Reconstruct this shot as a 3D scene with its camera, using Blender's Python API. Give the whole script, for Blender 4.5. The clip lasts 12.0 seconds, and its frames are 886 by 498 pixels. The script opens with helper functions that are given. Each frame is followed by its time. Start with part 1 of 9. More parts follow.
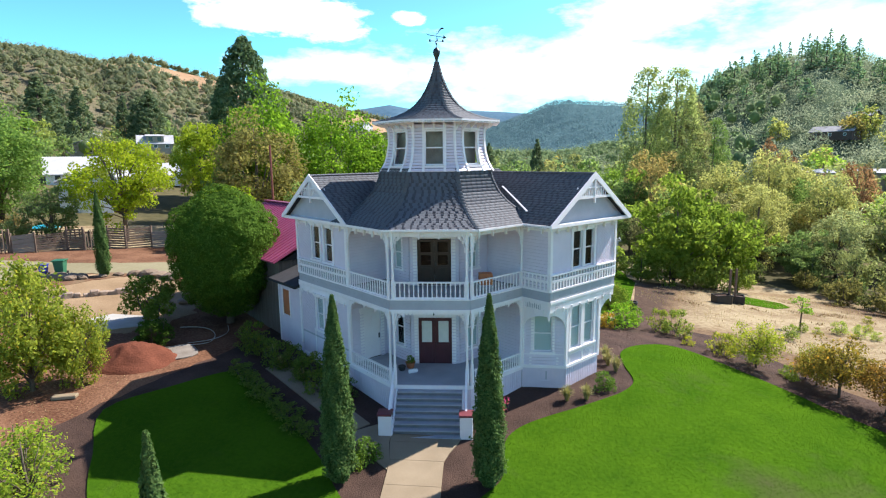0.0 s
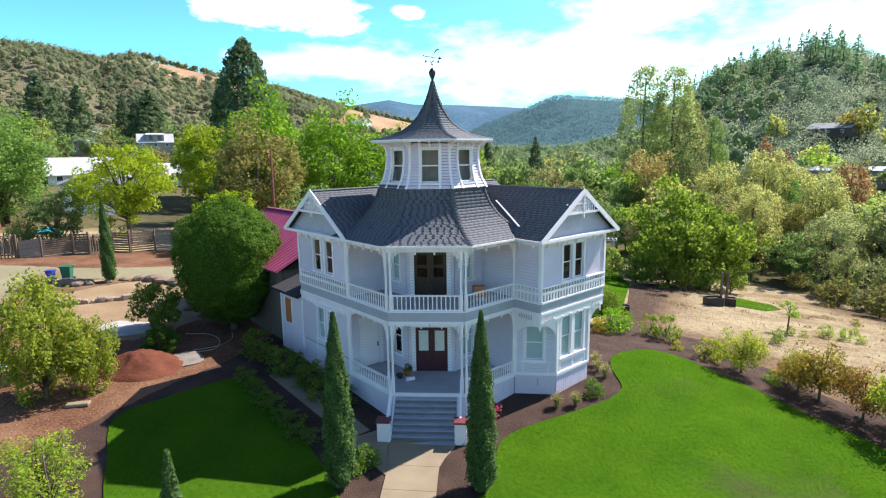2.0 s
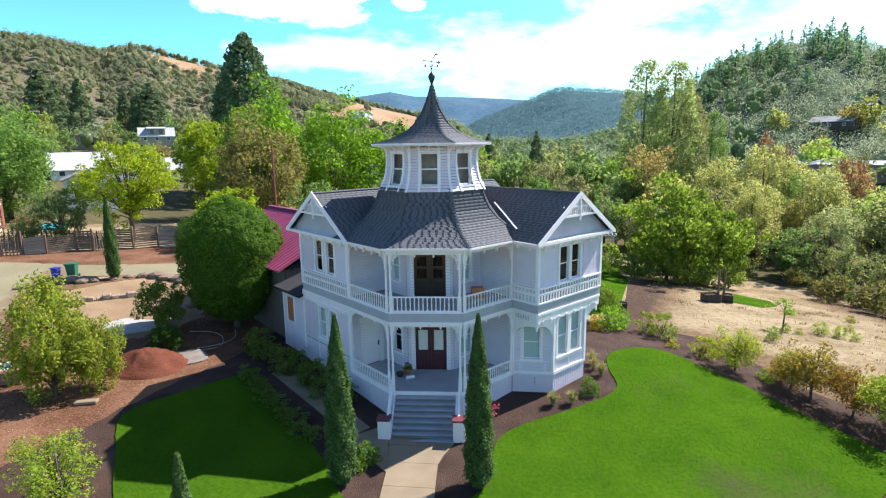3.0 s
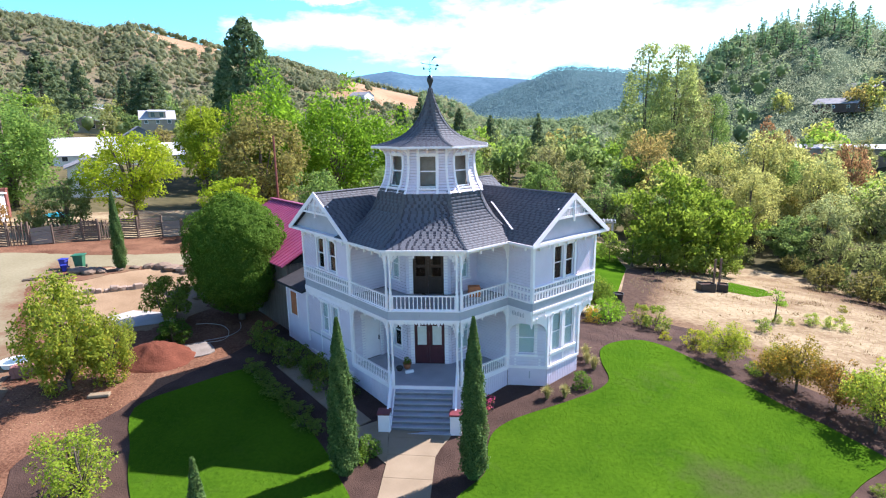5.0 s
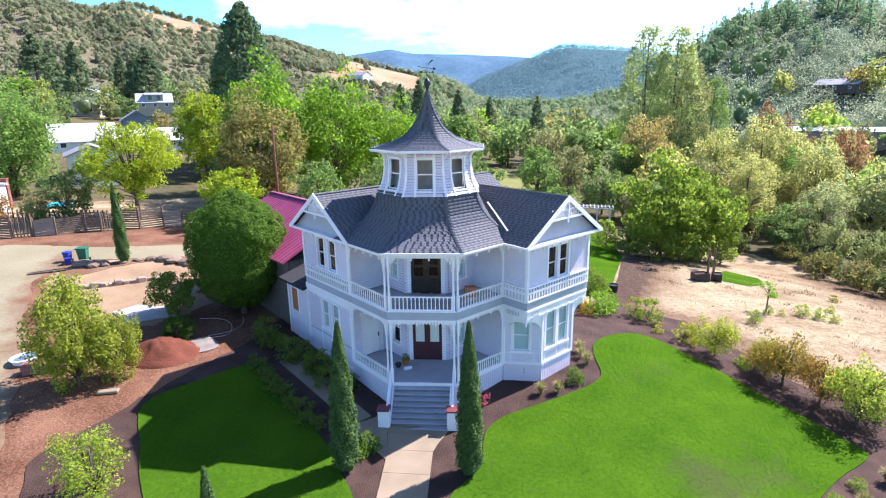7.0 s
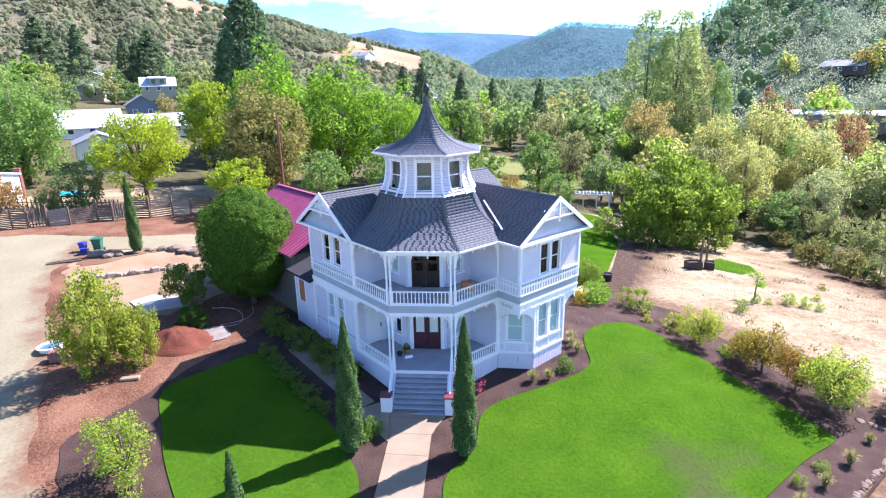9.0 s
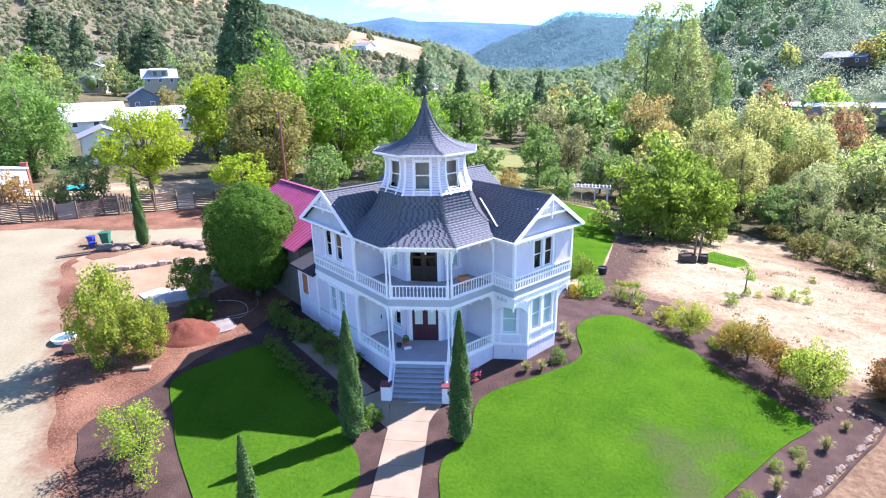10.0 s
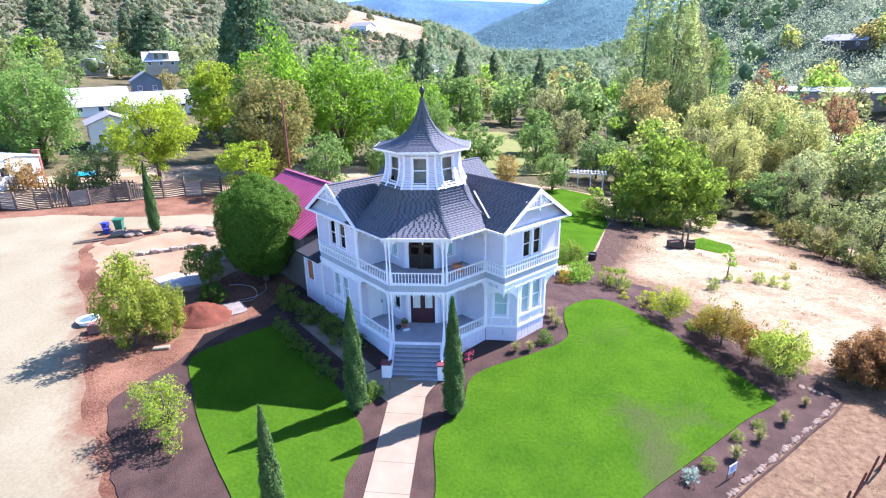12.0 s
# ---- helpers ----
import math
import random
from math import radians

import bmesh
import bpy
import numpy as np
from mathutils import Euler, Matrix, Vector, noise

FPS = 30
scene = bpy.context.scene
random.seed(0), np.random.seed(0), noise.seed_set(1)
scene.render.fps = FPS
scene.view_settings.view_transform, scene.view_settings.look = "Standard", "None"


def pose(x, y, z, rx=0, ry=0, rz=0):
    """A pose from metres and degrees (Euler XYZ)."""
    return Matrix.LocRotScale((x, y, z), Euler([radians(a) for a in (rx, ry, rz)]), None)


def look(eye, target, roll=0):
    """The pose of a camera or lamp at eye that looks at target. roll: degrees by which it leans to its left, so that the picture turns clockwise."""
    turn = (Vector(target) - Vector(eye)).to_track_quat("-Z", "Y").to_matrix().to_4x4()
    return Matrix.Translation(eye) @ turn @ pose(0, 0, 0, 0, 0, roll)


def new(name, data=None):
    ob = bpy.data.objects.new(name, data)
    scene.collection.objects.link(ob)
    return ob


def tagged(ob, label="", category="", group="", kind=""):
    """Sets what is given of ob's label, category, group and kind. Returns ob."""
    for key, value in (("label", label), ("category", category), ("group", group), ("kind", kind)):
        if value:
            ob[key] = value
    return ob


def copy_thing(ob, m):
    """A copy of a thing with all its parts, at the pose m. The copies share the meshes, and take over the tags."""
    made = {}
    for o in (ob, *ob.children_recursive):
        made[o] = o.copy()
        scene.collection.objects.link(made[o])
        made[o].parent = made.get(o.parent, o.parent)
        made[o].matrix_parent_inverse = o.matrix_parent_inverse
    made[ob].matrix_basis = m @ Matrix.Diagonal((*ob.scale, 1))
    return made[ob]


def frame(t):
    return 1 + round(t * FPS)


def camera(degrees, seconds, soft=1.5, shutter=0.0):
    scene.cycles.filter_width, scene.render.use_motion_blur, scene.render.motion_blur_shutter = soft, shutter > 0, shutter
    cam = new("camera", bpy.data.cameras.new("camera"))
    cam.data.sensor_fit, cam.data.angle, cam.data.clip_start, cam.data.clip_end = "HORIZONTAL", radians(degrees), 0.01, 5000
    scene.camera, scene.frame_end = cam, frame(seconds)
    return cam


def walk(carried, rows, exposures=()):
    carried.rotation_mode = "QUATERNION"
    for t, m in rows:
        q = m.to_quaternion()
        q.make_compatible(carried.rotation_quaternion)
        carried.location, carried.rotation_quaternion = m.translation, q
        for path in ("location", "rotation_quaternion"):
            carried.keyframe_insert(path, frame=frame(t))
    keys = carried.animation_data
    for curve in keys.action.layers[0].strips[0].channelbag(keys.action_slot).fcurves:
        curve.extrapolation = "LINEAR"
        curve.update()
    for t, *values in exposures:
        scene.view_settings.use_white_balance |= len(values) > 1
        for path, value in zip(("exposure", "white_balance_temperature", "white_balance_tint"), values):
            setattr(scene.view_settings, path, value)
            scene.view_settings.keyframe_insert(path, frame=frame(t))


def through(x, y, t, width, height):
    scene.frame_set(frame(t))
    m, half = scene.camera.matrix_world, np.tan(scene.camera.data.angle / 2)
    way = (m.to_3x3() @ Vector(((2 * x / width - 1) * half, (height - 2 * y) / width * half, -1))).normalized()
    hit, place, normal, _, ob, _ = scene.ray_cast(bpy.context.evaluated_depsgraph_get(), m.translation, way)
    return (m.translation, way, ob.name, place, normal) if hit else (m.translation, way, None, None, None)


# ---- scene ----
cam = camera(77.5, 12.0, soft=1.15)
PATH = [
    (0, (1.961, -26.569, 11.269), (1.84, -24.599, 10.943), -0.7),
    (0.5, (2.014, -26.743, 11.511), (1.895, -24.774, 11.185), -0.7),
    (1, (2.077, -26.986, 11.806), (1.958, -25.017, 11.478), -0.8),
    (1.5, (2.145, -27.264, 12.051), (2.025, -25.296, 11.72), -0.7),
    (2, (2.22, -27.514, 12.306), (2.1, -25.547, 11.962), -0.8),
    (2.5, (2.28, -27.728, 12.55), (2.158, -25.764, 12.194), -0.8),
    (3, (2.35, -27.95, 12.836), (2.226, -25.988, 12.465), -0.8),
    (5, (2.583, -28.579, 13.927), (2.453, -26.633, 13.487), -0.8),
    (5.5, (2.631, -28.693, 14.208), (2.502, -26.75, 13.75), -0.9),
    (6, (2.669, -28.821, 14.49), (2.541, -26.882, 14.015), -0.9),
    (6.5, (2.728, -28.932, 14.825), (2.602, -26.998, 14.332), -0.9),
    (7, (2.749, -29.02, 15.117), (2.621, -27.091, 14.607), -0.9),
    (9, (3.132, -30.484, 16.432), (2.992, -28.574, 15.854), -1.0),
    (9.5, (3.256, -31.064, 16.768), (3.113, -29.16, 16.173), -1.0),
    (10, (3.428, -31.594, 17.083), (3.284, -29.695, 16.473), -1.0),
    (10.5, (3.55, -32.121, 17.37), (3.406, -30.227, 16.744), -0.9),
    (11, (3.654, -32.663, 17.711), (3.511, -30.775, 17.068), -1.0),
    (11.5, (3.748, -33.236, 18.056), (3.604, -31.353, 17.397), -0.9),
    (12, (3.876, -33.805, 18.34), (3.731, -31.928, 17.666), -0.9),
]
walk(cam, [(t, look(eye, target, roll)) for t, eye, target, roll in PATH],
     exposures=((0.0, 1.20, 6500, 13), (3.0, 1.22, 6420, 13), (5.0, 1.48, 6180, 22), (7.0, 1.66, 6000, 25), (9.0, 1.85, 5770, 28), (12.0, 1.97, 5600, 30)))

# ---- light: clear autumn day, sun high behind the house on its right ----
SUN_TO = Vector((0.58, 0.415, 0.70)).normalized()
sun_data = bpy.data.lights.new("sun", "SUN")
sun_data.energy, sun_data.angle, sun_data.color = 4.6, radians(0.53), (1.0, 0.95, 0.87)
sun_lamp = new("sun", sun_data)
sun_lamp.matrix_world = look(SUN_TO * 200, (0, 0, 0))


def build_world():
    w = bpy.data.worlds.new("sky")
    scene.world = w
    w.use_nodes = True
    nt = w.node_tree
    nt.nodes.clear()
    add = nt.nodes.new
    out, bg = add("ShaderNodeOutputWorld"), add("ShaderNodeBackground")
    sky = add("ShaderNodeTexSky")
    sky.sky_type = "NISHITA"
    sky.sun_disc = False
    sky.sun_elevation = math.asin(SUN_TO.z)
    sky.sun_rotation = math.atan2(SUN_TO.x, SUN_TO.y)
    sky.air_density, sky.dust_density, sky.ozone_density = 1.0, 0.6, 2.0
    tc = add("ShaderNodeTexCoord")
    sep = add("ShaderNodeSeparateXYZ")
    nt.links.new(tc.outputs["Generated"], sep.inputs[0])

    def m(op, a, b=None, c=None):
        n = add("ShaderNodeMath")
        n.operation = op
        for i, v in enumerate((a, b, c)):
            if v is None:
                continue
            if isinstance(v, (int, float)):
                n.inputs[i].default_value = v
            else:
                nt.links.new(v, n.inputs[i])
        return n.outputs[0]

    x, y, z = sep.outputs
    az = m("ARCTAN2", x, y)
    comb = add("ShaderNodeCombineXYZ")
    nt.links.new(m("MULTIPLY", az, 1.0), comb.inputs[0])
    nt.links.new(m("MULTIPLY", z, 2.6), comb.inputs[1])
    noise_t = add("ShaderNodeTexNoise")
    noise_t.inputs["Scale"].default_value = 7.0
    noise_t.inputs["Detail"].default_value = 9.0
    noise_t.inputs["Roughness"].default_value = 0.62
    nt.links.new(comb.outputs[0], noise_t.inputs["Vector"])
    n0 = m("SUBTRACT", noise_t.outputs["Fac"], 0.5)

    def puff(az0, el0, wa, we, hard):
        a = m("DIVIDE", m("SUBTRACT", az, az0), wa)
        e = m("DIVIDE", m("SUBTRACT", z, el0), we)
        d = m("SQRT", m("ADD", m("MULTIPLY", a, a), m("MULTIPLY", e, e)))
        v = m("ADD", m("SUBTRACT", 1.0, d), m("MULTIPLY", n0, 2.6))
        n = m("MULTIPLY", v, hard)
        return m("MINIMUM", m("MAXIMUM", n, 0.0), 1.0)

    masks = [puff(-0.33, 0.235, 0.17, 0.040, 3.0), puff(-0.118, 0.232, 0.034, 0.013, 3.0),
             puff(0.16, 0.140, 0.42, 0.075, 1.1), puff(0.30, 0.215, 0.16, 0.055, 1.4),
             puff(-0.25, 0.150, 0.20, 0.030, 1.2), puff(0.62, 0.16, 0.30, 0.07, 0.9),
             puff(2.2, 0.35, 0.5, 0.10, 1.2), puff(-1.9, 0.30, 0.4, 0.09, 1.2), puff(3.0, 0.5, 0.3, 0.1, 1.2)]
    total = masks[0]
    for k in masks[1:]:
        total = m("MAXIMUM", total, k)
    tint = add("ShaderNodeMix")
    tint.data_type, tint.blend_type = "RGBA", "MULTIPLY"
    tint.inputs[0].default_value = 1.0
    nt.links.new(sky.outputs[0], tint.inputs[6])
    low = m("MINIMUM", m("MAXIMUM", m("DIVIDE", m("SUBTRACT", 0.50, z), 0.32), 0.0), 1.0)
    hue = add("ShaderNodeMix")
    hue.data_type = "RGBA"
    nt.links.new(low, hue.inputs[0])
    hue.inputs[6].default_value, hue.inputs[7].default_value = (0.80, 0.98, 1.30, 1), (0.74, 1.72, 1.82, 1)
    nt.links.new(hue.outputs[2], tint.inputs[7])
    mix = add("ShaderNodeMix")
    mix.data_type = "RGBA"
    nt.links.new(m("MULTIPLY", total, 0.93), mix.inputs[0])
    nt.links.new(tint.outputs[2], mix.inputs[6])
    mix.inputs[7].default_value = (12.5, 12.7, 13.0, 1)
    nt.links.new(mix.outputs[2], bg.inputs[0])
    bg.inputs[1].default_value = 0.065
    nt.links.new(bg.outputs[0], out.inputs[0])


build_world()

# ---- materials ----
def material(name, c1, c2, scale=3.0, fine=40.0, rough=0.7, bump=0.2, dist=0.02, metal=0.0, spec=0.4, island=0.0, thing=0.0,
             stretch=(1, 1, 1), wave=None, coords="Object", sharp=0.0):
    """Two-scale noise between two colours, with relief; island and thing: how far single pieces differ in tone."""
    mt = bpy.data.materials.new(name)
    mt.use_nodes = True
    nt = mt.node_tree
    bsdf = nt.nodes["Principled BSDF"]
    add, link = nt.nodes.new, nt.links.new
    tc, mp = add("ShaderNodeTexCoord"), add("ShaderNodeMapping")
    link(tc.outputs[coords], mp.inputs[0])
    mp.inputs["Scale"].default_value = stretch
    n1, n2 = add("ShaderNodeTexNoise"), add("ShaderNodeTexNoise")
    for n, s, d in ((n1, scale, 6), (n2, fine, 4)):
        n.inputs["Scale"].default_value, n.inputs["Detail"].default_value = s, d
        link(mp.outputs[0], n.inputs["Vector"])
    blend = add("ShaderNodeMath")
    blend.operation = "MULTIPLY_ADD"
    link(n2.outputs["Fac"], blend.inputs[0])
    blend.inputs[1].default_value = 0.45
    half = add("ShaderNodeMath")
    half.operation = "MULTIPLY_ADD"
    link(n1.outputs["Fac"], half.inputs[0])
    half.inputs[1].default_value, half.inputs[2].default_value = 0.55, 0.0
    link(half.outputs[0], blend.inputs[2])
    fac = blend.outputs[0]
    ramp = add("ShaderNodeMapRange")
    ramp.inputs["From Min"].default_value, ramp.inputs["From Max"].default_value = 0.33 + sharp, 0.67 - sharp
    link(fac, ramp.inputs["Value"])
    fac = ramp.outputs[0]
    for amount, node, socket in ((island, "ShaderNodeNewGeometry", "Random Per Island"), (thing, "ShaderNodeObjectInfo", "Random")):
        if amount:
            r, s = add(node), add("ShaderNodeMath")
            s.operation = "MULTIPLY_ADD"
            link(r.outputs[socket], s.inputs[0])
            s.inputs[1].default_value = amount
            t = add("ShaderNodeMath")
            t.operation = "MULTIPLY_ADD"
            t.inputs[1].default_value = 1 - amount
            link(fac, t.inputs[0])
            link(s.outputs[0], t.inputs[2])
            fac = t.outputs[0]
    mix = add("ShaderNodeMix")
    mix.data_type = "RGBA"
    link(fac, mix.inputs[0])
    mix.inputs[6].default_value, mix.inputs[7].default_value = (*c1, 1), (*c2, 1)
    link(mix.outputs[2], bsdf.inputs["Base Color"])
    bsdf.inputs["Roughness"].default_value, bsdf.inputs["Metallic"].default_value = rough, metal
    bsdf.inputs["Specular IOR Level"].default_value = spec
    if bump:
        b = add("ShaderNodeBump")
        b.inputs["Strength"].default_value, b.inputs["Distance"].default_value = bump, dist
        link(n2.outputs["Fac"], b.inputs["Height"])
        link(b.outputs[0], bsdf.inputs["Normal"])
    return mt


def leaf_material(name, dark, light, odd=None, odd_share=0.12, through=0.5, sap=(1.3, 1.3, 0.95), patch=0.0):
    """Foliage: each leaf has its own tone, some light comes through."""
    mt = bpy.data.materials.new(name)
    mt.use_nodes = True
    nt = mt.node_tree
    add, link = nt.nodes.new, nt.links.new
    bsdf, out = nt.nodes["Principled BSDF"], nt.nodes["Material Output"]
    geo, info = add("ShaderNodeNewGeometry"), add("ShaderNodeObjectInfo")
    ramp = add("ShaderNodeValToRGB")
    el = ramp.color_ramp.elements
    el[0].position, el[0].color = 0.0, (*dark, 1)
    el[1].position, el[1].color = 1.0 - odd_share if odd else 1.0, (*light, 1)
    if odd:
        e = el.new(1.0)
        e.color = (*odd, 1)
    if patch:
        tc, pn, mr, mx = add("ShaderNodeTexCoord"), add("ShaderNodeTexNoise"), add("ShaderNodeMapRange"), add("ShaderNodeMix")
        pn.inputs["Scale"].default_value, pn.inputs["Detail"].default_value = patch, 2.0
        link(tc.outputs["Object"], pn.inputs["Vector"])
        mr.inputs["From Min"].default_value, mr.inputs["From Max"].default_value = 0.35, 0.65
        link(pn.outputs["Fac"], mr.inputs["Value"])
        mx.inputs[0].default_value = 0.3
        link(mr.outputs[0], mx.inputs[2])
        link(geo.outputs["Random Per Island"], mx.inputs[3])
        link(mx.outputs[0], ramp.inputs[0])
    else:
        link(geo.outputs["Random Per Island"], ramp.inputs[0])
    tint = add("ShaderNodeMix")
    tint.data_type, tint.blend_type = "RGBA", "MULTIPLY"
    tint.inputs[0].default_value = 1.0
    link(ramp.outputs[0], tint.inputs[6])
    link(info.outputs["Color"], tint.inputs[7])
    tr, mix = add("ShaderNodeBsdfTranslucent"), add("ShaderNodeMixShader")
    glow = add("ShaderNodeMix")
    glow.data_type, glow.blend_type = "RGBA", "MULTIPLY"
    glow.inputs[0].default_value = 1.0
    link(tint.outputs[2], glow.inputs[6])
    glow.inputs[7].default_value = (*sap, 1)
    link(tint.outputs[2], bsdf.inputs["Base Color"])
    link(glow.outputs[2], tr.inputs[0])
    bsdf.inputs["Roughness"].default_value, bsdf.inputs["Specular IOR Level"].default_value = 0.8, 0.06
    mix.inputs[0].default_value = through
    link(bsdf.outputs[0], mix.inputs[1])
    link(tr.outputs[0], mix.inputs[2])
    link(mix.outputs[0], out.inputs[0])
    return mt


def glass_material(name, tint=(0.02, 0.03, 0.035), rough=0.03):
    mt = bpy.data.materials.new(name)
    mt.use_nodes = True
    nt = mt.node_tree
    add, link = nt.nodes.new, nt.links.new
    out = nt.nodes["Material Output"]
    tr, gl, mix, lw, pw, ad = add("ShaderNodeBsdfTransparent"), add("ShaderNodeBsdfGlossy"), add("ShaderNodeMixShader"), add("ShaderNodeLayerWeight"), add("ShaderNodeMath"), add("ShaderNodeMath")
    tr.inputs[0].default_value = (0.90, 0.93, 0.93, 1)
    gl.inputs["Roughness"].default_value = rough
    lw.inputs[0].default_value = 0.5
    pw.operation, ad.operation = "POWER", "MULTIPLY_ADD"
    link(lw.outputs["Facing"], pw.inputs[0])
    pw.inputs[1].default_value = 4.0
    link(pw.outputs[0], ad.inputs[0])
    ad.inputs[1].default_value, ad.inputs[2].default_value = 0.6, 0.010
    link(ad.outputs[0], mix.inputs[0])
    link(tr.outputs[0], mix.inputs[1])
    link(gl.outputs[0], mix.inputs[2])
    link(mix.outputs[0], out.inputs[0])
    return mt


M_SIDING = material("painted_siding", (0.64, 0.575, 0.67), (0.73, 0.665, 0.755), 1.5, 30, 0.6, 0.1, 0.004)
M_TRIM = material("white_paint", (0.81, 0.765, 0.79), (0.89, 0.845, 0.865), 2.0, 40, 0.5, 0.06, 0.003)
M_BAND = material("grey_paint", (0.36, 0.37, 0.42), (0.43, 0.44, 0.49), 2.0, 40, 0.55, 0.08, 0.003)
M_SHINGLE = material("asphalt_shingle", (0.042, 0.048, 0.060), (0.096, 0.105, 0.124), 1.2, 60, 0.7, 0.5, 0.006, island=0.45, spec=0.3)
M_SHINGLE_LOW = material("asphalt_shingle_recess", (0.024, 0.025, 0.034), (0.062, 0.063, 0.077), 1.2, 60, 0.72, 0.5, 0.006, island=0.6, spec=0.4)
M_CURTAIN = material("brown_curtain", (0.27, 0.215, 0.175), (0.38, 0.32, 0.27), 3, 20, 0.9, 0.1, 0.01)
M_SHINGLE_ONE = material("asphalt_shingle_piece", (0.042, 0.048, 0.060), (0.096, 0.105, 0.124), 1.2, 60, 0.7, 0.5, 0.006, thing=0.55, spec=0.4)
# Felt colour, taken darker to put the lean-to roof in shade.
M_DECK = material("roof_felt_with_shade", (0.018, 0.018, 0.022), (0.038, 0.038, 0.043), 2, 40, 0.95, 0.3, 0.01)
M_STEP = material("grey_deck_paint", (0.30, 0.31, 0.34), (0.42, 0.43, 0.46), 1.2, 25, 0.6, 0.15, 0.004)
M_DOOR = material("dark_red_door_paint", (0.055, 0.015, 0.022), (0.085, 0.024, 0.034), 3, 30, 0.35, 0.05, 0.003)
M_DOOR2 = material("dark_brown_door_paint", (0.020, 0.012, 0.010), (0.04, 0.025, 0.02), 3, 30, 0.35, 0.05, 0.003)
M_GLASS = glass_material("window_glass")
M_FROST = material("frosted_glass", (0.55, 0.60, 0.58), (0.68, 0.72, 0.70), 4, 60, 0.2, 0.02, 0.002, spec=0.6)
M_BLIND = material("pale_window_shade", (0.52, 0.58, 0.60), (0.62, 0.67, 0.68), 3, 40, 0.8, 0.05, 0.003)
# Near-black, so the shade of closed rooms lies in the colour.
M_ROOM = material("near_black_room_tone", (0.016, 0.018, 0.021), (0.034, 0.036, 0.040), 1, 10, 0.9, 0)
M_RED_ROOF = material("red_metal_roof", (0.26, 0.05, 0.115), (0.36, 0.08, 0.16), 0.6, 20, 0.4, 0.05, 0.004, metal=0.1)
M_RED_PAINT = material("pillar_cap_paint", (0.13, 0.03, 0.038), (0.19, 0.045, 0.055), 3, 40, 0.45, 0.05, 0.003)
M_IRON = material("dark_iron", (0.02, 0.03, 0.035), (0.05, 0.06, 0.065), 5, 60, 0.45, 0.1, 0.003, metal=0.6)
M_PLY = material("plywood", (0.33, 0.11, 0.045), (0.45, 0.17, 0.075), 2, 30, 0.8, 0.1, 0.003, stretch=(6, 1, 1))
M_CONC = material("concrete", (0.195, 0.148, 0.094), (0.285, 0.225, 0.150), 0.8, 35, 0.9, 0.2, 0.006)
M_MULCH = material("bark_mulch", (0.030, 0.018, 0.014), (0.092, 0.056, 0.043), 0.7, 22, 0.95, 0.9, 0.05, spec=0.15)
M_TANDIRT = material("tan_dirt", (0.185, 0.120, 0.066), (0.335, 0.240, 0.145), 0.3, 12, 0.95, 0.5, 0.04, spec=0.12)
M_DIRT = material("red_dirt", (0.086, 0.038, 0.022), (0.208, 0.109, 0.064), 0.35, 9, 0.95, 0.7, 0.06, spec=0.1, sharp=0.07)


def lawn_grass():
    """Mown grass, mottled, thinning to dull brownish turf where the sheet says it is worn."""
    mt = material("lawn", (0.029, 0.078, 0.005), (0.058, 0.126, 0.007), 0.4, 6, 0.95, 0.5, 0.05, spec=0.0)
    nt = mt.node_tree
    add, link = nt.nodes.new, nt.links.new
    bsdf = nt.nodes["Principled BSDF"]
    fresh = bsdf.inputs["Base Color"].links[0].from_socket
    at, tc, n1, a, mr, mix = (add(k) for k in ("ShaderNodeAttribute", "ShaderNodeTexCoord", "ShaderNodeTexNoise", "ShaderNodeMath", "ShaderNodeMapRange", "ShaderNodeMix"))
    at.attribute_name = "worn"
    n1.inputs["Scale"].default_value, n1.inputs["Detail"].default_value = 1.3, 8.0
    link(tc.outputs["Object"], n1.inputs["Vector"])
    a.operation = "MULTIPLY_ADD"
    link(n1.outputs["Fac"], a.inputs[0])
    a.inputs[1].default_value = 1.2
    link(at.outputs["Fac"], a.inputs[2])
    mr.inputs["From Min"].default_value, mr.inputs["From Max"].default_value = 0.72, 1.65
    link(a.outputs[0], mr.inputs["Value"])
    mix.data_type = "RGBA"
    link(mr.outputs[0], mix.inputs[0])
    link(fresh, mix.inputs[6])
    mix.inputs[7].default_value = (0.060, 0.076, 0.024, 1)
    link(mix.outputs[2], bsdf.inputs["Base Color"])
    return mt


M_LAWN = lawn_grass()


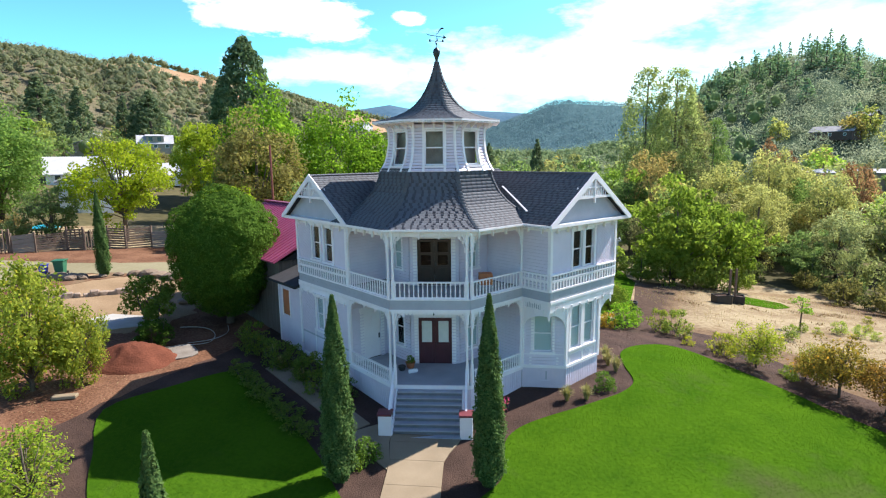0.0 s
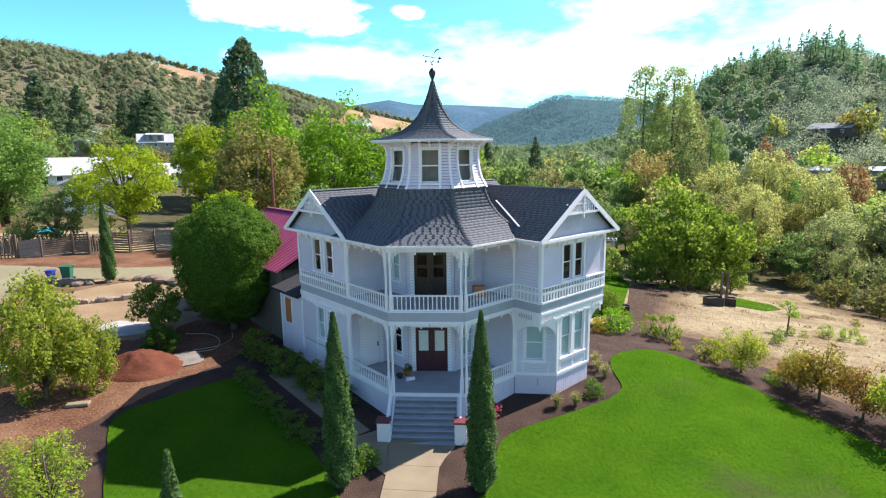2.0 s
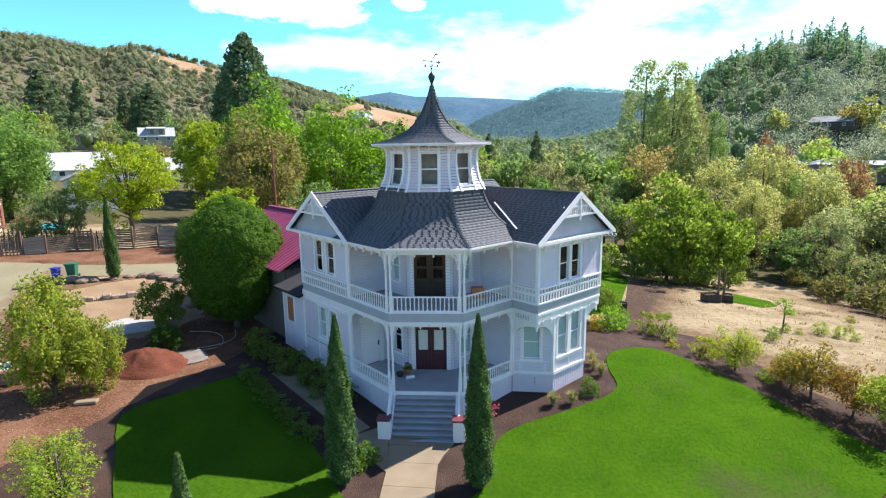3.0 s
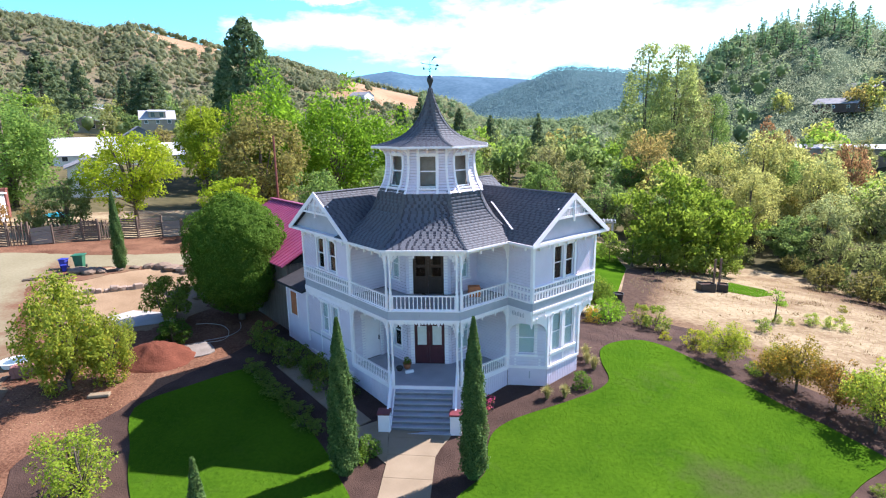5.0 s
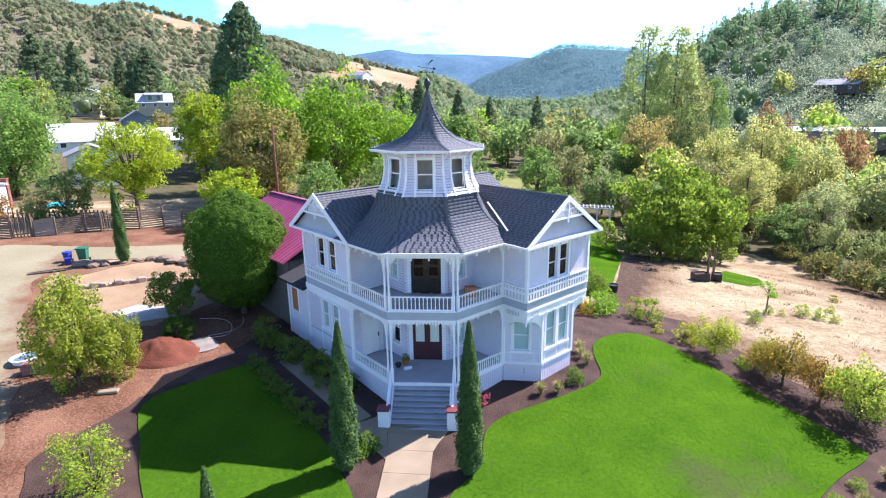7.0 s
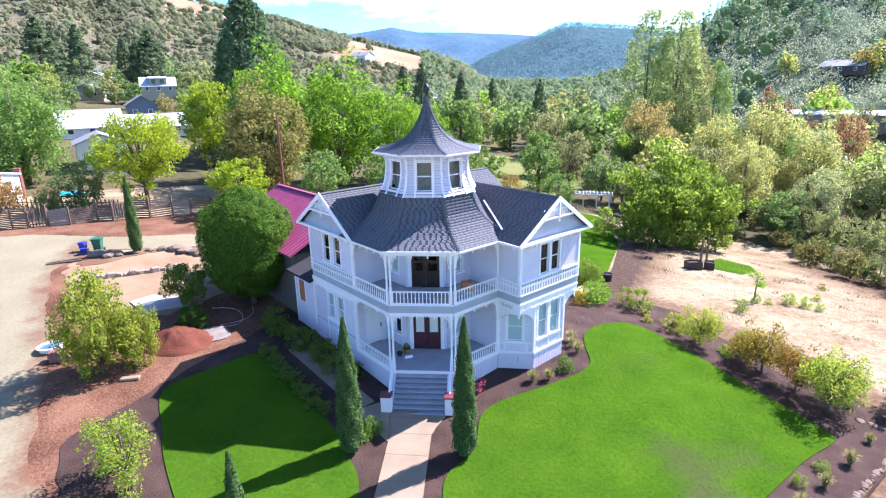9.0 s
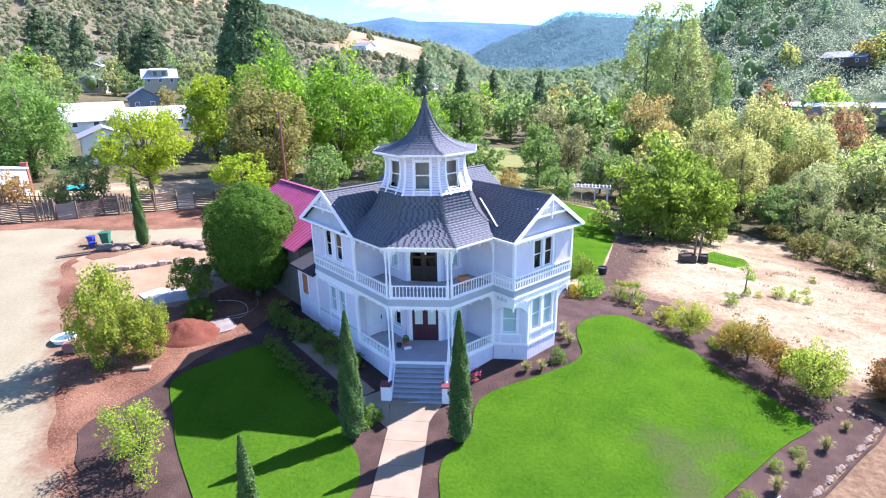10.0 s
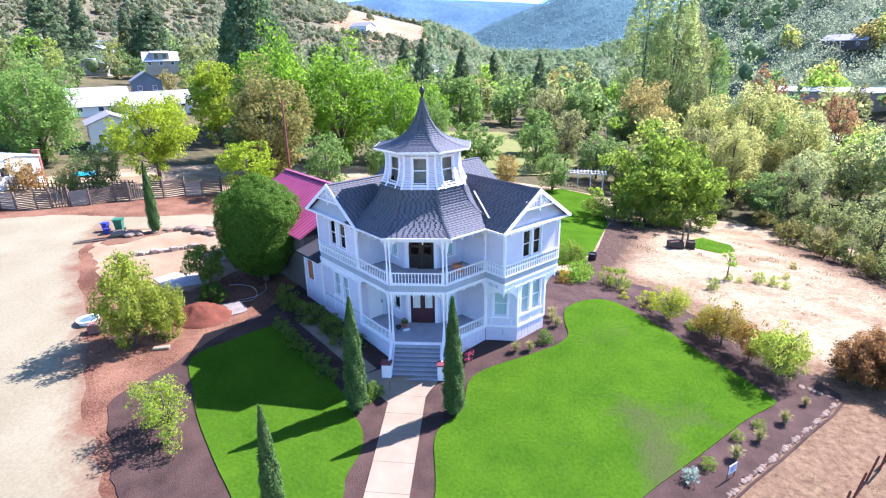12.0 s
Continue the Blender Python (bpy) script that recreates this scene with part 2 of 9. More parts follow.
def worn_drive():
    """Pale gravel that red soil stains unevenly near the rim."""
    mt = material("pale_gravel_drive_with_soil", (0.180, 0.156, 0.090), (0.252, 0.228, 0.142), 0.22, 6, 0.95, 0.5, 0.03, spec=0.15)
    nt = mt.node_tree
    add, link = nt.nodes.new, nt.links.new
    bsdf = nt.nodes["Principled BSDF"]
    pale = bsdf.inputs["Base Color"].links[0].from_socket
    at, tc, n1, n2 = add("ShaderNodeAttribute"), add("ShaderNodeTexCoord"), add("ShaderNodeTexNoise"), add("ShaderNodeTexNoise")
    at.attribute_name = "rim"
    for n, sc in ((n1, 0.55), (n2, 5.0)):
        n.inputs["Scale"].default_value, n.inputs["Detail"].default_value = sc, 6.0
        link(tc.outputs["Object"], n.inputs["Vector"])
    a, b = add("ShaderNodeMath"), add("ShaderNodeMath")
    a.operation = b.operation = "MULTIPLY_ADD"
    link(n1.outputs["Fac"], a.inputs[0])
    a.inputs[1].default_value = 1.1
    link(at.outputs["Fac"], a.inputs[2])
    link(n2.outputs["Fac"], b.inputs[0])
    b.inputs[1].default_value = 0.7
    link(a.outputs[0], b.inputs[2])
    mr, mix = add("ShaderNodeMapRange"), add("ShaderNodeMix")
    mr.inputs["From Min"].default_value, mr.inputs["From Max"].default_value = 0.80, 1.42
    link(b.outputs[0], mr.inputs["Value"])
    mix.data_type = "RGBA"
    link(mr.outputs[0], mix.inputs[0])
    mix.inputs[6].default_value = (0.150, 0.078, 0.045, 1)
    link(pale, mix.inputs[7])
    link(mix.outputs[2], bsdf.inputs["Base Color"])
    return mt


M_DRIVE = worn_drive()
SAND_A, SAND_B = (0.182, 0.124, 0.068), (0.330, 0.268, 0.162)
M_GROUND = material("dry_grass_ground", SAND_A, SAND_B, 0.30, 2.6, 0.95, 0.35, 0.06, spec=0.1, sharp=0.07)


def field_ground():
    """Dry sand under two soils, the darker partly painted tree shade, spread unevenly where the sheet says."""
    mt = material("dry_sand_with_soil", SAND_A, SAND_B, 0.30, 2.6, 0.95, 0.35, 0.06, spec=0.1, sharp=0.07)
    nt = mt.node_tree
    add, link = nt.nodes.new, nt.links.new
    bsdf = nt.nodes["Principled BSDF"]
    colour = bsdf.inputs["Base Color"].links[0].from_socket
    tc = add("ShaderNodeTexCoord")
    for name, tone, low, high, sc in (("soil", (0.150, 0.090, 0.050, 1), 0.95, 1.50, 0.6), ("bank_shade", (0.070, 0.040, 0.027, 1), 1.05, 1.40, 0.7)):
        at, n1, n2 = add("ShaderNodeAttribute"), add("ShaderNodeTexNoise"), add("ShaderNodeTexNoise")
        at.attribute_name = name
        for n, k in ((n1, sc), (n2, 6.0)):
            n.inputs["Scale"].default_value, n.inputs["Detail"].default_value, n.inputs["Roughness"].default_value = k, 7.0, 0.65
            link(tc.outputs["Object"], n.inputs["Vector"])
        a, b = add("ShaderNodeMath"), add("ShaderNodeMath")
        a.operation = b.operation = "MULTIPLY_ADD"
        link(n1.outputs["Fac"], a.inputs[0])
        a.inputs[1].default_value = 1.0
        link(at.outputs["Fac"], a.inputs[2])
        link(n2.outputs["Fac"], b.inputs[0])
        b.inputs[1].default_value = 0.8
        link(a.outputs[0], b.inputs[2])
        mr, mix = add("ShaderNodeMapRange"), add("ShaderNodeMix")
        mr.inputs["From Min"].default_value, mr.inputs["From Max"].default_value = low, high
        link(b.outputs[0], mr.inputs["Value"])
        mix.data_type = "RGBA"
        link(mr.outputs[0], mix.inputs[0])
        link(colour, mix.inputs[6])
        n3, lump = add("ShaderNodeTexNoise"), add("ShaderNodeMix")
        n3.inputs["Scale"].default_value, n3.inputs["Detail"].default_value, n3.inputs["Roughness"].default_value = 2.6, 10.0, 0.78
        link(tc.outputs["Object"], n3.inputs["Vector"])
        spread = add("ShaderNodeMapRange")
        spread.inputs["From Min"].default_value, spread.inputs["From Max"].default_value = 0.36, 0.66
        link(n3.outputs["Fac"], spread.inputs["Value"])
        lump.data_type = "RGBA"
        link(spread.outputs[0], lump.inputs[0])
        lump.inputs[6].default_value = (tone[0] * 0.55, tone[1] * 0.50, tone[2] * 0.50, 1)
        lump.inputs[7].default_value = (tone[0] * 1.40, tone[1] * 1.60, tone[2] * 1.62, 1)
        link(lump.outputs[2], mix.inputs[7])
        colour = mix.outputs[2]
    link(colour, bsdf.inputs["Base Color"])
    return mt


M_FIELD = field_ground()
M_ROCK = material("field_stone", (0.070, 0.046, 0.032), (0.195, 0.142, 0.100), 2.5, 20, 0.9, 0.6, 0.03, thing=0.4)
M_BARK = material("bark", (0.06, 0.045, 0.035), (0.17, 0.13, 0.10), 4, 30, 0.95, 0.8, 0.03, stretch=(1, 1, 0.25))
M_FENCE = material("weathered_fence_wood", (0.040, 0.026, 0.020), (0.155, 0.106, 0.078), 1.5, 25, 0.9, 0.3, 0.01, thing=0.6)
M_GREENBIN = material("green_plastic", (0.012, 0.10, 0.055), (0.025, 0.15, 0.085), 3, 40, 0.45, 0.05, 0.003)
M_BLUEBIN = material("blue_plastic", (0.02, 0.03, 0.28), (0.03, 0.05, 0.38), 3, 40, 0.45, 0.05, 0.003)
M_BLACKPOT = material("black_plastic", (0.012, 0.012, 0.013), (0.03, 0.03, 0.03), 3, 40, 0.5, 0.05, 0.003)
M_WHITEWALL = material("white_house_paint", (0.62, 0.63, 0.64), (0.74, 0.75, 0.76), 0.5, 8, 0.7, 0.1, 0.01)
M_GREYROOF = material("grey_house_roof", (0.20, 0.20, 0.215), (0.30, 0.30, 0.315), 0.7, 9, 0.85, 0.3, 0.02)
M_WHITEROOF = material("pale_metal_roof", (0.62, 0.63, 0.64), (0.76, 0.77, 0.78), 0.3, 6, 0.5, 0.05, 0.01)
M_HILLGRASS = material("hill_dry_grass", (0.26, 0.155, 0.085), (0.42, 0.28, 0.17), 0.02, 0.3, 0.95, 0.0, spec=0.05)
M_WOODFLOOR = material("woodland_floor", (0.05, 0.05, 0.025), (0.13, 0.11, 0.055), 0.05, 0.8, 0.95, 0.0, spec=0.05)
M_MEADOW = material("meadow_grass", (0.10, 0.13, 0.03), (0.20, 0.20, 0.07), 0.08, 2.0, 0.95, 0.4, 0.05, spec=0.1)
M_SCRUB = material("scrubby_hill_floor", (0.120, 0.112, 0.072), (0.205, 0.170, 0.108), 0.03, 0.3, 0.95, 0.0, spec=0.0)
M_HILLFLOOR = material("leafy_hill_floor", (0.080, 0.112, 0.066), (0.128, 0.165, 0.098), 0.05, 0.5, 0.95, 0.0, spec=0.0)
# The blue cast of distance haze is put into both hill colours.
M_MIDHILL = material("hazed_wooded_hill_floor", (0.066, 0.120, 0.134), (0.092, 0.158, 0.170), 0.02, 0.2, 0.95, 0.0, spec=0.0)
M_FARHILL = material("hazed_far_wooded_hill", (0.060, 0.115, 0.165), (0.105, 0.178, 0.240), 0.010, 0.08, 0.95, 0.0, spec=0.0)

# Valley and hill leaves down to L_HILL: paler, bluer tones carry haze.
L_MID = leaf_material("leaves", (0.165, 0.195, 0.098), (0.265, 0.295, 0.15), None, 0, 0.6)
L_OAK = leaf_material("hillside_leaves", (0.20, 0.205, 0.145), (0.30, 0.295, 0.205), (0.36, 0.30, 0.20), 0.15, 0.62, (1.15, 1.15, 1.0), 0.03)
L_FAR = leaf_material("hazed_distant_trees", (0.105, 0.185, 0.205), (0.135, 0.225, 0.240), None, 0, 0.65, (1, 1, 1), 0.012)
L_HILL = leaf_material("steep_hill_leaves", (0.205, 0.250, 0.170), (0.33, 0.365, 0.235), None, 0, 0.65, (1.1, 1.1, 1.0), 0.04)
L_CYP = leaf_material("cypress_foliage", (0.045, 0.098, 0.030), (0.125, 0.20, 0.060), None, 0, 0.35)
L_LAUREL = leaf_material("dense_dark_leaves", (0.075, 0.145, 0.022), (0.165, 0.265, 0.048), None, 0, 0.38)
L_FIR = leaf_material("fir_needles", (0.055, 0.085, 0.055), (0.125, 0.16, 0.10), None, 0, 0.4)
L_SHRUB = leaf_material("shrub_leaves", (0.15, 0.20, 0.045), (0.32, 0.36, 0.085), (0.42, 0.34, 0.06), 0.12, 0.6)
L_BLADE = leaf_material("grass_blades", (0.040, 0.096, 0.005), (0.068, 0.142, 0.008), None, 0, 0.3)
L_TUFT = leaf_material("ornamental_grass_blades", (0.20, 0.22, 0.07), (0.44, 0.38, 0.18), None, 0, 0.3)
L_STRAW = leaf_material("dry_grass_blades", (0.30, 0.24, 0.12), (0.50, 0.42, 0.24), None, 0, 0.3)

# ---- mesh helpers ----
def part(name, bm, mat, parent=None, label="", smooth=False):
    me = bpy.data.meshes.new(name)
    bm.to_mesh(me)
    bm.free()
    for mt in mat if isinstance(mat, (list, tuple)) else (mat,):
        me.materials.append(mt)
    if smooth:
        me.shade_smooth()
    ob = new(name, me)
    if parent is not None:
        ob.parent = parent
    if label:
        ob["label"] = label
    return ob


def raw(name, verts, faces, mat, parent=None, label="", smooth=False):
    """One mesh from arrays of vertices and equal-sided faces."""
    me = bpy.data.meshes.new(name)
    verts, faces = np.asarray(verts, np.float32), np.asarray(faces, np.int32)
    k = faces.shape[1]
    me.vertices.add(len(verts))
    me.vertices.foreach_set("co", verts.ravel())
    me.loops.add(faces.size)
    me.loops.foreach_set("vertex_index", faces.ravel())
    me.polygons.add(len(faces))
    me.polygons.foreach_set("loop_start", np.arange(0, faces.size, k, dtype=np.int32))
    me.update(calc_edges=True)
    me.validate()
    me.materials.append(mat)
    if smooth:
        me.shade_smooth()
    ob = new(name, me)
    if parent is not None:
        ob.parent = parent
    if label:
        ob["label"] = label
    return ob


def box(bm, x0, x1, y0, y1, z0, z1, m=None):
    v = [bm.verts.new((m @ Vector(c)) if m else c) for c in
         ((x0, y0, z0), (x1, y0, z0), (x1, y1, z0), (x0, y1, z0), (x0, y0, z1), (x1, y0, z1), (x1, y1, z1), (x0, y1, z1))]
    for f in ((0, 3, 2, 1), (4, 5, 6, 7), (0, 1, 5, 4), (1, 2, 6, 5), (2, 3, 7, 6), (3, 0, 4, 7)):
        bm.faces.new([v[i] for i in f])
    return v


def beam(bm, p, q, w, h):
    """A square bar from p to q, w across and h high."""
    p, q = Vector(p), Vector(q)
    d = q - p
    side = d.cross(Vector((0, 0, 1)))
    side = Vector((1, 0, 0)) if side.length < 1e-5 else side.normalized()
    up = side.cross(d).normalized()
    m = Matrix.Translation(p) @ Matrix((side, d.normalized(), up)).transposed().to_4x4()
    return box(bm, -w / 2, w / 2, 0, d.length, -h / 2, h / 2, m)


def lathe(bm, profile, n=8, m=None):
    """Turned shape from (radius, height) pairs, closed at both ends."""
    rings = []
    for r, z in profile:
        ring = []
        for k in range(n):
            a = 2 * math.pi * (k + 0.5) / n
            c = Vector((r * math.cos(a), r * math.sin(a), z))
            ring.append(bm.verts.new(m @ c if m else c))
        rings.append(ring)
    for a, b in zip(rings, rings[1:]):
        for k in range(n):
            bm.faces.new((a[k], a[(k + 1) % n], b[(k + 1) % n], b[k]))
    bm.faces.new(rings[0][::-1])
    bm.faces.new(rings[-1])


def prism(bm, outline, y0, y1, m=None):
    """An outline in x and z, drawn out from y0 to y1."""
    a = [bm.verts.new((m @ Vector((x, y0, z))) if m else (x, y0, z)) for x, z in outline]
    b = [bm.verts.new((m @ Vector((x, y1, z))) if m else (x, y1, z)) for x, z in outline]
    n = len(outline)
    bm.faces.new(a)
    bm.faces.new(b[::-1])
    for k in range(n):
        bm.faces.new((a[(k + 1) % n], a[k], b[k], b[(k + 1) % n]))


def thing(name, x=0, y=0, z=0, turn=0, label="", category="", group="", kind=""):
    e = new(name)
    e.matrix_basis = pose(x, y, z, 0, 0, turn)
    e.empty_display_size = 0.2
    return tagged(e, label, category, group, kind)


# ---- the lie of the land ----
def bell(x, y, a, b, w):
    return np.exp(-((x - a) ** 2 + (y - b) ** 2) / (2 * w * w))


def step(e0, e1, v):
    t = np.clip((v - e0) / (e1 - e0), 0, 1)
    return t * t * (3 - 2 * t)


LEFT_AZ, LEFT_Z = (-75, -60, -42, -39, -37.5, -36, -34.5, -32.8, -31, -29.5, -27.2, -24.5, -19.5, -16.9, -14.2, -11.9, -8, -2.5, 2), (98, 110, 114, 113, 110, 106, 109, 113, 110, 106, 100, 93, 82, 74, 66, 61, 51, 36, 0)
RIGHT_AZ, RIGHT_Z = (12, 17, 19.6, 22, 23.4, 24.7, 27.2, 29, 31.1, 33.1, 34.9, 36, 40, 55, 75), (0, 14, 36, 50, 57, 62, 67, 71, 72, 73, 70, 64, 56, 52, 40)
MID_AZ, MID_Z = (-3, 1, 3.4, 5.7, 8.2, 10.7, 13.7, 16, 20, 25, 40, 60), (20, 66, 82, 101, 121, 117, 112, 106, 88, 74, 80, 60)
FAR_AZ, FAR_Z = (-60, -30, -19, -14, -11.6, -8.7, -6.4, -1.3, 2.2, 5, 9, 14, 30, 60), (150, 170, 178, 190, 201, 217, 200, 194, 187, 177, 170, 164, 180, 160)


def land(x, y):
    x, y = np.asarray(x, float), np.asarray(y, float)
    cx, cy = np.clip(x, -52, 50), np.clip(y, -40, 44)
    near = (0.224 - 0.05766 * cx + 0.01593 * cy - 0.000261 * cx * cx - 0.001287 * cx * cy - 0.001319 * cy * cy
            + 0.875 * bell(x, y, 8, 2, 6) - 0.197 * bell(x, y, 0, -7, 5))
    r, az = np.hypot(x, y), np.degrees(np.arctan2(x, y))
    d = x - (25 + 0.04 * (y - 60))
    base = -5.0 + 0.12 * np.maximum(-d, 0) * step(0, 60, -d) * (1 - 0.6 * step(150, 500, -d)) + 0.22 * np.maximum(d - 60, 0) * (1 - step(120, 300, d))
    base = np.where(d > 300, base + 8, base)
    base = base + 15 * step(150, 620, r) * step(-14, -4, az) * (1 - step(20, 34, az))
    w = step(46, 95, r)
    z = near * (1 - w) + np.clip(base, -8, 30) * w
    front = step(-35, 15, y)
    for azs, zs, r0, r1, rough in ((LEFT_AZ, LEFT_Z, 250, 640, 1.0), (RIGHT_AZ, RIGHT_Z, 190, 425, 1.0), (MID_AZ, MID_Z, 700, 1180, 2.0), (FAR_AZ, FAR_Z, 1400, 2150, 5.0)):
        top = np.interp(az, azs, zs, left=0, right=0)
        rise = step(r0, r1, r) * 0.55 + 0.45 * np.clip((r - r0) / (r1 - r0), 0, 1)
        past = 1 - 0.45 * step(r1, r1 * 2.0, r)
        folds = 1 + 0.05 * np.sin(az * 0.9 + r * 0.011) * (1 - step(r1 * 0.8, r1, r)) * rise
        z = np.maximum(z, (top * rise * folds * past * front - 6 * (1 - rise)))
    return z


def land1(x, y):
    return float(land(x, y))


def open_band(x, y, n=0.0):
    """Bands of open dry grass: below the crest of the hill, and low on its flank."""
    az, r = math.degrees(math.atan2(x, y)), math.hypot(x, y)
    if -35.0 < az < -23.5 + n and 556 + (az + 30) * -4.5 + 26 * n < r < 630 + 8 * n:
        return True
    return -13.5 + 2 * n < az < -4 and 470 + 50 * n < r < 640


def build_ground():
    radii = [0.0] + [1.5 * k for k in range(1, 44)]
    while radii[-1] < 4300:
        radii.append(radii[-1] * 1.055)
    segs = 288
    ang = np.arange(segs) * 2 * np.pi / segs
    pts = [(0.0, 0.0)]
    for r in radii[1:]:
        pts += list(zip(r * np.cos(ang), r * np.sin(ang)))
    p = np.array(pts)
    v = np.c_[p, land(p[:, 0], p[:, 1])]
    quads = []
    for k in range(segs):
        quads.append((0, 1 + k, 1 + (k + 1) % segs, 1 + (k + 1) % segs))
    me = bpy.data.meshes.new("ground")
    faces = [(0, 1 + k, 1 + (k + 1) % segs) for k in range(segs)]
    for i in range(len(radii) - 2):
        a, b = 1 + i * segs, 1 + (i + 1) * segs
        faces += [(a + k, b + k, b + (k + 1) % segs, a + (k + 1) % segs) for k in range(segs)]
    me.from_pydata(v.tolist(), [], faces)
    me.materials.append(M_GROUND)
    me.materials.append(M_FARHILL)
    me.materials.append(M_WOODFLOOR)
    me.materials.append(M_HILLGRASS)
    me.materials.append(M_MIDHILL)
    me.materials.append(M_SCRUB)
    me.materials.append(M_HILLFLOOR)
    r = np.hypot(p[:, 0], p[:, 1])
    first = np.array([f[1] for f in faces])
    az = np.degrees(np.arctan2(p[first, 0], p[first, 1]))
    rf = r[first]
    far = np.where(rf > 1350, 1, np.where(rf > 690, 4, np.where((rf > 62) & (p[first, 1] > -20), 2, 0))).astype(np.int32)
    far = np.where((az < -3) & (rf > 260) & (rf < 1300) & (p[first, 1] > 0), 3, far).astype(np.int32)
    band = np.array([open_band(*p[k], noise.noise((p[k][0] * 0.02, p[k][1] * 0.02, 3))) for k in first])
    far = np.where((far == 3) & ~band, 5, far)
    far = np.where((az > 9) & (az < 64) & (rf > 200) & (rf < 690), 6, far).astype(np.int32)
    me.polygons.foreach_set("material_index", far)
    me.shade_smooth()
    return tagged(new("ground", me), "sloping dry ground that rises into wooded hills", "ground", kind="structure")


def smooth_outline(pts, n=5):
    """A closed round outline through the points."""
    out, k = [], len(pts)
    for i in range(k):
        p0, p1, p2, p3 = (Vector(pts[(i + j - 1) % k]) for j in range(4))
        for s in range(n):
            t = s / n
            out.append(0.5 * ((2 * p1) + (p2 - p0) * t + (2 * p0 - 5 * p1 + 4 * p2 - p3) * t * t + (3 * p1 - p0 - 3 * p2 + p3) * t ** 3))
    return out


def ragged(outline, amount=0.35, step_len=0.7):
    """The outline with an uneven edge."""
    out = []
    for (x0, y0), (x1, y1) in zip(outline, [*outline[1:], outline[0]]):
        n = max(1, int(math.hypot(x1 - x0, y1 - y0) / step_len))
        for i in range(n):
            x, y = x0 + (x1 - x0) * i / n, y0 + (y1 - y0) * i / n
            out.append((x + amount * noise.noise((x * 0.9, y * 0.9, 1)) + amount * 0.5 * noise.noise((x * 2.7, y * 2.7, 4)), y + amount * noise.noise((x * 0.9, y * 0.9, 8)) + amount * 0.5 * noise.noise((x * 2.7, y * 2.7, 6))))
    return out


def drape(name, outline, mat, lift, label, category, cell=1.5, thick=0.05, kind="structure"):
    """A sheet laid over the land inside an outline, with an edge of its own."""
    bm = bmesh.new()
    face = bm.faces.new([bm.verts.new((p[0], p[1], 0)) for p in outline])
    if face.normal.z < 0 or sum((outline[i][0] * outline[(i + 1) % len(outline)][1] - outline[(i + 1) % len(outline)][0] * outline[i][1]) for i in range(len(outline))) < 0:
        face.normal_flip()
    xs, ys = [p[0] for p in outline], [p[1] for p in outline]
    for axis, lo, hi in ((0, min(xs), max(xs)), (1, min(ys), max(ys))):
        k = lo + cell
        while k < hi:
            co, no = [0, 0, 0], [0, 0, 0]
            co[axis], no[axis] = k, 1
            bmesh.ops.bisect_plane(bm, geom=bm.verts[:] + bm.edges[:] + bm.faces[:], plane_co=co, plane_no=no)
            k += cell
    rim = [e for e in bm.edges if e.is_boundary]
    low = bmesh.ops.extrude_edge_only(bm, edges=rim)["geom"]
    lows = {v for v in low if isinstance(v, bmesh.types.BMVert)}
    for v in bm.verts:
        v.co.z = land1(v.co.x, v.co.y) + (lift - thick if v in lows else lift)
    bmesh.ops.triangulate(bm, faces=[f for f in bm.faces if len(f.verts) > 4])
    bmesh.ops.recalc_face_normals(bm, faces=bm.faces[:])
    return tagged(part(name, bm, mat), label, category, kind=kind)


build_ground()


def off_line(line, x, y):
    """Distance from a line of points."""
    best = 99.0
    for (x0, y0), (x1, y1) in zip(line, line[1:]):
        k = min(1, max(0, ((x - x0) * (x1 - x0) + (y - y0) * (y1 - y0)) / ((x1 - x0) ** 2 + (y1 - y0) ** 2)))
        best = min(best, math.hypot(x - x0 - k * (x1 - x0), y - y0 - k * (y1 - y0)))
    return best


LAWN_R = [(2.05, -19), (1.85, -14.1), (1.56, -11.6), (1.55, -10.6), (1.78, -9.86), (2.3, -9.2), (2.8, -8.5), (2.95, -7.7), (3.0, -6.6), (3.25, -5.7), (3.9, -4.95),
          (4.9, -4.3), (6.4, -3.5), (7.7, -2.7), (8.66, -2.0), (9.4, -1.1), (9.6, -0.3), (9.56, 0.8), (9.65, 2.0), (9.95, 3.2), (10.8, 4.5), (12, 5.6),
          (13.4, 6.2), (14.6, 5.5), (16.04, 3.2), (17.4, 1.0), (18.5, -1.1), (19.6, -2.8), (20.4, -4.4), (20.8, -5.5), (20.0, -6.3), (18.2, -7.6), (15.6, -9.9),
          (13.26, -11.9), (11.7, -13.2), (8, -16.5), (5, -19)]
LAWN_L = [(-10.2, -0.9), (-12.3, -3.0), (-13.9, -5.4), (-12.2, -8.5), (-11.0, -10.5), (-8.73, -13.4), (-7.1, -15.3), (-5.0, -18), (-2.0, -18), (-2.2, -14.9), (-2.35, -13.8),
          (-2.2, -12.9), (-2.0, -12.0), (-2.1, -11), (-2.4, -10.2), (-3.05, -9.2), (-3.8, -7.9), (-6.3, -4.7), (-8.8, -1.9)]
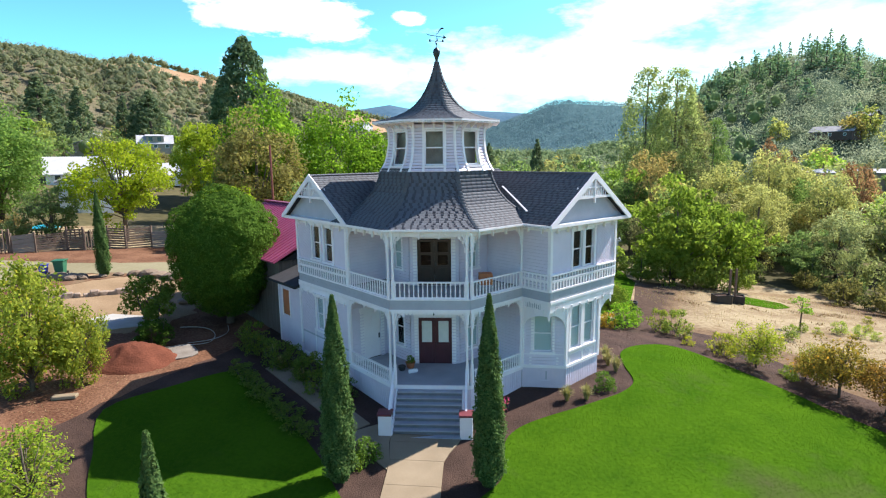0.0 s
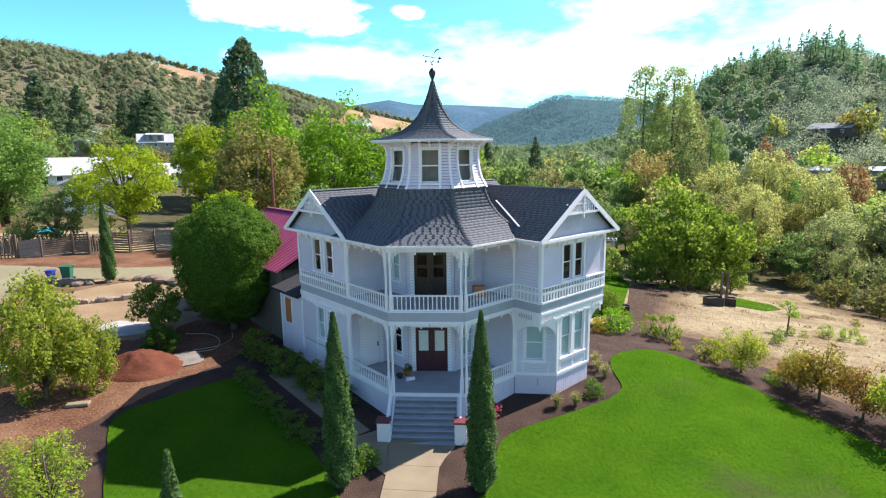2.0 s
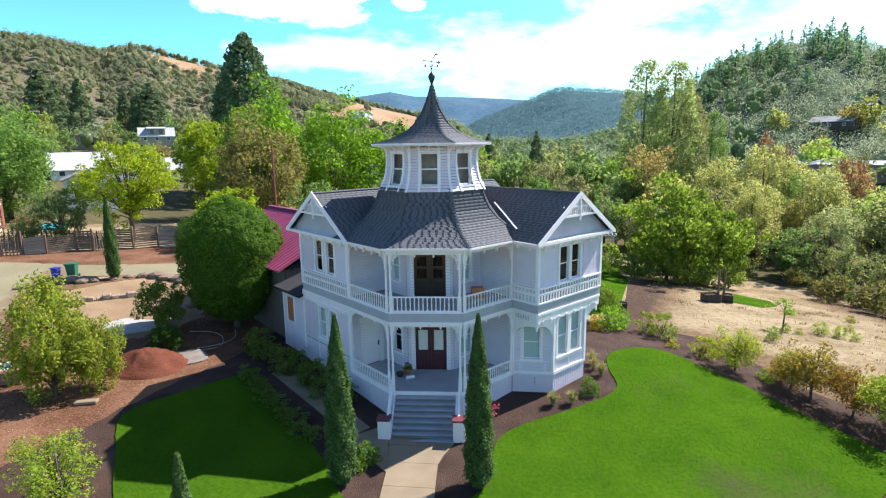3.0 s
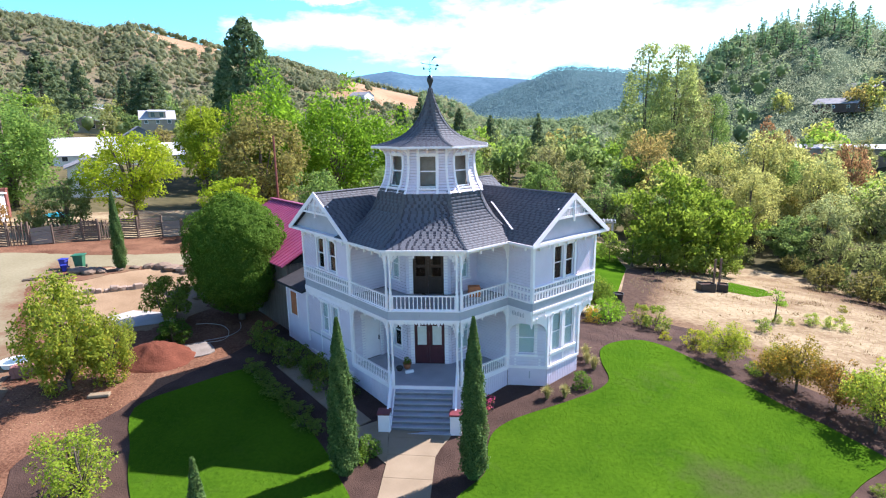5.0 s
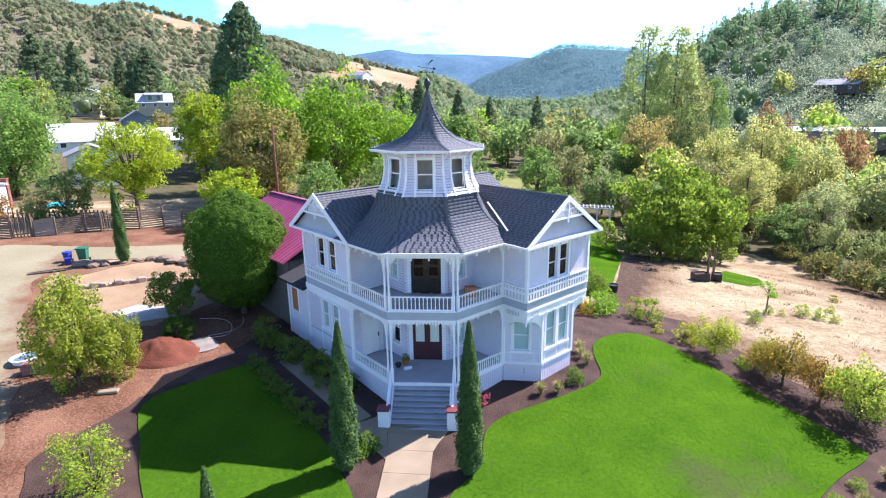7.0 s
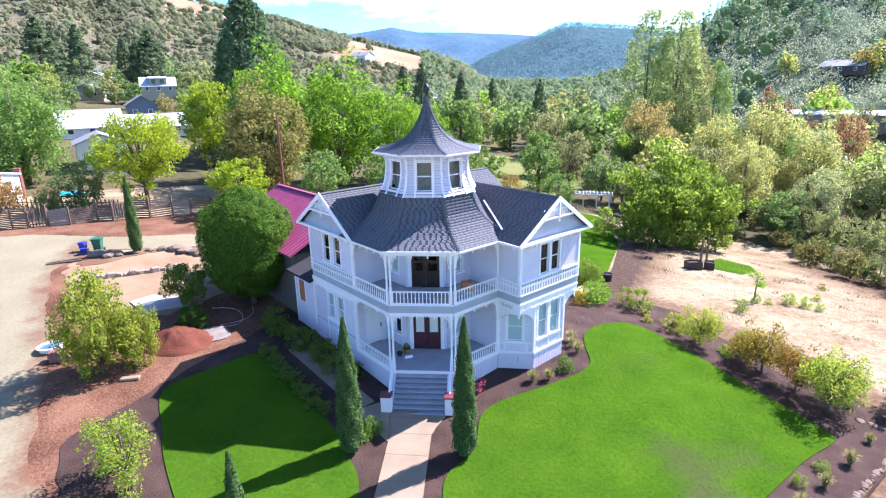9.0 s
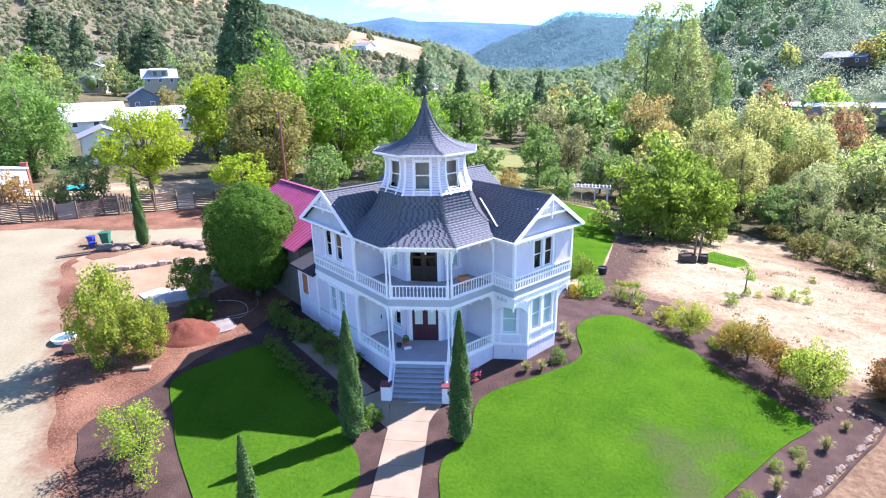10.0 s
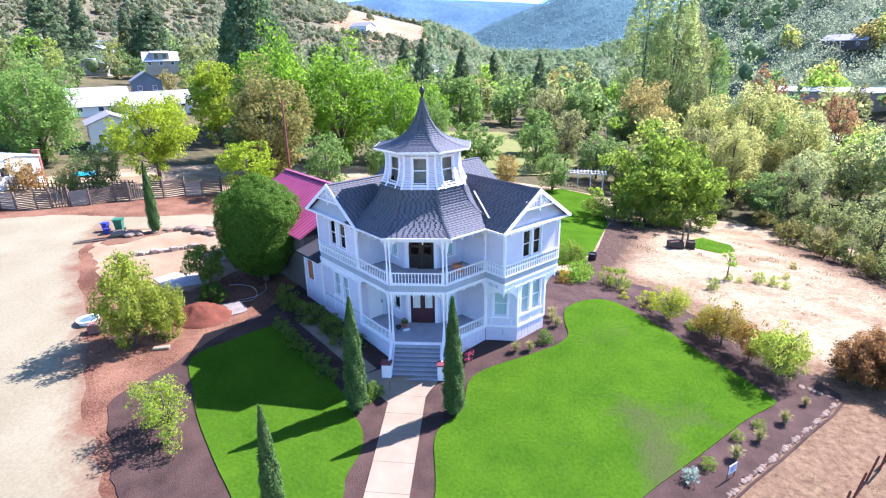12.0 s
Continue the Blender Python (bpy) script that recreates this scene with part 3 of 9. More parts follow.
MULCH = [(-9.6, -19), (-11.2, -16.8), (-13.3, -14.2), (-15.1, -11.7), (-16.2, -9.8), (-15.8, -8.5), (-15, -6.6), (-14.4, -5), (-13.2, -1.9), (-11.7, 1.5), (-11.0, 5),
         (-9.5, 9), (-6, 8), (0, 10), (8, 11), (12.6, 13.5), (15, 12.8), (16.5, 11.8), (18.5, 10.2), (19.4, 6.9), (20.3, 4.4), (21.4, 1.2), (23.3, -0.7), (24.5, -1.9),
         (24.9, -3.7), (24.5, -5.2), (19.7, -9.4), (16.3, -12.1), (13.3, -14.7), (9, -19)]
DIRT = [(-58, 19), (-44, 19.6), (-38, 23.8), (-30, 30), (-18, 32), (-11, 22), (-8, 9), (-8, 0), (-9, -19), (-14, -30), (-40, -32), (-60, -20)]
DRIVE = [(-60, 10), (-45, 16.2), (-39.7, 18.2), (-32.3, 19.4), (-25, 22.0), (-17, 22), (-17, 18.5), (-23, 18.2), (-27.3, 16.6), (-31.5, 14.9), (-31.8, 10.2), (-29.7, 6.7), (-26.5, 2.4), (-24.2, -0.3),
         (-22.7, -2.6), (-20.8, -5.1), (-19.5, -7.3), (-17.6, -10.2), (-15.4, -12.5), (-13.6, -14.6), (-11.6, -17.1), (-9, -21), (-9, -30), (-40, -32), (-60, -20)]
DIRT_R = [(12.6, 12), (12.8, 16.5), (15.2, 20), (17.7, 28), (20.2, 36), (24, 40), (32, 40), (42, 38), (47, 24), (48, 8), (48, -28), (12, -28), (9, -18), (14, -12), (20, -7), (22, -1), (19, 5), (17, 10)]
drape("dirt", ragged(DIRT, 1.2, 1.2), M_DIRT, 0.03, "bare reddish dirt yard beside the house", "ground", 2.0)
field = drape("dirt", smooth_outline(DIRT_R, 3), M_FIELD, 0.025, "bare reddish soil with painted tree shade, grading into pale dry sand", "ground", 0.9)
soil, bank_shade = field.data.attributes.new("soil", "FLOAT", "POINT"), field.data.attributes.new("bank_shade", "FLOAT", "POINT")
BED_RIM = [(13, 13.5), (16.5, 11.5), (19.5, 8), (21, 4), (23.4, -0.7), (25.5, -4), (25, -6), (14, -16)]
BANK_TOP = [(13.0, 14.5), (15.5, 19.5), (18.5, 27), (21.5, 34), (25, 38)]
EDGE_WOOD = [(46, 46), (44.5, 38), (44, 28), (44.5, 18), (46, 6)]
for i, v in enumerate(field.data.vertices):
    x, y = v.co.x, v.co.y
    soil.data[i].value = max(math.exp(-(off_line(BED_RIM, x, y) / 2.6) ** 2), math.exp(-(off_line(BANK_TOP, x, y) / 3.6) ** 2), float(step(-3, -12, y)) * 0.7, 0.75 * math.exp(-(off_line(EDGE_WOOD, x, y) / 5.0) ** 2))
    # Dark soil plus tree shade, painted along the bank and the wood's edge.
    bank_shade.data[i].value = max(0.95 * math.exp(-(off_line(BANK_TOP, x, y) / 2.1) ** 2), 0.55 * math.exp(-(off_line(EDGE_WOOD, x, y) / 3.0) ** 2))
drape("dirt", ragged(smooth_outline([(-31.5, 11.5), (-28, 17.0), (-22.5, 15.6), (-18.5, 11.5), (-16.8, 7.5), (-18, 4.2), (-21.5, 3.0), (-25.5, 4.0), (-29, 8.0)], 3), 0.9, 0.4), M_TANDIRT, 0.042, "pale tan dirt of the upper yard", "ground", 2.0)
BORDER = [(-34, 16.5), (-31.8, 12.2), (-31.0, 9.0), (-29.7, 6.7), (-26.5, 2.4), (-24.2, -0.3), (-22.7, -2.6), (-20.8, -5.1), (-19.5, -7.3), (-17.6, -10.2), (-15.4, -12.5), (-13.6, -14.6), (-11.6, -17.1), (-9, -21)]
drive = drape("road", ragged(smooth_outline(DRIVE, 4), 0.4, 0.45), M_DRIVE, 0.055, "pale beige gravel driveway with red soil washed over its rim", "driveway", 0.9)
rim = drive.data.attributes.new("rim", "FLOAT", "POINT")
for i, v in enumerate(drive.data.vertices):
    rim.data[i].value = min(1.0, off_line(BORDER, v.co.x, v.co.y) / 3.0)
drape("garden_bed", ragged(smooth_outline(MULCH, 3), 0.3, 0.5), M_MULCH, 0.07, "dark bark mulch bed round the lawns", "garden bed", 1.5)
drape("lawn", [(9, 13), (12.5, 16), (15, 20), (17.5, 28), (20, 36), (21.5, 46), (21.8, 56), (17, 59), (11, 54), (7, 40), (6, 24)], M_LAWN, 0.06, "green lawn strip behind the house", "lawn", 2.0)
drape("lawn", [(27.5, 27), (29, 31.5), (31.3, 34), (33.5, 31), (32.5, 27.5), (30, 25.4)], M_LAWN, 0.06, "small green strip of lawn in the dry field", "lawn", 2.0)
drape("meadow", [(-14, 82), (-6, 70), (8, 66), (20, 74), (27, 92), (22, 120), (8, 132), (-8, 118)], M_MEADOW, 0.25, "open sunlit meadow among the trees", "meadow", 4.0)
front_lawn = drape("lawn", smooth_outline(LAWN_R, 4), M_LAWN, 0.12, "bright green mown lawn with a curved edge and a worn patch", "lawn", 0.6)
worn = front_lawn.data.attributes.new("worn", "FLOAT", "POINT")
for i, v in enumerate(front_lawn.data.vertices):
    x, y = v.co.x, v.co.y
    worn.data[i].value = max(math.exp(-(off_line([(12.3, -8.0), (12.9, -9.8), (12.4, -12.6)], x, y) / 1.15) ** 2), 0.55 * math.exp(-(off_line([(13.5, -8.6), (15.6, -7.6)], x, y) / 1.1) ** 2), 0.3 * math.exp(-(off_line([(11.2, -1.0), (13.5, 1.0)], x, y) / 1.2) ** 2))
drape("lawn", smooth_outline(LAWN_L, 4), M_LAWN, 0.12, "green mown lawn half in the house's shadow", "lawn", 1.5)


S2_ = math.sqrt(0.5)
# concrete path in slabs, and its branch along the house
pavement = thing("pavement", 0, 0, 0, 0, "pale concrete garden path in slabs", "path", kind="structure")


def slab_of_path(outline):
    bm = bmesh.new()
    lo = [bm.verts.new((x, y, land1(x, y) - 0.05)) for x, y in outline]
    hi = [bm.verts.new((x, y, land1(x, y) + 0.115)) for x, y in outline]
    bm.faces.new(hi)
    for k in range(len(outline)):
        j = (k + 1) % len(outline)
        bm.faces.new((lo[k], lo[j], hi[j], hi[k]))
    bmesh.ops.recalc_face_normals(bm, faces=bm.faces[:])
    part("slab", bm, M_CONC, pavement)


def path_edges(y):
    """Left and right edge of the path at a place along it."""
    right = 0.72 + 0.65 * float(step(-7.6, -5.7, y)) * 0.98
    return -1.30 - 0.20 * float(step(-8.0, -6.0, y)), right


JOINTS = [-5.75, -6.3, -7.5, -9.0, -10.7, -12.6, -14.5, -16.4, -18.3, -20.2, -22.1, -24]
for ya, yb in zip(JOINTS, JOINTS[1:]):
    ya, yb = ya - 0.008, yb + 0.008
    mid = (ya + yb) / 2
    ls, rs = [path_edges(v) for v in (ya, mid, yb)], None
    slab_of_path([(ls[0][0], ya), (ls[1][0], mid), (ls[2][0], yb), (ls[2][1], yb), (ls[1][1], mid), (ls[0][1], ya)])
slab_of_path([(-1.52, -5.76), (-1.52, -6.3), (-1.34, -7.49), (-1.32, -8.15), (-2.25, -7.2), (-3.3, -5.9), (-2.2, -5.1), (-2.06, -5.4), (-2.06, -5.76)])
for k in range(5):
    a, b = k * 1.55 + 0.01, (k + 1) * 1.55 - 0.01
    ox, oy = -3.31, -5.88
    slab_of_path([(ox - a * S2_, oy + a * S2_), (ox - b * S2_, oy + b * S2_), (ox - b * S2_ + 0.8, oy + b * S2_ + 0.8), (ox - a * S2_ + 0.8, oy + a * S2_ + 0.8)])
# ---- the house: its own axes u, v lie at 45 degrees, so the porch looks down -y ----
house = thing("victorian_house", 0, 0, 0, 45, "two-storey white wooden Victorian house with octagonal cupola", "house")
S2 = math.sqrt(0.5)


def uv(x, y):
    return ((x + y) * S2, (y - x) * S2)


def facet(p, q):
    """Axes of a wall from p to q, as seen from outside left to right: x along, y into the wall, z up."""
    p, q = Vector((*p, 0)), Vector((*q, 0))
    d = (q - p).normalized()
    return Matrix.Translation(p) @ Matrix((d, Vector((-d.y, d.x, 0)), Vector((0, 0, 1)))).transposed().to_4x4(), (q - p).length


def cells(w, z0, z1, holes):
    xs = sorted({0, w, *[h[0] for h in holes], *[h[1] for h in holes]})
    zs = sorted({z0, z1, *[h[2] for h in holes], *[h[3] for h in holes]})
    for a, b in zip(xs, xs[1:]):
        for c, d in zip(zs, zs[1:]):
            mx, mz = (a + b) / 2, (c + d) / 2
            if b - a > 1e-4 and d - c > 1e-4 and not any(h[0] < mx < h[1] and h[2] < mz < h[3] for h in holes):
                yield a, b, c, d


def clip_rect(poly, x0, x1, z0, z1):
    for axis, lim, sign in ((0, x0, 1), (0, x1, -1), (1, z0, 1), (1, z1, -1)):
        out = []
        for i, p in enumerate(poly):
            q = poly[(i + 1) % len(poly)]
            a, b = (p[axis] - lim) * sign, (q[axis] - lim) * sign
            if a >= 0:
                out.append(p)
            if a * b < 0:
                t = a / (a - b)
                out.append((p[0] + t * (q[0] - p[0]), p[1] + t * (q[1] - p[1])))
        poly = out
        if len(poly) < 3:
            return []
    return poly


def wall(p, q, z0, z1, holes=(), style="lap", mat=None, lap=0.15, regions=None):
    """A wall with real openings; lap: overlapping boards; upright: boards on end; diagonal; flat."""
    m, w = facet(p, q)
    bm = bmesh.new()
    for a, b, c, d in cells(w, z0, z1, holes):
        box(bm, a, b, 0, 0.14, c, d, m)
    if style == "lap":
        z = z0
        while z < z1 - 0.01:
            top = min(z + lap, z1)
            cuts = sorted((h[0], h[1]) for h in holes if h[2] < top - 0.02 and h[3] > z + 0.02)
            x = 0
            for a, b in cuts + [(w, w)]:
                if a - x > 0.02:
                    rows = ((-0.001, z), (-0.001, z + 0.026), (-0.055, z + 0.034), (-0.040, top - 0.002), (-0.001, top))
                    vs = [[bm.verts.new(m @ Vector((k, y_, z_))) for k in (x, a)] for y_, z_ in rows]
                    for lo, hi in zip(vs, vs[1:]):
                        bm.faces.new((lo[0], lo[1], hi[1], hi[0]))
                x = max(x, b)
            z = top
    elif style == "upright":
        x = 0
        while x < w - 0.02:
            e = min(x + 0.15, w)
            if not any(h[0] < (x + e) / 2 < h[1] for h in holes):
                box(bm, x + 0.012, e - 0.012, -0.035, 0.002, z0, z1, m)
            x = e
    for kind, a, b, c, d in regions or ():
        if kind == "diagonal":
            k = a - (d - c)
            while k < b:
                poly = clip_rect([(k, c), (k + 0.12, c), (k + 0.12 + (d - c), d), (k + (d - c), d)], a, b, c, d)
                if poly:
                    prism(bm, poly, -0.034, 0.002, m)
                k += 0.155
        if kind == "diagonal_left":
            k = a
            while k < b + (d - c):
                poly = clip_rect([(k, c), (k + 0.12, c), (k + 0.12 - (d - c), d), (k - (d - c), d)], a, b, c, d)
                if poly:
                    prism(bm, poly, -0.034, 0.002, m)
                k += 0.155
    return part("wall", bm, mat or M_SIDING, house), m, w


def window(m, x0, x1, z0, z1, blind=False, cap=True, lights=1):
    """Sash window in an opening: casing, sill, hood, two sashes with panes."""
    bm = bmesh.new()
    c = 0.12
    box(bm, x0 - c, x0, -0.05, 0.0, z0, z1, m)
    box(bm, x1, x1 + c, -0.05, 0.0, z0, z1, m)
    box(bm, x0 - c - 0.02, x1 + c + 0.02, -0.06, 0.0, z1, z1 + 0.14, m)
    win = part("window", bm, M_TRIM, house)
    bm = bmesh.new()
    box(bm, x0 - c - 0.04, x1 + c + 0.04, -0.10, 0.0, z0 - 0.09, z0, m)
    part("sill", bm, M_TRIM, win)
    if cap:
        bm = bmesh.new()
        box(bm, x0 - c - 0.08, x1 + c + 0.08, -0.14, -0.0, z1 + 0.14, z1 + 0.20, m)
        part("hood", bm, M_TRIM, win)
    f, mid = 0.05, (z0 + z1) / 2
    for name, a, b, y in (("lower_sash", z0, mid + 0.02, 0.06), ("upper_sash", mid - 0.02, z1, 0.03)):
        bm = bmesh.new()
        box(bm, x0, x0 + f, y, y + 0.04, a, b, m)
        box(bm, x1 - f, x1, y, y + 0.04, a, b, m)
        box(bm, x0 + f, x1 - f, y, y + 0.04, a, a + f, m)
        box(bm, x0 + f, x1 - f, y, y + 0.04, b - f, b, m)
        part(name, bm, M_TRIM, win)
        bm = bmesh.new()
        box(bm, x0 + f, x1 - f, y + 0.015, y + 0.021, a + f, b - f, m)
        pane = part("pane", bm, M_GLASS, win)
        pane.visible_shadow = False
    if blind:
        bm = bmesh.new()
        box(bm, x0 + 0.01, x1 - 0.01, 0.115, 0.12, z0, z1, m)
        part("window_shade", bm, M_BLIND, win, "pale drawn window shade")
    return win


def corner_board(p, z0, z1, w=0.16):
    bm = bmesh.new()
    box(bm, p[0] - w / 2, p[0] + w / 2, p[1] - w / 2, p[1] + w / 2, z0, z1)
    part("corner_board", bm, M_TRIM, house)


Z_PORCH, Z_BELT, Z_RAIL, Z_EAVE = 1.56, 4.95, 5.40, 8.30
UL, VR, VW, U1, U2, V1, V2 = -4.0, -4.04, -5.6, 1.70, 6.78, 1.72, 6.50
C1, C2 = uv(-1.68, -4.04), uv(1.68, -4.04)
C0, CD = (UL, V1), (U1, VR)
DL, DR = uv(-1.15, -1.43), uv(1.15, -1.43)
IL, IR = (DL[0], V1), (U1, DR[1])

# upper storey
wall(IL, (DL[0], DL[1]), Z_RAIL, Z_EAVE, [(0.75, 1.35, 6.1, 7.65)])
m_, w_ = facet(IL, DL)
window(m_, 0.75, 1.35, 6.1, 7.65, blind=True)
wall(DR, IR, Z_RAIL, Z_EAVE, [(0.6, 1.2, 6.1, 7.65)])
m_, w_ = facet(DR, IR)
window(m_, 0.6, 1.2, 6.1, 7.65, blind=True)
wall((UL, V1), IL, Z_RAIL, Z_EAVE, style="lap")
wall(IR, (U1, VW), Z_RAIL, Z_EAVE, style="lap")
lw = V2 - V1
_, m_, w_ = wall((UL, V2), (UL, V1), Z_BELT, Z_EAVE, [(V2 - 4.95, V2 - 4.2, 6.3, 8.0), (V2 - 3.75, V2 - 3.0, 6.3, 8.0)], "flat",
                 regions=[("diagonal", 0.12, V2 - 5.15, 6.18, 8.1)])
window(m_, V2 - 4.95, V2 - 4.2, 6.3, 8.0)
window(m_, V2 - 3.75, V2 - 3.0, 6.3, 8.0)
_, m_, w_ = wall((U1, VW), (U2, VW), Z_BELT, Z_EAVE, [(3.33 - U1, 4.05 - U1, 6.22, 7.95), (4.27 - U1, 4.99 - U1, 6.22, 7.95)], "flat",
                 regions=[("diagonal", 5.25 - U1, U2 - U1 - 0.1, 6.18, 8.1)])
window(m_, 3.33 - U1, 4.05 - U1, 6.22, 7.95)
window(m_, 4.27 - U1, 4.99 - U1, 6.22, 7.95)
wall((U2, VW), (U2, 7.0), Z_BELT, Z_EAVE)
wall((7.0, V2), (UL, V2), Z_BELT, Z_EAVE)
wall((7.0, 7.0), (7.0, V2), 0.0, Z_EAVE)
wall((U2, 7.0), (7.0, 7.0), 0.0, Z_EAVE)
for p in ((UL, V1), (UL, V2), (U1, VW), (U2, VW)):
    corner_board(p, Z_RAIL, Z_EAVE)

# lower storey
B1, B2, B3, B4 = (U1 + 0.03, VR - 0.03), (3.05, VW + 0.05), (5.65, VW + 0.05), (6.9, VR - 0.05)
wall(IL, DL, Z_PORCH, Z_BELT, [(0.75, 1.4, 2.3, 4.1)])
m_, w_ = facet(IL, DL)
window(m_, 0.75, 1.4, 2.3, 4.1)
wall(DR, IR, Z_PORCH, Z_BELT, [(0.45, 1.25, 2.2, 4.2)])
m_, w_ = facet(DR, IR)
window(m_, 0.45, 1.25, 2.2, 4.2, blind=True)
_, m_side, w_ = wall((UL, V1), IL, Z_PORCH, Z_BELT, [(0.75, 1.75, Z_PORCH, 4.0)])
wall(IR, B1, Z_PORCH, Z_BELT)
_, m_, w_ = wall((UL, V2), (UL, V1), 0.2, Z_BELT, [(V2 - 4.85, V2 - 4.15, 2.6, 4.3), (V2 - 3.75, V2 - 3.05, 2.6, 4.3)], "flat",
                 regions=[("diagonal", 0.12, V2 - 5.05, 2.3, 4.5)])
window(m_, V2 - 4.85, V2 - 4.15, 2.6, 4.3, blind=True)
window(m_, V2 - 3.75, V2 - 3.05, 2.6, 4.3, blind=True)
_, m_, w_ = wall(B1, B2, Z_PORCH, Z_BELT, [(0.5, 1.35, 2.3, 4.05)])
window(m_, 0.5, 1.35, 2.3, 4.05, blind=True, cap=False)
_, m_, w_ = wall(B2, B3, Z_PORCH, Z_BELT, [(0.33, 1.13, 2.35, 4.4), (1.38, 2.18, 2.35, 4.4)], "flat")
window(m_, 0.33, 1.13, 2.35, 4.4, blind=True, cap=False)
window(m_, 1.38, 2.18, 2.35, 4.4, blind=True, cap=False)
_, m_, w_ = wall(B3, B4, Z_PORCH, Z_BELT, [(0.5, 1.35, 2.3, 4.05)])
window(m_, 0.5, 1.35, 2.3, 4.05, blind=True)
wall(B4, (U2, 7.0), 0.0, Z_BELT)
wall((7.0, V2), (UL, V2), 0.0, Z_BELT)
for p in (B1, B2, B3, B4, (UL, V1), (UL, V2)):
    corner_board(p, Z_PORCH - 0.05, Z_BELT)
for a, b in ((B1, B2), (B2, B3), (B3, B4)):
    wall(a, b, -0.3, Z_PORCH, style="upright")
    m_, w_ = facet(a, b)
    bm = bmesh.new()
    box(bm, -0.05, w_ + 0.05, -0.09, 0.0, Z_PORCH - 0.04, Z_PORCH + 0.10, m_)
    part("water_table", bm, M_TRIM, house)
    bm = bmesh.new()
    for x in (0.02, w_ - 0.1):
        box(bm, x, x + 0.1, -0.04, 0, Z_PORCH + 0.1, 4.6, m_)
    box(bm, 0.12, w_ - 0.12, -0.04, 0, 2.1, 2.2, m_)
    for x in ((0.32, w_ - 0.42) if w_ < 2 else (0.22, w_ / 2 - 0.05, w_ - 0.32)):
        box(bm, x, x + 0.1, -0.045, 0, Z_PORCH + 0.1, 2.1, m_)
    part("panel_trim", bm, M_TRIM, house)
    if w_ > 2:
        k = w_ / 2 + 0.1
        while k < w_ - 0.42:
            bm = bmesh.new()
            prism(bm, [(k, Z_PORCH + 0.12), (k + 0.05, Z_PORCH + 0.12), (k + 0.25, 2.08), (k + 0.20, 2.08)], -0.02, 0.0, m_)
            part("lattice_strip", bm, M_TRIM, house)
            k += 0.12


def doors(m, w, z0, height, mat, pane_mat, rows, name):
    """Double door with glazed upper panels and a wide white casing."""
    mid, half = w / 2, 0.79
    bm = bmesh.new()
    box(bm, mid - half - 0.2, mid - half, -0.05, 0.05, z0, z0 + height + 0.05, m)
    box(bm, mid + half, mid + half + 0.2, -0.05, 0.05, z0, z0 + height + 0.05, m)
    box(bm, mid - half - 0.22, mid + half + 0.22, -0.06, 0.05, z0 + height + 0.05, z0 + height + 0.3, m)
    d = part("entrance", bm, M_TRIM, house)
    for sx in (0, 1):
        a, b = mid - half + 0.005 + sx * half, mid - 0.005 + sx * half
        holes = [(a + 0.15, b - 0.15, r[0], r[1]) for r in rows]
        bm = bmesh.new()
        for x0, x1, c, e in cells(2 * w, z0 + 0.02, z0 + height, [*holes]):
            x0, x1 = max(x0, a), min(x1, b)
            if x1 > x0:
                box(bm, x0, x1, 0.0, 0.05, c, e, m)
        low = min(h[2] for h in holes) - 0.12
        box(bm, a + 0.14, b - 0.14, -0.015, 0.0, z0 + 0.2, low, m)
        leaf = part("door_leaf", bm, mat, d, name)
        for h in holes:
            bm = bmesh.new()
            box(bm, *h[:2], 0.02, 0.026, *h[2:], m)
            part("pane", bm, pane_mat, d)
    bm = bmesh.new()
    lathe(bm, [(0.02, 0), (0.035, 0.02), (0.03, 0.05)], 8, m @ pose(mid + 0.09, -0.0, z0 + 1.0, 90))
    part("door_knob", bm, M_IRON, d)
    return d


md, wd = facet(DL, DR)
for z0, z1 in ((Z_PORCH, Z_BELT), (Z_RAIL, Z_EAVE)):
    wall(DL, DR, z0, z1, [(wd / 2 - 0.79, wd / 2 + 0.79, z0, z0 + 2.25)])
doors(md, wd, Z_PORCH, 2.25, M_DOOR, M_FROST, [(Z_PORCH + 1.05, Z_PORCH + 2.1)], "dark red front door leaf")
doors(md, wd, Z_RAIL, 2.15, M_DOOR2, M_GLASS, [(6.34, 6.82), (6.95, 7.44)], "dark brown balcony door leaf")
# side door in the lower porch
bm = bmesh.new()
box(bm, 0.55, 0.75, -0.05, 0, Z_PORCH, 4.05, m_side)
box(bm, 1.75, 1.95, -0.05, 0, Z_PORCH, 4.05, m_side)
box(bm, 0.5, 2.0, -0.06, 0, 4.0, 4.2, m_side)
sd = part("side_door", bm, M_TRIM, house)
bm = bmesh.new()
box(bm, 0.76, 1.74, 0.02, 0.06, Z_PORCH + 0.02, 3.99, m_side)
for a, b in ((0.86, 1.2), (1.3, 1.64)):
    for c, e in ((Z_PORCH + 0.2, 2.3), (2.5, 3.8)):
        box(bm, a, b, 0.008, 0.02, c, e, m_side)
part("door_leaf", bm, M_TRIM, sd, "white panelled side door")
bm = bmesh.new()
box(bm, 1.62, 1.68, -0.02, 0.02, 2.5, 2.75, m_side)
part("latch", bm, M_IRON, sd)

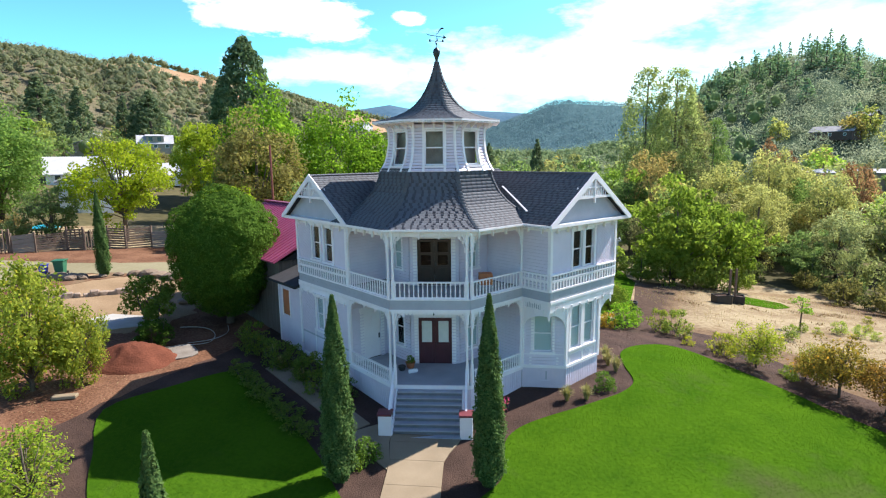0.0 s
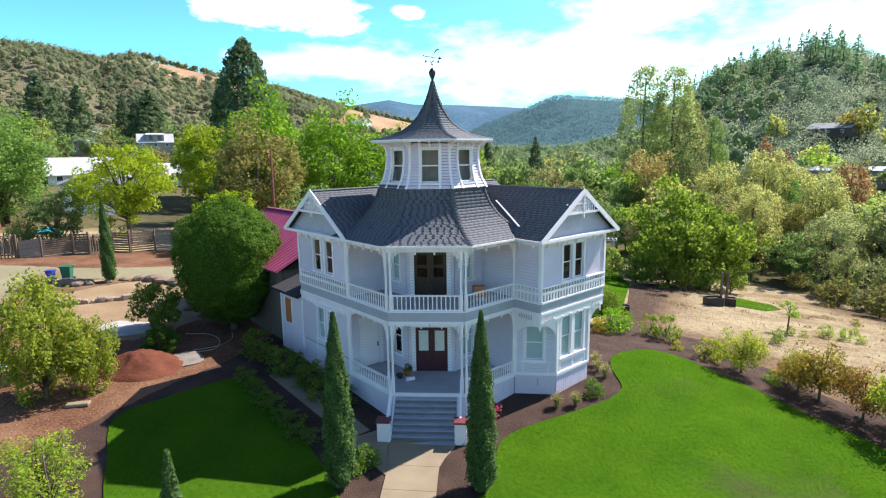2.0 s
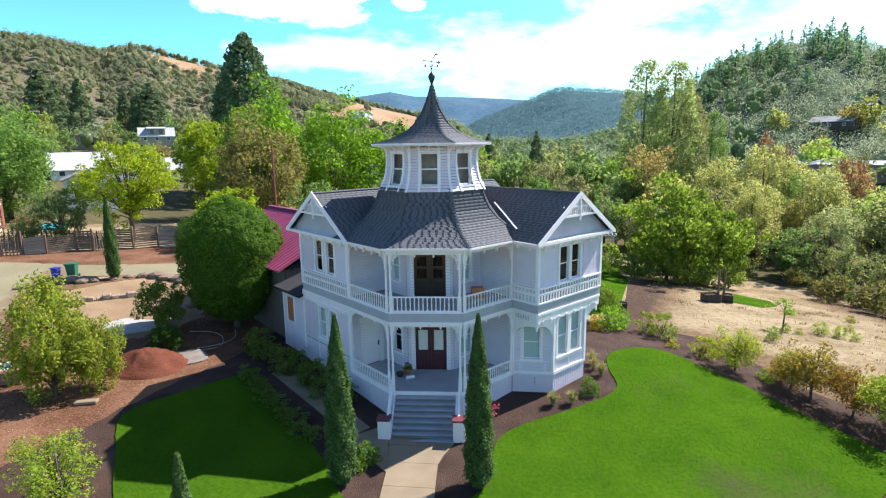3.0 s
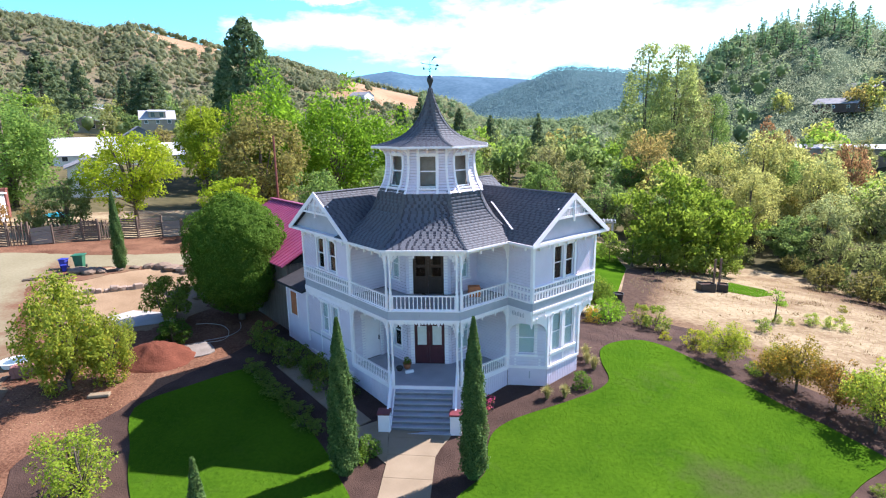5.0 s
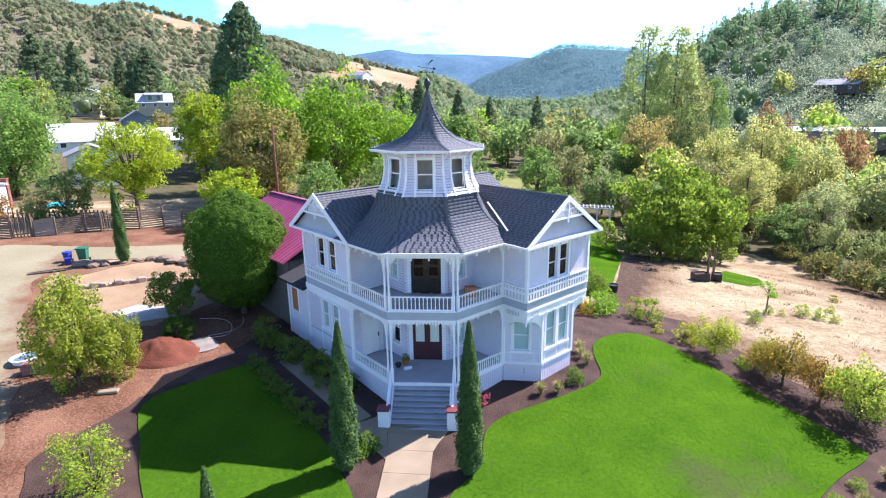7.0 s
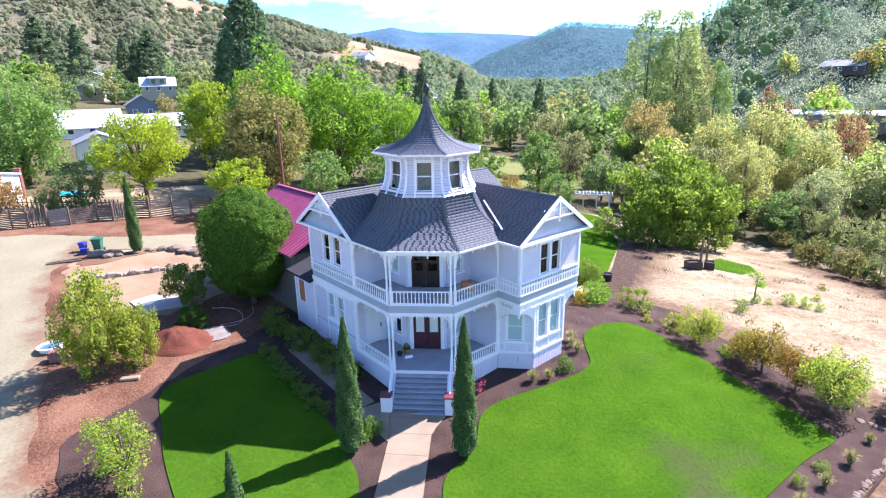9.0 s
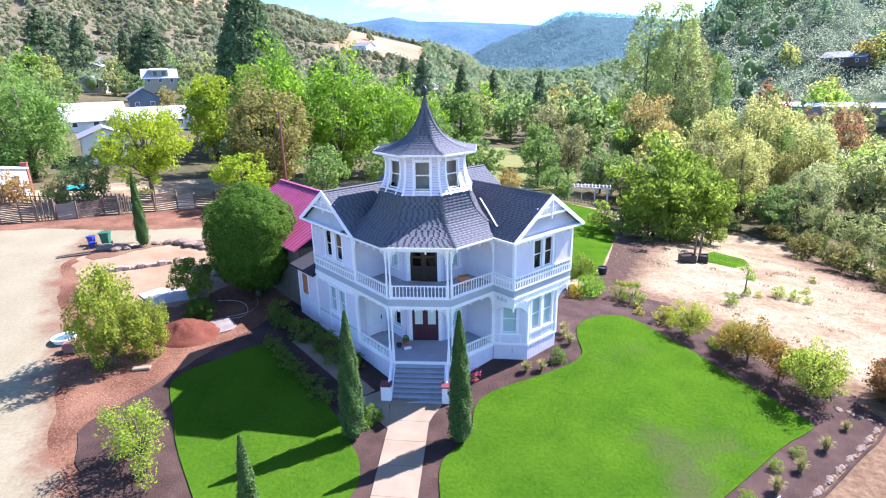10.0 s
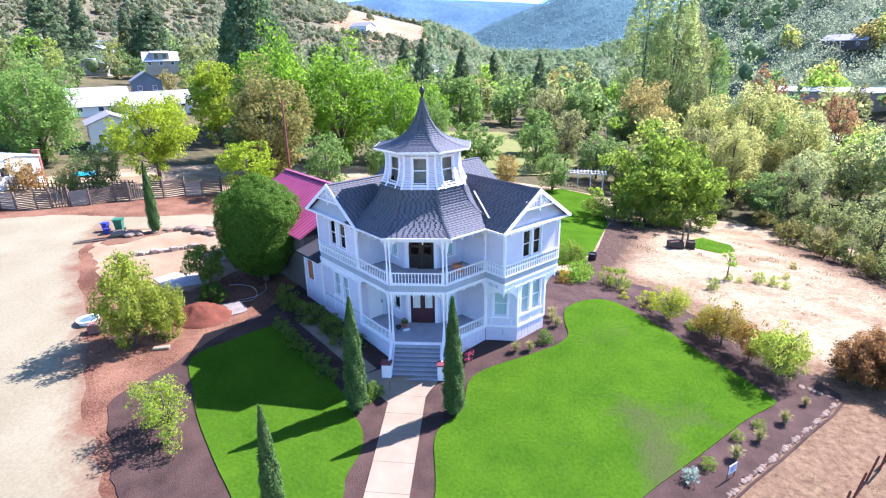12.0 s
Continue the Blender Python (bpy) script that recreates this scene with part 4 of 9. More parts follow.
# near-black linings added behind the windows; their colour stands in for room shade
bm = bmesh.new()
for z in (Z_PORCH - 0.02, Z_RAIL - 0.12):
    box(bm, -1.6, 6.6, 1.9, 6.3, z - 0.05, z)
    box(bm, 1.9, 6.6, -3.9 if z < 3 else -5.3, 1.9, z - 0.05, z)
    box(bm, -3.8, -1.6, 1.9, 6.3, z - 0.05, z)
part("dark_room_floor", bm, M_ROOM, house)
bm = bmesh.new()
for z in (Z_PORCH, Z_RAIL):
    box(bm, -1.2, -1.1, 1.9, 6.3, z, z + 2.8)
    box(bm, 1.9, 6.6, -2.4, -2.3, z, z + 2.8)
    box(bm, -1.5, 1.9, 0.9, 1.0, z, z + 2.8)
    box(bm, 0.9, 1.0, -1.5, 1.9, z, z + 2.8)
# Unseen panels added close behind the upper windows, hiding the lit walls.
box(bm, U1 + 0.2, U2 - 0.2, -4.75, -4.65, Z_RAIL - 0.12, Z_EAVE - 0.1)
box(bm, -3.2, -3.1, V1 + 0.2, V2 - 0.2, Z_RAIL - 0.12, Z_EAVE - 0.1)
part("dark_room_lining", bm, M_ROOM, house)

# porch floor, balcony floor and their bands
OUT = [C0, C1, C2, CD]


def slab(points, z0, z1, name, mat, parent=house):
    bm = bmesh.new()
    lo = [bm.verts.new((*p, z0)) for p in points]
    hi = [bm.verts.new((*p, z1)) for p in points]
    bm.faces.new(lo[::-1])
    bm.faces.new(hi)
    for k in range(len(points)):
        j = (k + 1) % len(points)
        bm.faces.new((lo[k], lo[j], hi[j], hi[k]))
    bmesh.ops.recalc_face_normals(bm, faces=bm.faces[:])
    return part(name, bm, mat, parent)


INNER = [IR, DR, DL, IL]
slab([*OUT, *INNER], Z_PORCH - 0.14, Z_PORCH, "porch_floor", M_STEP)
slab([*OUT, *INNER], Z_BELT + 0.05, Z_RAIL - 0.02, "balcony_floor", M_STEP)
slab([*OUT, *INNER], Z_EAVE - 0.06, Z_EAVE, "porch_ceiling", M_TRIM)
FULL = [((UL, V2), (UL, V1)), (C0, C1), (C1, C2), (C2, CD), ((U1, VR), (U1, VW)), ((U1, VW), (U2, VW)), ((U2, VW), (U2, -1.0))]
for k, (a, b) in enumerate(FULL):
    m_, w_ = facet(a, b)
    e0 = 0.0 if k in (0, 4) else 0.02
    bm = bmesh.new()
    box(bm, -e0, w_ + e0, -0.06, 0.02, Z_BELT, Z_RAIL - 0.04, m_)
    part("belt_band", bm, M_BAND, house, "grey-painted band between the storeys")
    bm = bmesh.new()
    box(bm, -e0, w_ + e0, -0.10, 0.0, Z_RAIL - 0.04, Z_RAIL + 0.02, m_)
    box(bm, -e0, w_ + e0, -0.09, 0.0, Z_BELT - 0.10, Z_BELT, m_)
    part("belt_moulding", bm, M_TRIM, house)
    bm = bmesh.new()
    n = max(3, round(w_ / 0.15))
    for i in range(n):
        x, s = (i + 0.5) * w_ / n, 0.45 * w_ / n
        drop = 0.24 if i % 6 == 3 and k in (1, 2, 3) else 0.13
        prism(bm, [(x - s, Z_BELT - 0.10), (x - s, Z_BELT - 0.10 - drop * 0.45), (x - s * 0.3, Z_BELT - 0.10 - drop), (x + s * 0.3, Z_BELT - 0.10 - drop),
                   (x + s, Z_BELT - 0.10 - drop * 0.45), (x + s, Z_BELT - 0.10)], -0.07, -0.04, m_)
    part("scalloped_fringe", bm, M_TRIM, house)
    n = max(3, round(w_ / 0.42))
    for i in range(n):
        bm = bmesh.new()
        lathe(bm, [(0.035, 0), (0.03, 0.02)], 6, m_ @ pose((i + 0.5) * w_ / n, -0.06, Z_BELT + 0.20, 90))
        part("boss", bm, M_BAND, house)
    # frieze under the eaves
    bm = bmesh.new()
    box(bm, -e0, w_ + e0, -0.05, 0.03, Z_EAVE - 0.24, Z_EAVE - 0.06, m_)
    n = max(2, round(w_ / 0.75))
    for i in range(n):
        x = (i + 0.5) * w_ / n
        prism(bm, [(x - 0.035, Z_EAVE - 0.02), (x - 0.035, Z_EAVE - 0.34), (x + 0.035, Z_EAVE - 0.34), (x + 0.035, Z_EAVE - 0.02)], -0.16, -0.05, m_)
        lathe(bm, [(0.075, 0), (0.075, 0.03), (0.03, 0.05)], 10, m_ @ pose(x + 0.3 * w_ / n, -0.05, Z_EAVE - 0.15, 90))
    part("eave_frieze", bm, M_TRIM, house)
# white frieze boards of the lower storey under the belt on the wings
for a, b in (((UL, V2), (UL, V1)), ((U1, VW), (U2, VW)), ((U1, VR), (U1, VW))):
    m_, w_ = facet(a, b)
    bm = bmesh.new()
    box(bm, 0, w_, -0.045, -0.001, 4.42, Z_BELT - 0.1, m_)
    part("frieze_board", bm, M_TRIM, house)
    n = max(3, round(w_ / 0.62))
    for i in range(n):
        bm = bmesh.new()
        lathe(bm, [(0.012, -0.10), (0.03, -0.05), (0.02, 0.0), (0.035, 0.04), (0.035, 0.12)], 8, m_ @ Matrix.Translation(((i + 0.5) * w_ / n, -0.08, 4.42)))
        part("pendant", bm, M_TRIM, house)
slab([(U1, VR - 0.02), (U1, VW), (U2, VW), (U2, VR), (4.5, VR)], Z_BELT - 0.02, Z_BELT + 0.05, "overhang_soffit", M_TRIM)
m_, w_ = facet((UL, V2), (UL, V1))
for z0, z1, mt in ((2.16, 2.24, M_BAND), (0.95, 1.05, M_TRIM)):
    bm = bmesh.new()
    box(bm, 0.09, w_ - 0.09, -0.03, -0.001, z0, z1, m_)
    part("trim_strip", bm, mt, house)
for x in (V2 - 5.1, V2 - 3.95, V2 - 2.92):
    bm = bmesh.new()
    box(bm, x, x + 0.08, -0.035, -0.001, 1.05, 2.5, m_)
    part("trim_strip", bm, M_TRIM, house)
# access hatch in the skirt of the bay
m_, w_ = facet(B1, B2)
bm = bmesh.new()
for x0, x1, z0, z1 in ((0.75, 0.81, 0.85, 1.42), (1.29, 1.35, 0.85, 1.42), (0.75, 1.35, 1.36, 1.42), (0.75, 1.35, 0.85, 0.91)):
    box(bm, x0, x1, -0.055, -0.035, z0, z1, m_)
part("hatch_frame", bm, M_SIDING, house)
bm = bmesh.new()
box(bm, 1.08, 1.14, -0.05, -0.036, 0.95, 1.40, m_)
part("hatch_hinge", bm, M_BAND, house)
# skirt below the porch floor
for a, b in ((C0, C1), (C1, C2), (C2, CD)):
    wall(a, b, -0.3, Z_PORCH - 0.12, style="upright")
    m_, w_ = facet(a, b)
    bm = bmesh.new()
    box(bm, -0.03, w_ + 0.03, -0.07, 0.0, Z_PORCH - 0.14, Z_PORCH + 0.02, m_)
    part("porch_edge", bm, M_TRIM, house)

# railings
bm = bmesh.new()
lathe(bm, [(0.032, 0), (0.032, 0.10), (0.02, 0.13), (0.034, 0.24), (0.022, 0.36), (0.018, 0.46), (0.032, 0.50), (0.032, 0.60)], 6)
BALUSTER = bpy.data.meshes.new("baluster")
bm.to_mesh(BALUSTER)
bm.free()
BALUSTER.materials.append(M_TRIM)


def railing(a, b, z0, gap=0.19, x0=0.12, x1=None, high=0.74, turned=True):
    m, w = facet(a, b)
    x1 = w - 0.12 if x1 is None else x1
    bm = bmesh.new()
    box(bm, x0, x1, -0.045, 0.045, z0 + high - 0.06, z0 + high, m)
    rail = part("railing", bm, M_TRIM, house)
    bm = bmesh.new()
    box(bm, x0, x1, -0.035, 0.035, z0 + 0.02, z0 + 0.08, m)
    part("bottom_rail", bm, M_TRIM, rail)
    n = round((x1 - x0) / gap)
    for i in range(n):
        o = new("baluster", BALUSTER)
        o.parent = rail
        o.matrix_basis = m @ pose(x0 + (i + 0.5) * (x1 - x0) / n, 0, z0 + 0.08) @ Matrix.Diagonal((1, 1, (high - 0.14) / 0.60, 1))
    return rail


for a, b in ((C0, C1), (C1, C2), (C2, CD)):
    railing(a, b, Z_RAIL)
railing(C0, C1, Z_PORCH, 0.15, high=0.68)
railing(C2, CD, Z_PORCH, 0.15, high=0.68)


def balcony_front(a, b, z0=Z_RAIL, high=0.76):
    """Applied balustrade on a closed wall: rails, a row of small squares and a row of arches."""
    m, w = facet(a, b)
    bm = bmesh.new()
    box(bm, 0, w, -0.14, -0.0, z0 + high - 0.06, z0 + high, m)
    box(bm, 0, w, -0.11, -0.05, z0 + high * 0.60, z0 + high * 0.60 + 0.05, m)
    box(bm, 0, w, -0.12, -0.04, z0 + 0.0, z0 + 0.06, m)
    front = part("applied_balustrade", bm, M_TRIM, house)
    # Grey board added behind the openings; its colour stands in for their shade.
    bm = bmesh.new()
    box(bm, 0.01, w - 0.01, -0.030, -0.003, z0 + 0.06, z0 + high - 0.06, m)
    part("arch_shade_board", bm, M_BAND, front)
    n = max(3, round(w / 0.22))
    for i in range(n + 1):
        x = i * w / n
        bm = bmesh.new()
        box(bm, max(0, x - 0.03), min(w, x + 0.03), -0.10, -0.06, z0 + high * 0.6 + 0.05, z0 + high - 0.06, m)
        part("grille_bar", bm, M_TRIM, front)
    top, bot = z0 + high * 0.6, z0 + 0.06
    for i in range(n):
        xa, xb = i * w / n, (i + 1) * w / n
        c, r = (xa + xb) / 2, (xb - xa) / 2 - 0.035
        zc = top - r - 0.05
        arc = [(c + r * math.cos(t), zc + r * math.sin(t)) for t in np.linspace(math.pi, 0, 7)]
        bm = bmesh.new()
        prism(bm, [(xa, bot), (c - r, bot), *arc[:4], (c, top), (xa, top)], -0.10, -0.06, m)
        prism(bm, [(c, top), *arc[3:], (c + r, bot), (xb, bot), (xb, top)], -0.10, -0.06, m)
        part("arch", bm, M_TRIM, front)


balcony_front((UL, V2), (UL, V1))
balcony_front((U1, VR), (U1, VW))
balcony_front((U1, VW), (U2, VW))


# posts in pairs with fan brackets
def post(p, z0, z1, name="porch_post"):
    bm = bmesh.new()
    h = z1 - z0
    lathe(bm, [(0.085, 0), (0.085, 0.75), (0.06, 0.80), (0.075, 0.86), (0.055, 1.0), (0.048, h - 0.75), (0.07, h - 0.68), (0.05, h - 0.64), (0.08, h - 0.58), (0.08, h)], 8,
          Matrix.Translation((*p, z0)))
    return part(name, bm, M_TRIM, house)


def fan(m, x, z, size, flip=1, depth=0.05):
    """Openwork quarter bracket: bars, a hollow curve, a ring in the corner, spokes and a scalloped lip."""
    bm = bmesh.new()
    drop = size * 1.25
    outer = [(x + flip * size * (1 - math.sin(t)), z - drop + drop * math.cos(t)) for t in np.linspace(0, math.pi / 2, 9)]
    inner = [(px - flip * 0.075 * math.cos(0.8), pz + 0.075 * math.sin(0.8)) for px, pz in outer]
    outer[0], inner[0] = (x + flip * size, z - 0.06), (x + flip * (size - 0.12), z)
    prism(bm, outer + inner[::-1], -depth / 2, depth / 2, m)
    prism(bm, [(x, z), (x + flip * size, z), (x + flip * size, z - 0.05), (x, z - 0.05)], -depth / 2, depth / 2, m)
    prism(bm, [(x, z), (x + flip * 0.05, z), (x + flip * 0.05, z - drop), (x, z - drop)], -depth / 2, depth / 2, m)
    c = (x + flip * 0.15, z - 0.15)
    for k in range(8):
        a0, a1 = k * math.pi / 4, (k + 1) * math.pi / 4
        prism(bm, [(c[0] + r * math.cos(a), c[1] + r * math.sin(a)) for r, a in ((0.065, a0), (0.105, a0), (0.105, a1), (0.065, a1))], -depth / 2, depth / 2, m)
    for i in (2, 4, 6):
        o = inner[i]
        prism(bm, [(c[0], c[1] - 0.02), (c[0], c[1] + 0.02), (o[0], o[1] + 0.02), (o[0], o[1] - 0.02)], -0.015, 0.015, m)
    for i in range(1, 8):
        px, pz = outer[i]
        lathe(bm, [(0.028, -0.03), (0.028, 0.03)], 6, m @ pose(px + flip * 0.015, 0, pz - 0.015, 90))
    bmesh.ops.recalc_face_normals(bm, faces=bm.faces[:])
    part("bracket", bm, M_TRIM, house)


SIDES = [(C0, C1), (C1, C2), (C2, CD)]
for (a, b) in SIDES:
    m_, w_ = facet(a, b)
    for x, f in ((0.0, 1), (w_, -1)):
        for z0, z1 in ((Z_PORCH, Z_BELT - 0.05), (Z_RAIL, Z_EAVE - 0.05)):
            inset = 0.12 if not (a == C0 and f == 1) and not (b == CD and f == -1) else 0.06
            p = m_ @ Vector((x + f * inset, 0.0, 0))
            post((p.x, p.y), z0, z1)
            fan(m_, x + f * (inset + 0.06), z1 - (0.1 if z0 > 4 else 0.05), 0.62, f)
# big arched brackets of the overhanging corners
mR, wR = facet((U1, VW), (U2, VW))
for x, f, reach in ((0.06, 1, B2[0] - U1 - 0.02), (wR - 0.06, -1, U2 - B3[0] - 0.02)):
    size = reach
    bm = bmesh.new()
    arc = [(x + f * (0.1 + (size - 0.1) * math.sin(t)), 3.0 + 1.25 * math.cos(t)) for t in np.linspace(0, math.pi / 2, 10)]
    prism(bm, [(x, 4.5), (x, 4.05), *arc, (x + f * (size + 0.02), 3.0), (x + f * (size + 0.02), 4.5)][::1], -0.03, 0.03, mR @ Matrix.Translation((0, 0.05, 0)))
    bmesh.ops.recalc_face_normals(bm, faces=bm.faces[:])
    part("corner_arch", bm, M_TRIM, house, "white pierced arch bracket under the overhang")
mS, wS = facet((U1, VR), (U1, VW))
bm = bmesh.new()
arc = [(wS - 0.1 - (wS - 0.15) * math.sin(t), 3.3 + 0.95 * math.cos(t)) for t in np.linspace(0, math.pi / 2, 10)]
prism(bm, [(wS, 4.5), (wS, 4.05), *arc, (0.0, 3.3), (0.0, 4.5)], -0.03, 0.03, mS)
bmesh.ops.recalc_face_normals(bm, faces=bm.faces[:])
part("corner_arch", bm, M_TRIM, house, "white pierced arch bracket under the overhang")
for mm, x0, x1 in ((mR, 0.35, 1.0), (mR, wR - 0.95, wR - 0.3), (mS, 0.25, 1.1)):
    bm = bmesh.new()
    box(bm, x0, x1, -0.05, -0.046, 4.52, 4.78, mm)
    part("vent_backing", bm, M_BAND, house)
    bm = bmesh.new()
    n = 8
    for i in range(n):
        x = x0 + (i + 0.5) * (x1 - x0) / n
        box(bm, x - 0.02, x + 0.02, -0.065, -0.05, 4.52, 4.78, mm)
    part("vent_grille", bm, M_TRIM, house)

# steps, cheek walls and brick pillars
N_STEP = 8
# Risers get a darker grey than the treads.
M_RISER = material("dark_riser_paint", (0.13, 0.135, 0.15), (0.23, 0.235, 0.255), 2.5, 30, 0.7, 0.15, 0.004)
for k in range(N_STEP):
    zt = Z_PORCH - (k + 1) * Z_PORCH / (N_STEP + 1) * 1.0
    y1 = -4.08 - k * 0.235
    mk = Matrix.Rotation(radians(-45), 4, "Z")
    bm = bmesh.new()
    box(bm, -1.45, 1.32, y1 - 0.29, y1, zt - 0.04, zt, mk)
    part("stair_tread", bm, M_STEP, house)
    bm = bmesh.new()
    box(bm, -1.45, 1.32, y1 - 0.24, y1 - 0.21, zt - 0.19, zt - 0.04, mk)
    part("stair_riser", bm, M_RISER, house)
mk = Matrix.Rotation(radians(-45), 4, "Z")
for x in (-1.52, 1.34):
    bm = bmesh.new()
    prism(bm, [(-4.06, -0.2), (-4.06, 1.5), (-5.9, 0.2), (-5.9, -0.2)], x, x + 0.06, mk @ Matrix(((0, 1, 0, 0), (1, 0, 0, 0), (0, 0, 1, 0), (0, 0, 0, 1))))
    bmesh.ops.recalc_face_normals(bm, faces=bm.faces[:])
    part("stair_stringer", bm, M_TRIM, house)
for x in (-1.62, 1.52):
    bm = bmesh.new()
    beam(bm, mk @ Vector((x, -4.1, Z_PORCH + 0.62)), mk @ Vector((x, -5.55, 1.08)), 0.09, 0.07)
    beam(bm, mk @ Vector((x, -4.1, Z_PORCH + 0.05)), mk @ Vector((x, -5.55, 0.45)), 0.06, 0.06)
    part("handrail", bm, M_TRIM, house)
for x0, x1 in ((-2.02, -1.5), (1.28, 1.80)):
    zg = land1((x0 + x1) / 2, -5.7)
    pil = thing("gate_pillar", 0, 0, 0, 0, "white painted square pillar with red cap beside the steps", "pillar", "pillars beside the steps")
    bm = bmesh.new()
    box(bm, x0, x1, -5.95, -5.45, zg - 0.2, 1.04)
    bmesh.ops.bevel(bm, geom=bm.edges[:], offset=0.015, segments=1, affect="EDGES")
    part("shaft", bm, M_TRIM, pil)
    bm = bmesh.new()
    box(bm, x0 - 0.04, x1 + 0.04, -5.99, -5.41, 1.04, 1.13)
    bmesh.ops.bevel(bm, geom=bm.edges[:], offset=0.015, segments=1, affect="EDGES")
    part("cap", bm, M_RED_PAINT, pil, "red painted cap slab")

# ---- roofs ----
TC = uv(0.05, 0.42)
T8 = math.tan(math.pi / 8)
rng = random.Random(7)
SH_V, SH_F, LOW_V, LOW_F, PIECES = [], [], [], [], []


def tab(a, b, c, d, lift=0.02, low=False):
    """One shingle on the corners a b (butt edge), c d (upper edge)."""
    n = (b - a).cross(d - a).normalized()
    vs, fs = (LOW_V, LOW_F) if low else (SH_V, SH_F)
    k = len(vs)
    vs.extend([a + n * lift, b + n * lift, c + n * 0.002, d + n * 0.002, a - n * 0.01, b - n * 0.01])
    fs.extend([(k, k + 1, k + 2, k + 3), (k + 4, k + 5, k + 1, k)])


def shingle(left, right, length, row=0.165, width=0.30, single=False):
    """Rows of tabs up a slope; left(s) and right(s) give its edges at a height s along the slope."""
    s, k = 0.0, 0
    while s < length - 0.02:
        e = min(s + row, length)
        l0, r0, l1, r1 = left(s), right(s), left(e), right(e)
        w = (r0 - l0).length
        if w > 0.03:
            x = -rng.random() * width
            while x < w:
                wide = width * rng.choice((0.62, 0.72, 0.72, 0.85))
                a, b = max(0, x + 0.004), min(w, x + wide)
                x += wide
                notch = width * rng.choice((0.25, 0.34, 0.42))
                if min(w, x + notch) - max(0, x) > 0.02:
                    t0, t1 = max(0, x) / w, min(w, x + notch) / w
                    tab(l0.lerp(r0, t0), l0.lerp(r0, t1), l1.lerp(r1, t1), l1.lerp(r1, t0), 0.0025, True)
                x += notch
                if b - a < 0.02:
                    continue
                t0, t1 = a / w, b / w
                if single and len(PIECES) < 300:
                    p, q, up = l0.lerp(r0, t0), l0.lerp(r0, t1), l1.lerp(r1, (t0 + t1) / 2)
                    c = (p + q) / 2
                    ax, ay = q - p, up - c
                    az = ax.cross(ay).normalized()
                    PIECES.append(Matrix.Translation(c) @ Matrix((ax, ay, az)).transposed().to_4x4())
                    continue
                tab(l0.lerp(r0, t0), l0.lerp(r0, t1), l1.lerp(r1, t1), l1.lerp(r1, t0), rng.uniform(0.0045, 0.007))
        s, k = e, k + 1


def ring_point(a, ang, z):
    """Corner of the octagon of apothem a."""
    r = a / math.cos(math.pi / 8)
    return Vector((TC[0] + r * math.cos(ang), TC[1] + r * math.sin(ang), z))


def profile_at(prof, s):
    for (a0, z0), (a1, z1) in zip(prof, prof[1:]):
        d = math.hypot(a1 - a0, z1 - z0)
        if s <= d:
            return a0 + (a1 - a0) * s / d, z0 + (z1 - z0) * s / d
        s -= d
    return prof[-1]


def bell_roof(prof, faces, row, width):
    length = sum(math.hypot(b[0] - a[0], b[1] - a[1]) for a, b in zip(prof, prof[1:]))
    bm = bmesh.new()
    rings = [[bm.verts.new(ring_point(max(a, 0.01), math.pi / 8 + k * math.pi / 4, z)) for k in range(8)] for a, z in prof]
    for p, q in zip(rings, rings[1:]):
        for k in range(8):
            bm.faces.new((p[k], p[(k + 1) % 8], q[(k + 1) % 8], q[k]))
    part("roof", bm, M_DECK, house)
    for k in faces:
        g0, g1 = math.pi / 8 + k * math.pi / 4, math.pi / 8 + (k + 1) * math.pi / 4
        shingle(lambda s: ring_point(*((lambda t: (t[0], g0, t[1]))(profile_at(prof, s)))), lambda s: ring_point(*((lambda t: (t[0], g1, t[1]))(profile_at(prof, s)))), length, row, width, k == 4 and width > 0.28)
        # ridge caps along the hips
        s = 0.0
        while s < length - 0.1:
            (a0, z0), (a1, z1) = profile_at(prof, s), profile_at(prof, min(s + 0.24, length))
            p, q = ring_point(a0, g0, z0 + 0.035), ring_point(a1, g0, z1 + 0.02)
            side = (q - p).cross(Vector((0, 0, 1)))
            side = side.normalized() * 0.09 if side.length > 1e-4 else Vector((0.09, 0, 0))
            dn = Vector((0, 0, -0.03))
            tab(p - side + dn, p, q, q - side + dn, 0.012)
            tab(p, p + side + dn, q + side + dn, q, 0.012)
            s += 0.17


MAIN = [(4.80, 8.40), (4.35, 8.62), (3.85, 8.90), (3.35, 9.28), (2.95, 9.75), (2.70, 10.27), (2.54, 10.82)]
SPIRE = [(2.92, 12.92), (2.45, 13.01), (1.97, 13.15), (1.48, 13.36), (1.07, 13.66), (0.75, 14.04), (0.48, 14.51), (0.27, 15.01), (0.12, 15.48), (0.05, 15.74)]
bell_roof(MAIN, range(8), 0.165, 0.30)
TC = uv(0.11, 0.42)
bell_roof(SPIRE, range(8), 0.16, 0.26)
TC = uv(0.05, 0.42)


